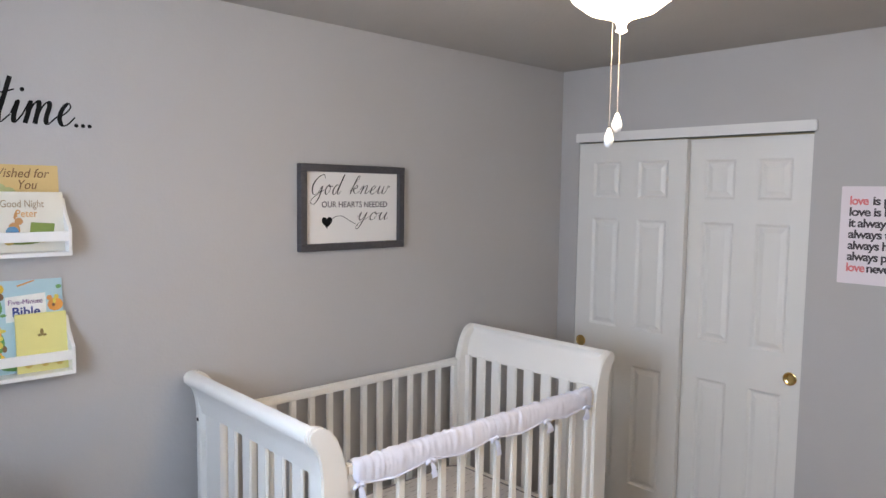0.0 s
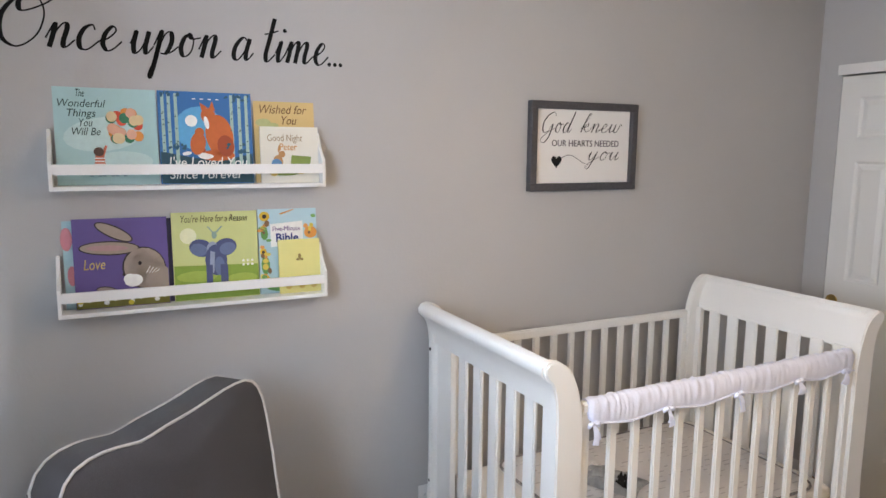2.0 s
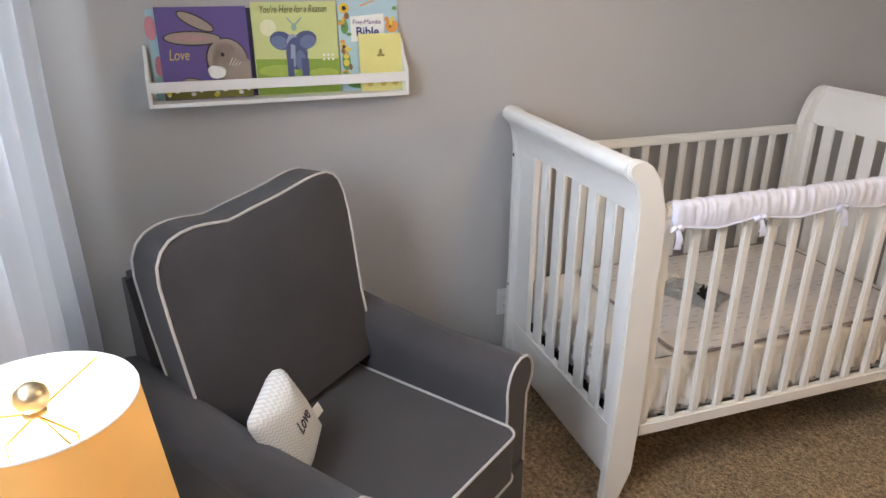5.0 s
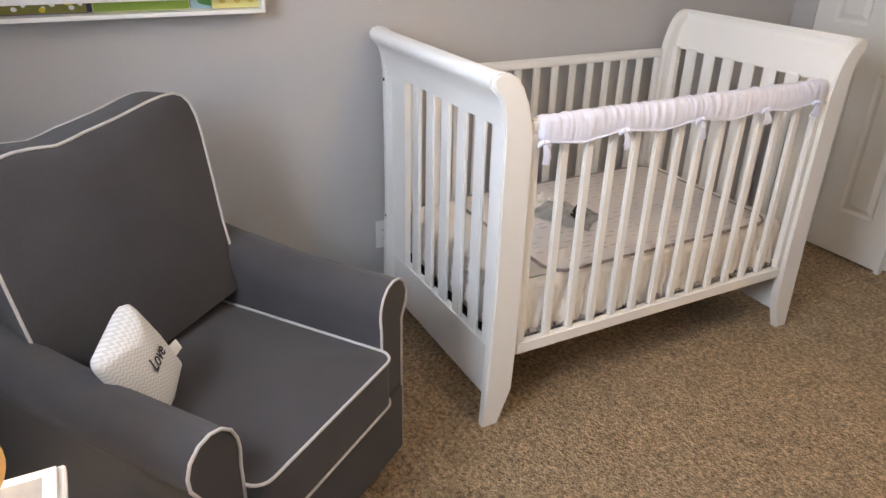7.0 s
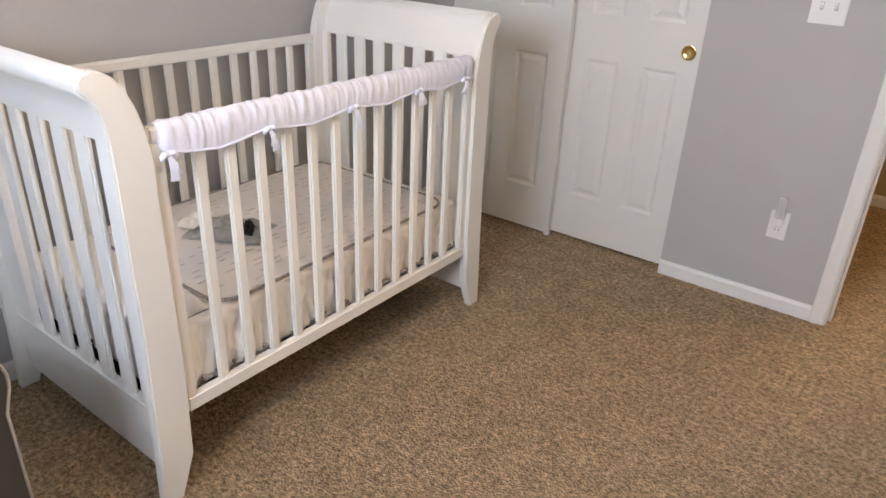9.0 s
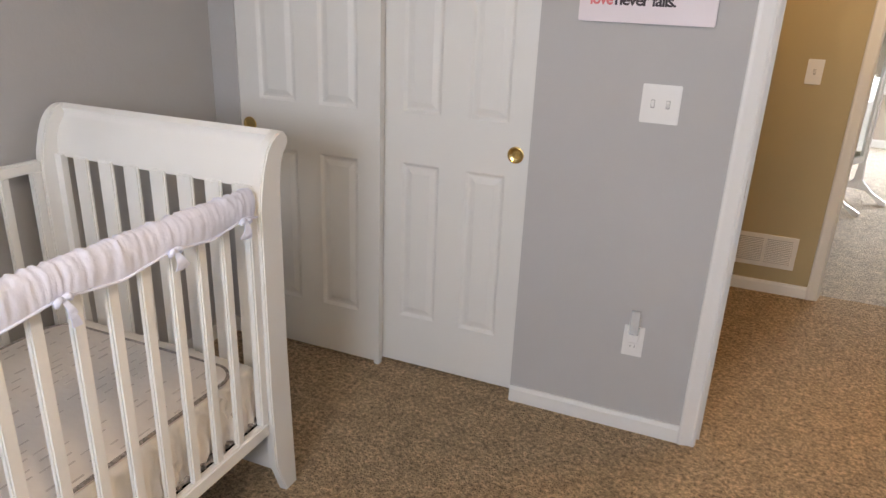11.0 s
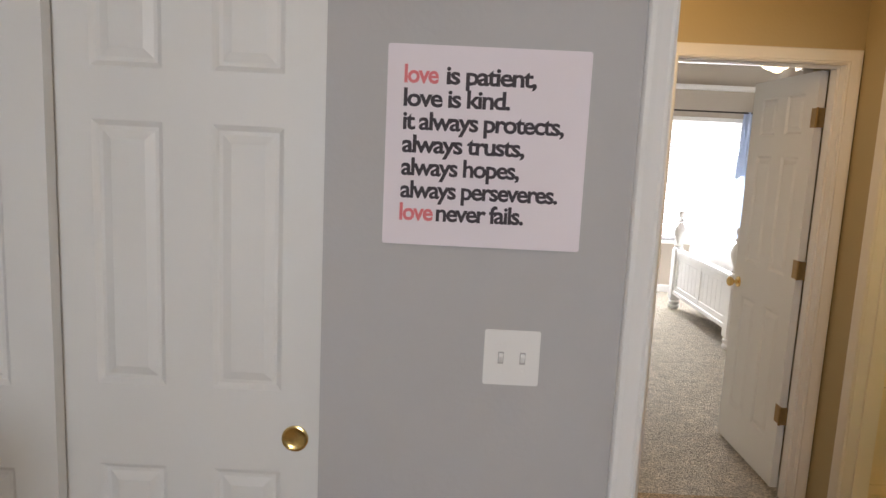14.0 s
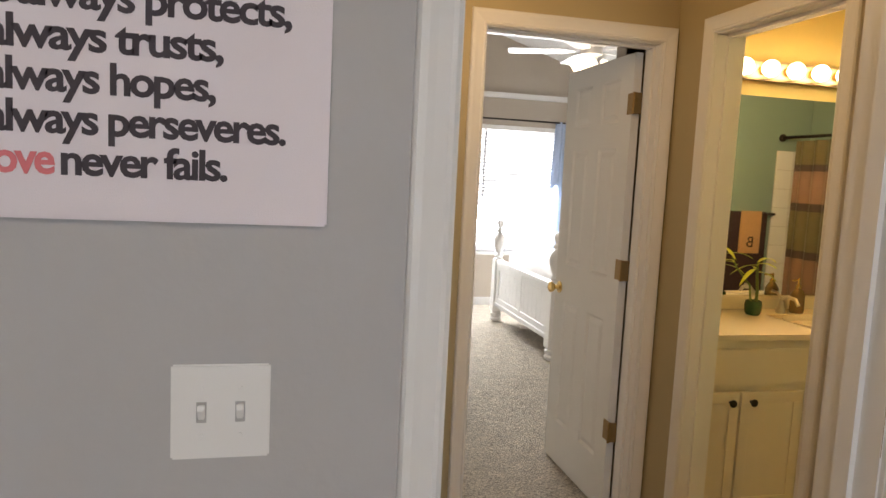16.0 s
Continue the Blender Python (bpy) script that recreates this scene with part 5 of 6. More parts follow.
def script(name, text, height, m, parent, material_, width=0.0, slant=0.22, thin=0.045, thick=0.14, label=""):
    """Brush-script writing: thick down-strokes, thin up-strokes; height is that of a small letter, width fits the whole word."""
    total = sum(GLYPHS[ch][0] for ch in text)
    kx = width / (total * height) if width else 1.0
    bm, x0 = bmesh.new(), 0.0
    lift = 0
    for ch in text:
        adv, *strokes = GLYPHS[ch]
        for st in strokes:
            line = [np.array(((x0 + q[0] + slant * q[1]) * height * kx, q[1] * height)) for q in smooth_line(st)]
            L, Rr = [], []
            dot = ch in ".i" and len(st) == 2
            if dot:
                mid, rr = sum(line) / len(line), height * thick * 0.46
                turns = [math.pi * k / 10 for k in range(11)]
                line = [mid + np.array((-rr * math.cos(a), 0.0)) for a in turns]
            for i, q in enumerate(line):
                d = line[min(i + 1, len(line) - 1)] - line[max(i - 1, 0)]
                d = d / max(1e-9, np.hypot(*d))
                w = height * (thin + (thick - thin) * max(0.0, -d[1]) ** 1.5) / 2
                if dot:
                    w = rr * math.sin(turns[i]) + 1e-5
                nrm = np.array((-d[1], d[0]))
                L.append(q + nrm * w)
                Rr.append(q - nrm * w)
            z = 0.0004 + 0.00003 * (lift % 9)
            lift += 1
            up = [[bm.verts.new((a[0], a[1], zz)) for a in side] for side, zz in ((L, z), (Rr, z), (L, 0.0), (Rr, 0.0))]
            for i in range(len(line) - 1):
                for a, b in ((0, 1), (2, 0), (1, 3)):
                    bm.faces.new((up[a][i], up[b][i], up[b][i + 1], up[a][i + 1]))
            for i in (0, len(line) - 1):
                bm.faces.new((up[0][i], up[1][i], up[3][i], up[2][i]))
        x0 += adv
    ob = part(name, bm, material_, parent, label)
    ob.matrix_basis = m
    return ob


t = thing("wall_lettering", "black script vinyl lettering on the grey wall above the book shelves", "wall decal", at=pose(XW + 0.0005, 0.262, 1.955, 90, 0, 90))
for wtext, w0, width in (("Once", 0.262, 0.315), ("upon", 0.600, 0.262), ("a", 0.892, 0.070), ("time...", 0.988, 0.280)):
    script("word", wtext, 0.070, pose(w0 - 0.262, 0.004 if w0 < 0.5 else 0, 0), t, BLACK, width, 0.22, 0.065, 0.20)

sign = thing("framed_sign", "white sign with black script in a dark grey wooden frame", "framed sign")
y0, y1, z0, z1 = 2.018, 2.553, 1.516, 1.870
FW = 0.030
bm = bmesh.new()
for r in ((y0, y1, z0, z0 + FW), (y0, y1, z1 - FW, z1), (y0, y0 + FW, z0 + FW, z1 - FW), (y1 - FW, y1, z0 + FW, z1 - FW)):
    box(bm, XW, XW + 0.032, *r)
part("frame", soften(bm, 0.002, 1), FRAME, sign)
part("face", boxes((XW, XW + 0.012, y0 + FW, y1 - FW, z0 + FW, z1 - FW)), PAPER, sign, "white sign face")
M = lambda yy, zz: pose(XW + 0.0128, yy, zz, 90, 0, 90)
script("script_word", "God", 0.040, M(y0 + 0.055, z0 + 0.232), sign, BLACK, 0.145, 0.3, 0.05, 0.135, "black script word")
script("script_word", "knew", 0.036, M(y0 + 0.245, z0 + 0.235), sign, BLACK, 0.205, 0.3, 0.05, 0.13, "black script word")
letters("plain_line", "OUR HEARTS NEEDED", 0.036, INK, sign, M(y0 + 0.110, z0 + 0.178), "plain black capitals", 0.0006, 0, 1.0, 0.340)
script("script_word", "you", 0.036, M(y0 + 0.285, z0 + 0.122), sign, BLACK, 0.165, 0.3, 0.05, 0.13, "black script word")
bm = bmesh.new()
heart = [(0.030 * math.sin(a) ** 3 * 0.85, 0.0017 * (13 * math.cos(a) - 5 * math.cos(2 * a) - 2 * math.cos(3 * a) - math.cos(4 * a))) for a in np.linspace(0, 2 * math.pi, 32, endpoint=False)]
poly(bm, [(y0 + 0.135 + a, z0 + 0.118 + z) for a, z in heart], XW + 0.0123, 0.0008)
part("heart", bm, BLACK, sign, "black heart")
bm = bmesh.new()
tube(bm, [(XW + 0.0126, y0 + 0.15 + 0.13 * k / 16, z0 + 0.125 + 0.018 * math.sin(k / 16 * 4.4)) for k in range(17)], 0.0011, 5)
part("flourish", bm, BLACK, sign, "thin black flourish")

canvas = thing("canvas_sign", "pale pink canvas print with dark grey and coral verse", "canvas print", at=pose(-0.207, YN - 0.019, 1.4125))
part("canvas_block", soften(boxes((0, 0.403, 0, 0.0185, 0, 0.398)), 0.0025, 2), CANVAS, canvas)
SX_ = 0.034
for k, (tx, ww) in enumerate((("love is patient,", 0.262), ("love is kind.", 0.212), ("it always protects,", 0.322), ("always trusts,", 0.246), ("always hopes,", 0.238), ("always perseveres.", 0.318), ("love never fails.", 0.252))):
    z = 0.398 - 0.074 - k * 0.0455
    if tx.startswith("love is patient") or tx.startswith("love never"):
        letters("coral_word", "love", 0.049, PINK, canvas, pose(SX_, -0.0008, z, 90), "coral pink word", 0.0004, 0, 0.9, 0.068, 0.0012)
        letters("verse_line", tx[5:], 0.049, INK, canvas, pose(SX_ + (0.083 if k == 0 else 0.074), -0.0008, z, 90), "", 0.0004, 0, 0.88, ww - (0.083 if k == 0 else 0.074), 0.0012)
    else:
        letters("verse_line", tx, 0.049, INK, canvas, pose(SX_, -0.0008, z, 90), "", 0.0004, 0, 0.88, ww, 0.0012)


# ---- switches, outlets, vent ----
def switch_plate(m, gangs, label):
    s = thing("light_switch", label, "light switch", at=m)
    w = 0.073 if gangs == 1 else 0.118
    part("plate", soften(boxes((-w / 2, w / 2, -0.006, 0, -0.060, 0.060)), 0.0025, 2), PLASTIC, s)
    for x in ((0,) if gangs == 1 else (-0.023, 0.023)):
        part("slot", boxes((x - 0.006, x + 0.006, -0.0068, -0.0055, -0.013, 0.013)), material("shadowed plastic", rgb(0.42, 0.41, 0.40), 0.5), s, "recessed toggle slot")
        part("toggle", soften(prism(bmesh.new(), ((-0.006, -0.010), (-0.006, 0.010), (-0.016, 0.012), (-0.018, 0.006)), "x", x - 0.0042, x + 0.0042), 0.001), PLASTIC, s, "white toggle")
        for z in (-0.030, 0.030):
            sc = part("screw", turned(bmesh.new(), ((0.003, 0), (0.0026, 0.0008), (0.0005, 0.001)), segments=10), PLASTIC, s, "small screw")
            sc.matrix_basis = pose(x, -0.006, z, 90)
    return s


switch_plate(pose(0.0745, YN, 1.178), 2, "white double toggle light switch on the grey wall")
switch_plate(pose(0.621, HY, 1.178), 1, "white single toggle light switch on the tan wall")


def outlet(m, label, charger):
    s = thing("wall_outlet", label, "outlet", at=m)
    part("plate", soften(boxes((-0.035, 0.035, -0.005, 0, -0.058, 0.058)), 0.002, 2), PLASTIC, s)
    for z in (-0.019, 0.019):
        part("socket", soften(boxes((-0.016, 0.016, -0.007, -0.005, z - 0.013, z + 0.013)), 0.0008, 1), PLASTIC, s, "socket face")
        part("slots", boxes((-0.008, -0.006, -0.0075, -0.0069, z - 0.004, z + 0.005), (0.006, 0.008, -0.0075, -0.0069, z - 0.004, z + 0.005)), DARK, s, "dark socket slots")
    return s


outlet(pose(0.099, YN, 0.358), "white wall outlet low on the grey wall holding a night light", True)
nl = thing("night_light", "clear plastic plug-in night light in the wall outlet", "night light", at=pose(0.099, YN - 0.0076, 0.40))
part("body", soften(boxes((-0.018, 0.018, -0.018, 0.0, -0.035, 0.02)), 0.004, 2), PLASTIC, nl, "white plug body", True)
part("shield", soften(prism(bmesh.new(), ((-0.018, -0.01), (-0.018, 0.085), (-0.030, 0.085), (-0.034, 0.0)), "x", -0.016, 0.016), 0.002, 1), CLEAR, nl, "clear plastic shield", True)
outlet(pose(XW, 1.587, 0.315, 0, 0, 90), "white wall outlet low on the grey wall beside the crib", False)
vent = thing("wall_vent", "white return-air grille low on the tan hall wall", "air vent", at=pose(0.565, HY, 0.235))
bm = boxes((-0.16, 0.16, -0.006, 0, -0.09, -0.066), (-0.16, 0.16, -0.006, 0, 0.066, 0.09), (-0.16, -0.137, -0.006, 0, -0.066, 0.066), (0.137, 0.16, -0.006, 0, -0.066, 0.066), (-0.008, 0.008, -0.006, 0, -0.066, 0.066))
part("grille_frame", bm, TRIM, vent)
part("duct", boxes((-0.137, 0.137, -0.0012, -0.0004, -0.066, 0.066)), material("grey duct", rgb(0.22, 0.21, 0.2), 0.7), vent, "grey duct behind the louvres")
v0 = None
for i in range(13):
    for x in (-0.0725, 0.0725):
        if v0 is None:
            v0 = part("louvre", prism(bmesh.new(), ((-0.005, -0.002), (-0.0015, 0.003), (-0.0015, 0.0042), (-0.005, -0.0008)), "x", -0.0645, 0.0645), TRIM, vent)
            ob = v0
        else:
            ob = new("louvre", v0.data)
            ob.parent = vent
        ob.location = (x, 0, -0.060 + i * 0.0098)
strike = thing("strike_plate", "aged brass strike plate in the nursery door jamb", "strike plate")
part("plate", boxes((D0, D0 + 0.0012, YN + 0.012, YN + 0.040, 0.91, 0.97)), OLD_BRASS, strike)
strike = thing("strike_plate", "aged brass strike plate in the bathroom door jamb", "strike plate")
part("plate", boxes((HX + 0.045, HX + 0.075, T1 - 0.0014, T1, 0.90, 0.96)), BRASS, strike)

# ---- nursery ceiling fan with its lit bowl ----
FANX, FANY = -0.055, 1.815
fan = thing("ceiling_fan", "white ceiling fan with lit frosted bowl and two pull chains", "ceiling fan", at=pose(FANX, FANY, 0))
part("housing", turned(bmesh.new(), ((0.06, H), (0.07, H - 0.03), (0.12, H - 0.045), (0.13, H - 0.09), (0.12, H - 0.13), (0.07, H - 0.15), (0.06, H - 0.18), (0.05, H - 0.19)), segments=36), WHITE, fan, "white motor housing", True)
bowl = part("bowl", turned(bmesh.new(), ((0.124, H - 0.200), (0.127, H - 0.214), (0.121, H - 0.244), (0.102, H - 0.276), (0.070, H - 0.300), (0.036, H - 0.311), (0.012, H - 0.314)), segments=40), BOWL, fan, "lit frosted glass bowl", True)
part("finial", turned(bmesh.new(), ((0.018, H - 0.312), (0.020, H - 0.318), (0.012, H - 0.324), (0.009, H - 0.333), (0.012, H - 0.340), (0.002, H - 0.346)), segments=20), WHITE, fan, "small white finial", True)
blade = None
for i in range(5):
    m = pose(0, 0, H - 0.115, 0, 0, 72 * i + 20) @ pose(0, 0, 0, 8)
    if blade is None:
        bm = bmesh.new()
        prism(bm, ((0.17, -0.05), (0.22, -0.062), (0.58, -0.068), (0.61, -0.05), (0.61, 0.05), (0.58, 0.068), (0.22, 0.062), (0.17, 0.05)), "z", -0.003, 0.003)
        blade = part("blade", bm, WHITE, fan, "white fan blade")
        arm_ = part("blade_arm", boxes((0.10, 0.20, -0.018, 0.018, -0.008, -0.003)), WHITE, fan, "white blade bracket")
        blade.matrix_basis, arm_.matrix_basis = m, m
    else:
        for src in (blade, arm_):
            ob = new(src.name.split(".")[0], src.data)
            ob.parent, ob.matrix_basis = fan, m
for dx, dy, drop, size in ((-0.006, 0.004, 0.195, 0.011), (-0.010, -0.018, 0.229, 0.010)):
    bm = bmesh.new()
    z = H - 0.315
    n = int(drop / 0.0036)
    for k in range(n):
        r = 0.0016
        turned(bm, ((0.0005, z - r), (r, z), (0.0005, z + r)), dx, dy, 6)
        z -= 0.0036
    ch = part("pull_chain", bm, CHAIN, fan, "steel beaded pull chain", True)
    part("pull_knob", turned(bmesh.new(), ((0.003, z + 0.003), (0.006, z - 0.004), (size, z - 0.018), (size, z - 0.026), (size * 0.7, z - 0.034), (0.002, z - 0.037)), dx, dy, 16), WHITE, fan, "white drop-shaped pull", True)

# ---- side table with a lit lamp ----
table = thing("side_table", "small white side table beside the armchair", "side table")
TX0, TX1, TY0, TY1 = -0.455, -0.05, 0.02, 0.475
part("tabletop", soften(boxes((TX0, TX1, TY0, TY1, 0.575, 0.595)), 0.003), WHITE, table)
part("apron", boxes((TX0 + 0.02, TX1 - 0.02, TY0 + 0.02, TY1 - 0.02, 0.50, 0.575)), WHITE, table)
for x in (TX0 + 0.02, TX1 - 0.055):
    for y in (TY0 + 0.02, TY1 - 0.055):
        part("leg", boxes((x, x + 0.035, y, y + 0.035, 0, 0.50)), WHITE, table)
ph = thing("photo_frame", "white framed grey photograph lying flat on the side table", "picture frame", at=pose(TX0 + 0.012, TY1 - 0.012, 0.5955))
part("frame", soften(boxes((0, 0.24, -0.19, 0, 0, 0.010)), 0.001, 1), WHITE, ph)
part("photo", boxes((0.022, 0.218, -0.168, -0.022, 0.010, 0.0112)), material("grey photographic print", rgb(0.22, 0.22, 0.23), 0.25, vary=0.8, scale=9, second=rgb(0.55, 0.55, 0.55)), ph, "soft grey photographic print")
LX, LY = -0.279, 0.262
lamp = thing("table_lamp", "lit lamp with a cream drum shade on the side table", "table lamp", at=pose(LX, LY, 0))
part("lamp_base", turned(bmesh.new(), ((0.07, 0.596), (0.07, 0.606), (0.025, 0.615), (0.018, 0.64), (0.03, 0.68), (0.018, 0.73), (0.008, 0.76), (0.006, 0.90)), segments=24), WHITE, lamp, "white turned base", True)
for nm, r0, r1, m_, lb_ in (("shade", 0.165, 0.1365, SHADE, "cream cloth drum shade"), ("shade_lining", 0.1635, 0.135, LINING, "white shade lining")):
    bm = bmesh.new()
    rings = [[bm.verts.new((r * math.cos(a), r * math.sin(a), z)) for a in np.linspace(0, 2 * math.pi, 48, endpoint=False)] for r, z in ((r0, 0.755), (r1, 1.02))]
    for i in range(48):
        bm.faces.new((rings[0][i], rings[0][(i + 1) % 48], rings[1][(i + 1) % 48], rings[1][i]))
    part(nm, bm, m_, lamp, lb_, True)
bm = bmesh.new()
tube(bm, [(0.1355 * math.cos(a), 0.1355 * math.sin(a), 1.0205) for a in np.linspace(0, 2 * math.pi, 48, endpoint=False)], 0.0022, 6, True)
part("shade_rim", bm, WHITE, lamp, "white bound rim", True)
bm = bmesh.new()
for a in (30, 150, 270):
    tube(bm, [(0, 0, 1.003), (0.134 * math.cos(radians(a)), 0.134 * math.sin(radians(a)), 1.014)], 0.0018, 6)
part("spider", bm, BRASS, lamp, "brass shade spider", True)
bm = bmesh.new()
for s in (-1, 1):
    tube(bm, [(0, 0.012 * s, 0.86), (0, 0.045 * s, 0.90), (0, 0.045 * s, 0.96), (0, 0, 1.0)], 0.0018, 6)
part("harp", bm, BRASS, lamp, "brass lamp harp", True)
part("finial", turned(bmesh.new(), ((0.016, 1.003), (0.016, 1.007), (0.010, 1.009), (0.019, 1.016), (0.0235, 1.027), (0.021, 1.040), (0.012, 1.048), (0.001, 1.050)), segments=24), material("satin gold ball", rgb(0.72, 0.58, 0.36), 0.32, 1.0), lamp, "round brass finial", True)
part("bulb", turned(bmesh.new(), ((0.012, 0.86), (0.014, 0.88), (0.030, 0.915), (0.028, 0.935), (0.016, 0.952), (0.002, 0.957)), segments=20), glowing("lit lamp bulb", rgb(1.0, 0.82, 0.52), 9.0), lamp, "lit bulb", True)


# ---- nursery window, rod and curtain ----
def window(name, x0, x1, z0, z1, y0, y1, m, label, mullion=0.02):
    w = thing(name, label, "window", at=m)
    f = 0.05
    bm = boxes((x0, x1, y0, y1, z0, z0 + f), (x0, x1, y0, y1, z1 - f, z1), (x0, x0 + f, y0, y1, z0 + f, z1 - f), (x1 - f, x1, y0, y1, z0 + f, z1 - f), ((x0 + x1) / 2 - mullion, (x0 + x1) / 2 + mullion, y0, y1, z0 + f, z1 - f))
    part("window_frame", bm, WHITE, w)
    for a, b in ((x0 + f, (x0 + x1) / 2 - mullion), ((x0 + x1) / 2 + mullion, x1 - f)):
        p = part("pane", boxes((a, b, (y0 + y1) / 2 - 0.002, (y0 + y1) / 2 + 0.002, z0 + f, z1 - f)), GLASS, w, "clear window pane")
        p.visible_shadow = False
    w["kind"] = "structure"
    return w


window("window_1", -1.40, 0.95, 0.75, 2.15, YS - 0.11, YS - 0.06, pose(0, 0, 0), "white framed nursery window")
structure("window_sill", soften(boxes((-1.43, 1.0, YS - 0.06, YS + 0.02, 0.72, 0.75)), 0.004), TRIM, "white window sill", "window sill")


def drape(name, x0, x1, y, z0, z1, folds, depth, m_, label, flare=0.0, seed=0):
    t = thing(name, label, "curtain")
    bm = bmesh.new()
    nx, nz = folds * 12, 26
    rows = []
    for k in range(nz + 1):
        s = k / nz
        z = z1 + (z0 - z1) * s
        row = []
        for i in range(nx + 1):
            u = i / nx
            ph_ = u * folds * 2 * math.pi + 0.6 * math.sin(u * 7 + seed)
            x = x0 + (x1 - x0) * u + flare * s * (u - 0.5) + 0.006 * noise.noise(Vector((u * 5, s * 4, seed)))
            row.append(bm.verts.new((x, y + depth * math.sin(ph_) * (0.6 + 0.4 * s) + 0.01 * noise.noise(Vector((u * 8, s * 3, seed + 5))), z)))
        rows.append(row)
    for a, b in zip(rows, rows[1:]):
        for i in range(nx):
            bm.faces.new((a[i], a[i + 1], b[i + 1], b[i]))
    part("cloth", bm, m_, t, "", True, 80)
    return t


drape("curtain", -1.41, -0.48, 0.14, 0.02, 2.27, 5, 0.026, CURTAIN, "white floor-length curtain drawn aside at the nursery window", -0.18, 2)
rod = thing("curtain_rod", "thin dark curtain rod over the nursery window", "curtain rod")
part("rod", tube(bmesh.new(), [(-1.52, 0.14, 2.28), (1.3, 0.14, 2.28)], 0.009, 12), DARK, rod, "", True)
for x in (-1.49, 1.27):
    part("bracket", tube(bmesh.new(), [(x, YS, 2.27), (x, 0.14, 2.27)], 0.006, 8), DARK, rod, "dark rod bracket", True)


# ---- hinged doors ----
def hinged_door(name, w, m, label, knob_side=-1, hinge_side=1, hinges=(0.39, 1.11, 1.82)):
    """A leaf from x = -w to 0, hinged at x = 0; its moulded face looks to -y."""
    d = thing(name, label, "door", at=m)
    part("door_leaf", panelled(bmesh.new(), -w, w - 0.022, 2.02, 0, 0.035, 0.115, 0.105, ROWS6), DOORM, d).location.z = 0.012
    for y, s in ((-0.001, 1), (0.036, -1)):
        k = part("door_knob", turned(bmesh.new(), ((0.030, 0), (0.030, 0.006), (0.012, 0.010), (0.010, 0.028), (0.020, 0.034), (0.027, 0.045), (0.026, 0.056), (0.014, 0.064), (0.002, 0.066)), segments=28), BRASS, d, "polished brass door knob", True)
        k.matrix_basis = pose(-w + 0.062, y, 0.93, 90 * s)
    for z in hinges:
        bm = boxes((-0.060, -0.001, -0.0022, -0.0002, z - 0.044, z + 0.044), (0.0014, 0.0034, 0.0, 0.033, z - 0.044, z + 0.044))
        tube(bm, [(0.0015, -0.006, z - 0.046), (0.0015, -0.006, z + 0.046)], 0.0062, 10)
        part("hinge", bm, OLD_BRASS, d, "aged brass hinge", False)
    return d


# bedroom door swings into the bedroom, hinged on its east jamb
hinged_door("door_bedroom", 0.71, pose(B1 - 0.008, HY + 0.165, 0) @ pose(0, 0, 0, 0, 0, -90), "white six-panel bedroom door standing open on brass hinges")
# nursery door swings into the nursery, hinged on its east jamb
nd = hinged_door("door_nursery", 0.715, pose(D1 - 0.002, YN - 0.002, 0) @ pose(0, 0, 0, 0, 0, 98) @ pose(0, -0.036, 0), "white six-panel nursery door standing open on brass hinges")

# ---- bedroom ----
BED = thing("bed", "white painted four-poster bed with turned posts and a white quilt", "bed")
FXX, BYA, BYB = 2.36, 8.09, 9.60


def bed_post(x, y, top):
    prof = [(0.030, 0.0), (0.052, 0.015), (0.058, 0.035), (0.045, 0.052), (0.056, 0.070), (0.056, 0.085), (0.040, 0.098), (0.052, 0.11)]
    bm = turned(bmesh.new(), prof, x, y, 20)
    box(bm, x - 0.05, x + 0.05, y - 0.05, y + 0.05, 0.11, top - 0.42)
    s = top - 0.42
    up = [(0.048, s), (0.052, s + 0.012), (0.036, s + 0.028), (0.047, s + 0.045), (0.034, s + 0.065), (0.033, s + 0.085), (0.045, s + 0.12), (0.060, s + 0.165), (0.064, s + 0.20), (0.052, s + 0.245), (0.030, s + 0.275), (0.024, s + 0.288), (0.034, s + 0.30), (0.036, s + 0.312), (0.022, s + 0.325), (0.018, s + 0.335), (0.030, s + 0.36), (0.034, s + 0.385), (0.024, s + 0.41), (0.003, s + 0.42)]
    turned(bm, up, x, y, 20)
    return part("post", bm, WHITE, BED, "white turned bed post", True, 35)


bed_post(FXX, BYA, 1.06)
bed_post(FXX, BYB, 1.06)
bed_post(FXX + 2.05, BYA, 1.40)
bed_post(FXX + 2.05, BYB, 1.40)
bm = boxes((FXX - 0.018, FXX + 0.018, BYA + 0.05, BYB - 0.05, 0.20, 0.62), (FXX - 0.04, FXX + 0.04, BYA + 0.05, BYB - 0.05, 0.17, 0.21), (FXX - 0.036, FXX + 0.036, BYA + 0.05, BYB - 0.05, 0.60, 0.645))
for y in (BYA + 0.05, (BYA + BYB) / 2 - 0.035, BYB - 0.12):
    box(bm, FXX - 0.030, FXX - 0.018, y, y + 0.07, 0.21, 0.60)
for z in (0.21, 0.545):
    box(bm, FXX - 0.028, FXX - 0.018, BYA + 0.12, BYB - 0.12, z, z + 0.055)
part("footboard", soften(bm, 0.003, 1), WHITE, BED, "white panelled footboard")
for i in range(12):
    part("panel_board", soften(boxes((FXX - 0.0225, FXX - 0.018, BYA + 0.122 + i * 0.105, BYA + 0.222 + i * 0.105, 0.262, 0.548)), 0.0015, 1), WHITE, BED)
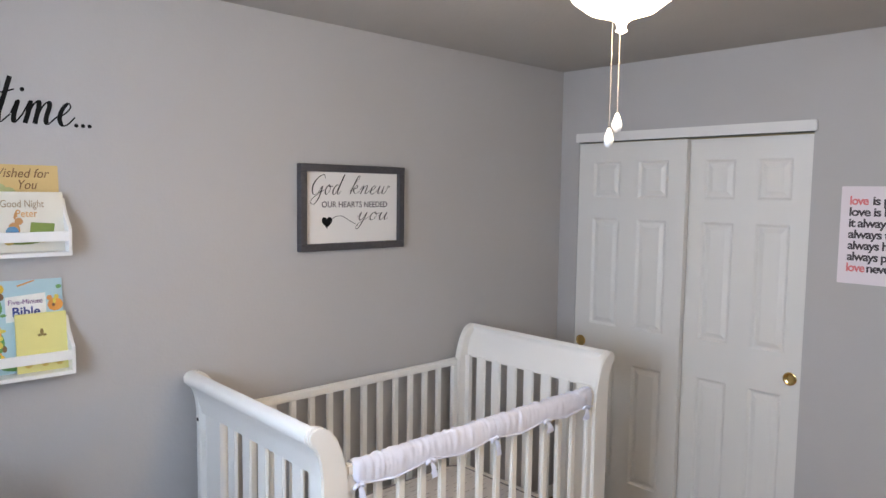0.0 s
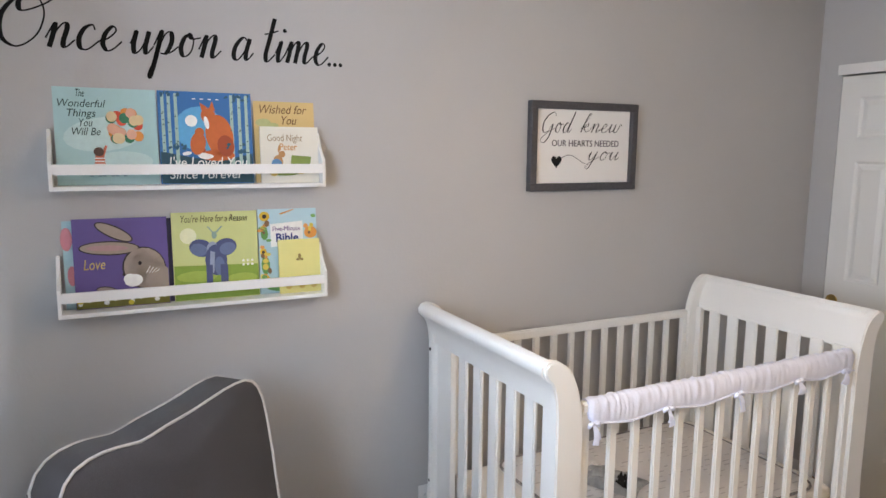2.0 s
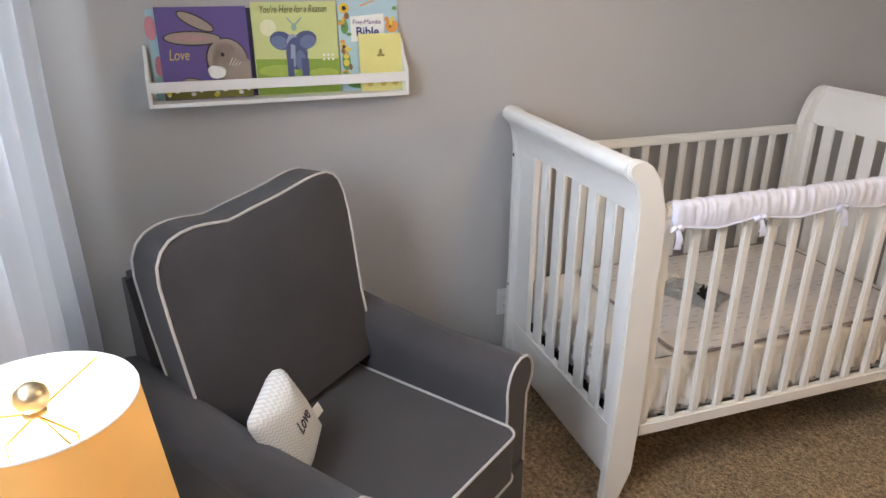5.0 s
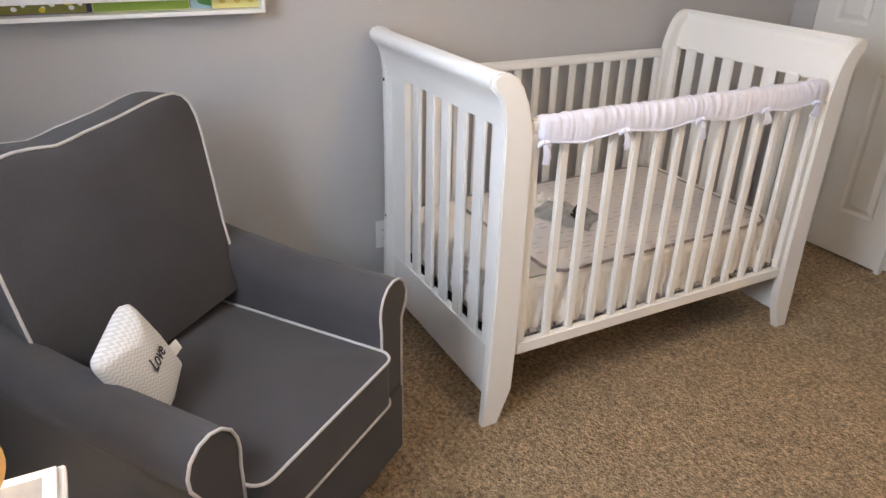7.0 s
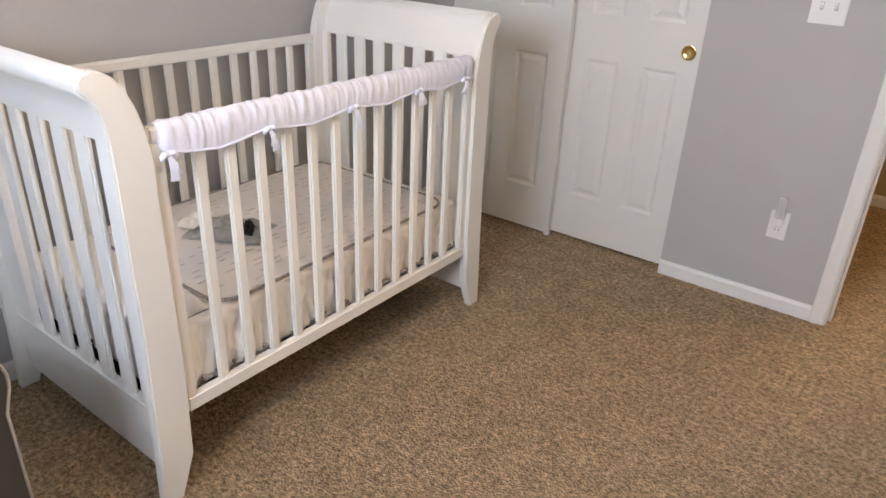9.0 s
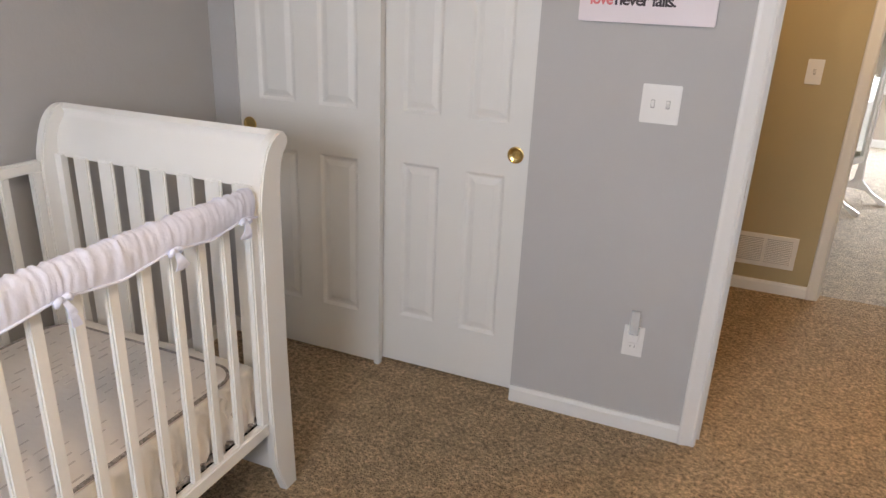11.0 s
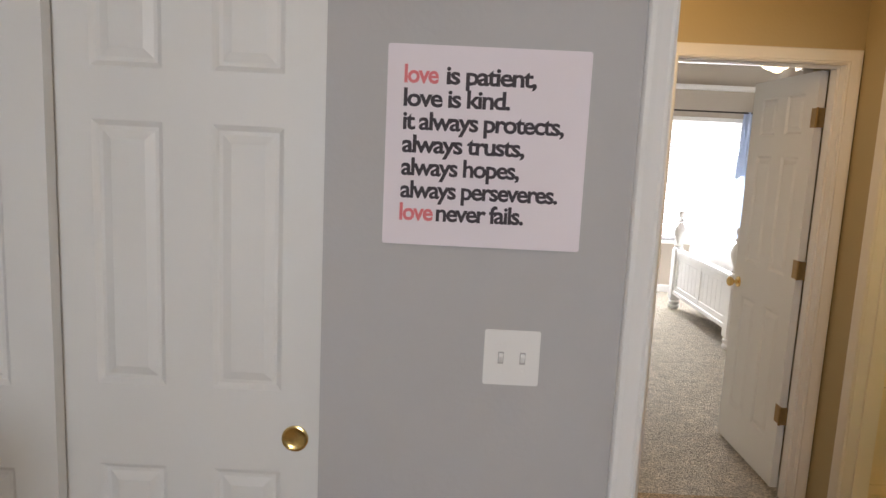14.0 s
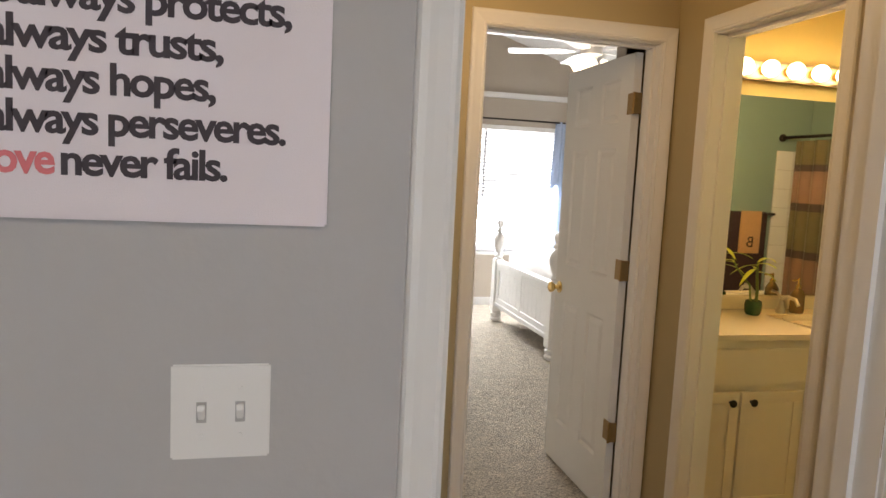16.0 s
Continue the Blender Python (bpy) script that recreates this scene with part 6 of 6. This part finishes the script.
part("side_rail", soften(boxes((FXX + 0.05, FXX + 2.0, BYA - 0.015, BYA + 0.015, 0.22, 0.42)), 0.004), WHITE, BED, "white side rail")
part("side_rail", soften(boxes((FXX + 0.05, FXX + 2.0, BYB - 0.015, BYB + 0.015, 0.22, 0.42)), 0.004), WHITE, BED, "white side rail")
part("headboard", soften(boxes((FXX + 2.03, FXX + 2.07, BYA + 0.05, BYB - 0.05, 0.3, 1.2)), 0.004), WHITE, BED, "white headboard")
quilt = thing("quilt", "rumpled white quilt over the bed's mattress", "bedding")
part("cloth", soft_slab(FXX + 0.06, FXX + 2.0, BYA + 0.03, BYB - 0.03, 0.30, 0.78, 0.13, 6, 0.03, side_wob=0.012), SHEET, quilt, "", True, 70)

window("window_2", W0, W1, WZ0, WZ1, BY1 + 0.05, BY1 + 0.09, pose(0, 0, 0), "wide white framed bedroom window bright with daylight", 0.008)
structure("window_sill_bedroom", soften(boxes((W0 - 0.05, W1 + 0.05, BY1 - 0.04, BY1 + 0.05, WZ0 - 0.03, WZ0)), 0.004), TRIM, "white bedroom window sill", "window sill")
blind = thing("window_blind", "white slatted blind with its slats turned open in the bedroom window", "window blind")
part("headrail", boxes((W0 + 0.005, W1 - 0.005, BY1 + 0.004, BY1 + 0.045, WZ1 - 0.05, WZ1 - 0.003)), WHITE, blind, "white headrail")
sl = None
for i in range(34):
    if sl is None:
        sl = part("slat", boxes((W0 + 0.01, W1 - 0.01, -0.020, 0.020, -0.0012, 0.0012)), CURTAIN, blind, "thin white slat")
        ob = sl
    else:
        ob = new("slat", sl.data)
        ob.parent = blind
    ob.matrix_basis = pose(0, BY1 + 0.025, WZ1 - 0.07 - i * 0.0405, 12)
rod2 = thing("curtain_rod", "thin dark curtain rod over the bedroom window", "curtain rod")
part("rod", tube(bmesh.new(), [(W0 - 0.25, BY1 - 0.07, 2.14), (W1 + 0.2, BY1 - 0.07, 2.14)], 0.009, 10), DARK, rod2, "", True)
for x in (W1 + 0.2, W0 - 0.25):
    part("rod_end", turned(bmesh.new(), ((0.004, -0.02), (0.02, -0.008), (0.02, 0.008), (0.004, 0.02)), segments=14), DARK, rod2, "dark round rod end", True).matrix_basis = pose(x, BY1 - 0.07, 2.14)
drape("curtain", W1 - 0.10, W1 + 0.14, BY1 - 0.07, 0.03, 2.15, 3, 0.022, BLUE_CURTAIN, "pale blue curtain hanging at the bedroom window's edge", 0.16, 3)
drape("curtain", W0 - 0.20, W0 + 0.03, BY1 - 0.07, 0.03, 2.15, 3, 0.022, BLUE_CURTAIN, "pale blue curtain gathered beside the bedroom window", 0.10, 5)
structure("backdrop", boxes((W0 - 1.5, W1 + 1.5, BY1 + 0.9, BY1 + 0.92, 0.0, 3.4)), DAY, "overexposed daylight outside the bedroom window", "sky")

F2X, F2Y, F2Z = 2.52, 8.05, 2.58
fan2 = thing("ceiling_fan", "white bedroom ceiling fan with lit tulip lights", "ceiling fan", at=pose(F2X, F2Y, 0))
part("housing", turned(bmesh.new(), ((0.02, F2Z + 0.50), (0.02, F2Z + 0.10), (0.10, F2Z + 0.09), (0.135, F2Z + 0.06), (0.135, F2Z - 0.01), (0.10, F2Z - 0.04), (0.085, F2Z - 0.05), (0.085, F2Z - 0.10), (0.05, F2Z - 0.12), (0.04, F2Z - 0.18), (0.02, F2Z - 0.19)), segments=30), WHITE, fan2, "white motor housing", True)
blade = None
for i in range(5):
    m = pose(0, 0, F2Z - 0.075, 0, 0, 72 * i + 12) @ pose(0, 0, 0, 7)
    if blade is None:
        bm = prism(bmesh.new(), ((0.13, -0.03), (0.24, -0.062), (0.64, -0.07), (0.66, -0.05), (0.66, 0.05), (0.64, 0.07), (0.24, 0.062), (0.13, 0.03)), "z", -0.003, 0.003)
        blade = part("blade", bm, WHITE, fan2, "white fan blade")
        blade.matrix_basis = m
    else:
        ob = new("blade", blade.data)
        ob.parent, ob.matrix_basis = fan2, m
TUL = glowing("lit tulip glass", rgb(1.0, 0.86, 0.66), 3.0)
for a in (200, 250, 320, 80):
    ob = part("tulip_shade", turned(bmesh.new(), ((0.016, 0), (0.024, -0.018), (0.040, -0.05), (0.044, -0.08), (0.052, -0.100), (0.040, -0.098)), segments=18), TUL, fan2, "lit tulip-shaped glass shade", True)
    ob.matrix_basis = pose(0, 0, F2Z - 0.145, 0, 0, a) @ pose(0.085, 0, 0, 0, -42, 0)

cheval = thing("cheval_mirror", "white framed standing mirror on curved feet in the bedroom", "standing mirror", at=pose(1.20, 7.62, 0, 0, 0, 62))
for x in (-0.26, 0.26):
    part("upright", soften(boxes((x - 0.018, x + 0.018, -0.02, 0.02, 0.10, 1.25)), 0.004), WHITE, cheval, "white upright")
    bm = prism(bmesh.new(), ((-0.24, 0.0), (-0.20, 0.0), (-0.08, 0.09), (0.08, 0.09), (0.20, 0.0), (0.24, 0.0), (0.24, 0.03), (0.13, 0.08), (0.03, 0.17), (0.02, 0.30), (-0.02, 0.30), (-0.03, 0.17), (-0.13, 0.08), (-0.24, 0.03)), "x", x - 0.016, x + 0.016)
    part("curved_foot", bm, WHITE, cheval, "white curved foot")
bm = boxes((-0.235, 0.235, -0.015, 0.015, 0.32, 0.37), (-0.235, 0.235, -0.015, 0.015, 1.55, 1.60), (-0.235, -0.19, -0.015, 0.015, 0.37, 1.55), (0.19, 0.235, -0.015, 0.015, 0.37, 1.55))
part("mirror_frame", bm, WHITE, cheval, "white mirror frame")
part("glass", boxes((-0.19, 0.19, -0.004, 0.004, 0.37, 1.55)), MIRROR, cheval, "mirror glass")

# ---- bathroom ----
vanity = thing("vanity_cabinet", "cream painted bathroom vanity cabinet with dark knobs", "vanity")
VF, VX0, VX1 = VY - 0.53, HX + 0.125, 2.80
CREAM = material("cream cabinet paint", rgb(0.80, 0.73, 0.60), 0.4, vary=0.03, bump=0.03)
part("body", boxes((VX0, VX1, VF, VY - 0.002, 0.10, 0.872)), CREAM, vanity)
part("toe_kick", boxes((VX0, VX1, VF + 0.06, VY - 0.002, 0.008, 0.10)), CREAM, vanity)
part("drawer_front", soften(boxes((VX0 + 0.03, VX1 - 0.03, VF - 0.018, VF, 0.685, 0.835)), 0.004), CREAM, vanity, "false drawer front")
for a, b, kx in ((VX0 + 0.005, 1.995, 1.950), (2.003, 2.30, 2.048), (2.308, 2.55, 2.50)):
    d = part("cabinet_door", soften(boxes((a, b, VF - 0.018, VF, 0.16, 0.655)), 0.003), CREAM, vanity, "cream cabinet door")
    bm = boxes((a, b, VF - 0.024, VF - 0.018, 0.16, 0.205), (a, b, VF - 0.024, VF - 0.018, 0.61, 0.655), (a, a + 0.045, VF - 0.024, VF - 0.018, 0.205, 0.61), (b - 0.045, b, VF - 0.024, VF - 0.018, 0.205, 0.61))
    part("door_border", soften(bm, 0.0015, 1), CREAM, d, "raised door border")
    k = part("knob", turned(bmesh.new(), ((0.006, 0), (0.006, 0.012), (0.015, 0.018), (0.016, 0.024), (0.010, 0.029), (0.001, 0.030)), segments=16), DARK, d, "dark square knob", True)
    k.matrix_basis = pose(kx, VF - 0.024, 0.618, 90)
MARBLE = material("cream cultured marble", rgb(0.78, 0.72, 0.60), 0.15, vary=0.04, scale=5, coat=0.4)
SXC, SYC = 2.66, 5.52
bm = boxes((VX0, 2.40, VF - 0.025, VY - 0.002, 0.873, 0.897), (2.40, 2.92, VF - 0.025, SYC - 0.16, 0.873, 0.897), (2.40, 2.92, SYC + 0.13, VY - 0.002, 0.873, 0.897))
part("slab", bm, MARBLE, vanity, "cream marble vanity top")
bm = bmesh.new()
g = []
for r in np.linspace(0, 1, 8):
    g.append([bm.verts.new((SXC + 0.26 * r * math.cos(a) * (1 if r < 1 else 1), SYC - 0.015 + 0.145 * r * math.sin(a), 0.897 - 0.10 * (1 - r ** 3))) for a in np.linspace(0, 2 * math.pi, 32, endpoint=False)])
for a, b in zip(g[1:], g[2:]):
    for i in range(32):
        bm.faces.new((a[i], a[(i + 1) % 32], b[(i + 1) % 32], b[i]))
bm.faces.new(g[1])
part("basin", bm, MARBLE, vanity, "sunken oval basin", True)
part("backsplash", soften(boxes((VX0, VX1, VY - 0.022, VY - 0.002, 0.897, 0.965)), 0.004), MARBLE, vanity, "low backsplash")
wm = thing("wall_mirror", "large frameless mirror over the bathroom vanity", "mirror")
part("glass", boxes((VX0, 3.10, VY - 0.008, VY - 0.002, 0.967, 1.930)), MIRROR, wm)
lb = thing("vanity_light", "brass strip light with round lit bulbs above the bathroom mirror", "wall light")
part("strip", soften(boxes((2.13, 2.96, VY - 0.045, VY, 2.00, 2.09)), 0.006), material("satin brass strip", rgb(0.55, 0.42, 0.28), 0.35, 0.8), lb, "satin brass backing strip")
for i in range(6):
    x = 2.205 + i * 0.137
    part("lamp_holder", turned(bmesh.new(), ((0.022, 0), (0.022, 0.012), (0.014, 0.02)), segments=14), BRASS, lb, "brass lamp holder", True).matrix_basis = pose(x, VY - 0.045, 2.045, 90)
    part("bulb", turned(bmesh.new(), [(max(0.0005, 0.040 * math.sin(t)), -0.040 * math.cos(t)) for t in np.linspace(0.02, math.pi - 0.02, 12)], segments=18), BULB, lb, "round lit bulb", True).matrix_basis = pose(x, VY - 0.100, 2.045, 90)

plant = thing("lucky_bamboo", "small curly bamboo in a dark green pot on the vanity", "potted plant", at=pose(2.335, 5.655, 0.897))
part("pot", turned(bmesh.new(), ((0.030, 0.0), (0.038, 0.012), (0.040, 0.045), (0.036, 0.066), (0.030, 0.068), (0.029, 0.055)), segments=20), material("dark green glaze", rgb(0.02, 0.07, 0.03), 0.2, vary=0.3, scale=40), plant, "glossy dark green pot", True)
STEM = material("bamboo stem", rgb(0.10, 0.16, 0.04), 0.5, vary=0.2)
bm = bmesh.new()
tube(bm, [(0.012, 0, 0.05), (0.014, 0, 0.12), (0.006, 0.002, 0.19), (0.004, 0, 0.25)], [0.008, 0.007, 0.0065, 0.005], 8)
tube(bm, [(-0.012, 0.006, 0.05), (-0.03, 0.0, 0.14), (-0.10, 0.01, 0.22), (-0.13, 0.01, 0.27)], [0.006, 0.005, 0.004, 0.003], 8)
part("stem", bm, STEM, plant, "thin green stems", True)
LEAF = material("lime leaf", rgb(0.42, 0.50, 0.04), 0.45, vary=0.25, scale=20)
for x, z, az, ln, lift in ((0.004, 0.25, 20, 0.15, 0.35), (0.004, 0.235, 160, 0.12, -0.05), (0.0, 0.20, 10, 0.13, 0.05), (0.004, 0.22, 200, 0.13, -0.2), (-0.12, 0.26, 100, 0.09, 0.9), (0.0, 0.24, -60, 0.09, 0.2), (-0.125, 0.25, 190, 0.06, 0.3), (0.0, 0.215, 60, 0.09, 0.25)):
    bm = bmesh.new()
    n, L, R = 9, [], []
    for i in range(n):
        s = i / (n - 1)
        w = 0.001 + 0.013 * max(0.0, math.sin(math.pi * min(1, s * 0.95 + 0.05))) ** 0.8
        xx, zz = ln * s, ln * (lift * s - 0.9 * s * s * 0.6) + 0.02 * s
        L.append((xx, w, zz))
        R.append((xx, -w, zz))
    up = [bm.verts.new((p[0], p[1], p[2] + 0.002)) for p in L], [bm.verts.new((p[0], 0, p[2] - 0.002)) for p in L], [bm.verts.new(p) for p in R]
    for i in range(n - 1):
        bm.faces.new((up[0][i], up[1][i], up[1][i + 1], up[0][i + 1]))
        bm.faces.new((up[1][i], up[2][i], up[2][i + 1], up[1][i + 1]))
    lf = part("leaf", bm, LEAF, plant, "lime green pointed leaf", True, 80)
    lf.matrix_basis = pose(x, 0, z, 0, 0, az)
soap = thing("soap_dispenser", "bronze pump soap dispenser on the vanity top", "soap dispenser", at=pose(2.615, 5.70, 0.897))
part("bottle", turned(bmesh.new(), ((0.030, 0), (0.034, 0.01), (0.032, 0.09), (0.018, 0.115), (0.012, 0.12)), segments=18), material("bronze glass", rgb(0.22, 0.15, 0.08), 0.25, 0.4), soap, "", True)
bm = turned(bmesh.new(), ((0.014, 0.12), (0.014, 0.135), (0.006, 0.14), (0.005, 0.165), (0.002, 0.17)), segments=12)
tube(bm, [(0, 0, 0.162), (-0.045, -0.01, 0.158)], 0.004, 8)
part("pump", bm, BRASS, soap, "brass pump", True)
tap = thing("basin_tap", "brushed metal tap behind the basin", "tap", at=pose(2.52, 5.69, 0.897))
bm = turned(bmesh.new(), ((0.025, 0), (0.022, 0.02), (0.014, 0.05), (0.012, 0.07)), segments=16)
tube(bm, [(0, 0, 0.06), (0, -0.04, 0.085), (0, -0.09, 0.08), (0, -0.11, 0.055)], 0.009, 10)
tube(bm, [(0, 0, 0.07), (-0.03, 0.0, 0.10), (-0.06, 0.0, 0.11)], 0.006, 8)
part("body", bm, material("brushed nickel", rgb(0.6, 0.56, 0.5), 0.3, 1.0), tap, "", True)

# far side of the bathroom, seen in the mirror
SW_Y = YN + 0.24
rail = thing("towel_rail", "dark metal towel rail on the green bathroom wall", "towel rail")
part("bar", tube(bmesh.new(), [(3.46, SW_Y + 0.06, 1.30), (3.93, SW_Y + 0.06, 1.30)], 0.008, 10), DARK, rail, "", True)
for x in (3.46, 3.93):
    part("rail_post", tube(bmesh.new(), [(x, SW_Y, 1.30), (x, SW_Y + 0.07, 1.30)], 0.010, 10), DARK, rail, "dark rail post", True)
tw = thing("bath_towel", "dark brown bath towel folded over the towel rail", "towel")
part("cloth", soften(boxes((3.50, 3.87, SW_Y + 0.040, SW_Y + 0.082, 0.66, 1.315)), 0.014, 3), material("dark brown terry", rgb(0.035, 0.02, 0.025), 0.95, grain=0.3, bump=0.6, bump_scale=300), tw, "", True)
tw = thing("hand_towel", "tan hand towel with a monogram hung over the brown towel", "towel")
TT = material("tan terry", rgb(0.46, 0.29, 0.15), 0.95, grain=0.15, bump=0.6, bump_scale=300)
part("cloth", soften(boxes((3.615, 3.80, SW_Y + 0.084, SW_Y + 0.098, 0.99, 1.32)), 0.005, 3), TT, tw, "", True)
letters("monogram", "B", 0.12, DARK, tw, pose(3.745, SW_Y + 0.0985, 1.04, 90, 0, 180), "dark embroidered monogram", 0.001)
tilew = thing("tub_surround", "white tiled tub surround on the green bathroom wall", "tiled wall")
TILE = material("white glazed tile", rgb(0.72, 0.76, 0.80), 0.15, vary=0.03)
part("grout_bed", boxes((3.95, SX + 0.30, SW_Y, SW_Y + 0.006, 0.008, 1.80)), material("grey grout", rgb(0.40, 0.42, 0.44), 0.9), tilew, "grey grout")
one = None
for i in range(2):
    for k in range(12):
        if one is None:
            one = part("tile", soften(boxes((0.0, 0.146, 0.006, 0.011, 0.0, 0.146)), 0.001, 1), TILE, tilew)
            ob = one
        else:
            ob = new("tile", one.data)
            ob.parent = tilew
        ob.location = (3.952 + i * 0.149, SW_Y, 0.012 + k * 0.149)
rod3 = thing("shower_rod", "dark metal shower curtain rod", "shower rod")
part("rod", tube(bmesh.new(), [(3.99, SW_Y, 1.90), (3.99, VY, 1.90)], 0.012, 12), DARK, rod3, "", True)
part("flange", turned(bmesh.new(), ((0.03, 0), (0.03, 0.01), (0.012, 0.02)), segments=18), DARK, rod3, "dark wall flange", True).matrix_basis = pose(3.99, SW_Y, 1.90, -90)
sc = thing("shower_curtain", "brown and olive striped shower curtain with dark bands", "shower curtain")
bands = ((0.25, 0.60, (0.10, 0.09, 0.04)), (0.60, 0.66, (0.03, 0.015, 0.015)), (0.66, 0.98, (0.20, 0.12, 0.08)), (0.98, 1.04, (0.03, 0.015, 0.015)), (1.04, 1.34, (0.10, 0.09, 0.04)), (1.34, 1.40, (0.03, 0.015, 0.015)), (1.40, 1.64, (0.22, 0.13, 0.09)), (1.64, 1.69, (0.03, 0.015, 0.015)), (1.69, 1.87, (0.10, 0.09, 0.04)))
for z0, z1, c in bands:
    bm = bmesh.new()
    n = 60
    lo = [bm.verts.new((3.99 + 0.022 * math.sin(i * 0.75), SW_Y + 0.16 + i * 0.0155, z0)) for i in range(n + 1)]
    hi = [bm.verts.new((3.99 + 0.022 * math.sin(i * 0.75), SW_Y + 0.16 + i * 0.0155, z1)) for i in range(n + 1)]
    for i in range(n):
        bm.faces.new((lo[i], lo[i + 1], hi[i + 1], hi[i]))
    part("band", bm, material("curtain band %.2f" % z0, rgb(*c), 0.7, vary=0.2, sheen=0.3), sc, "woven colour band", True, 80)
tub = thing("bathtub", "white bathtub behind the shower curtain", "bathtub")
part("side", soften(boxes((4.02, SX + 0.29, SW_Y + 0.012, VY - 0.01, 0.008, 0.42)), 0.02, 3), WHITE, tub, "", True)
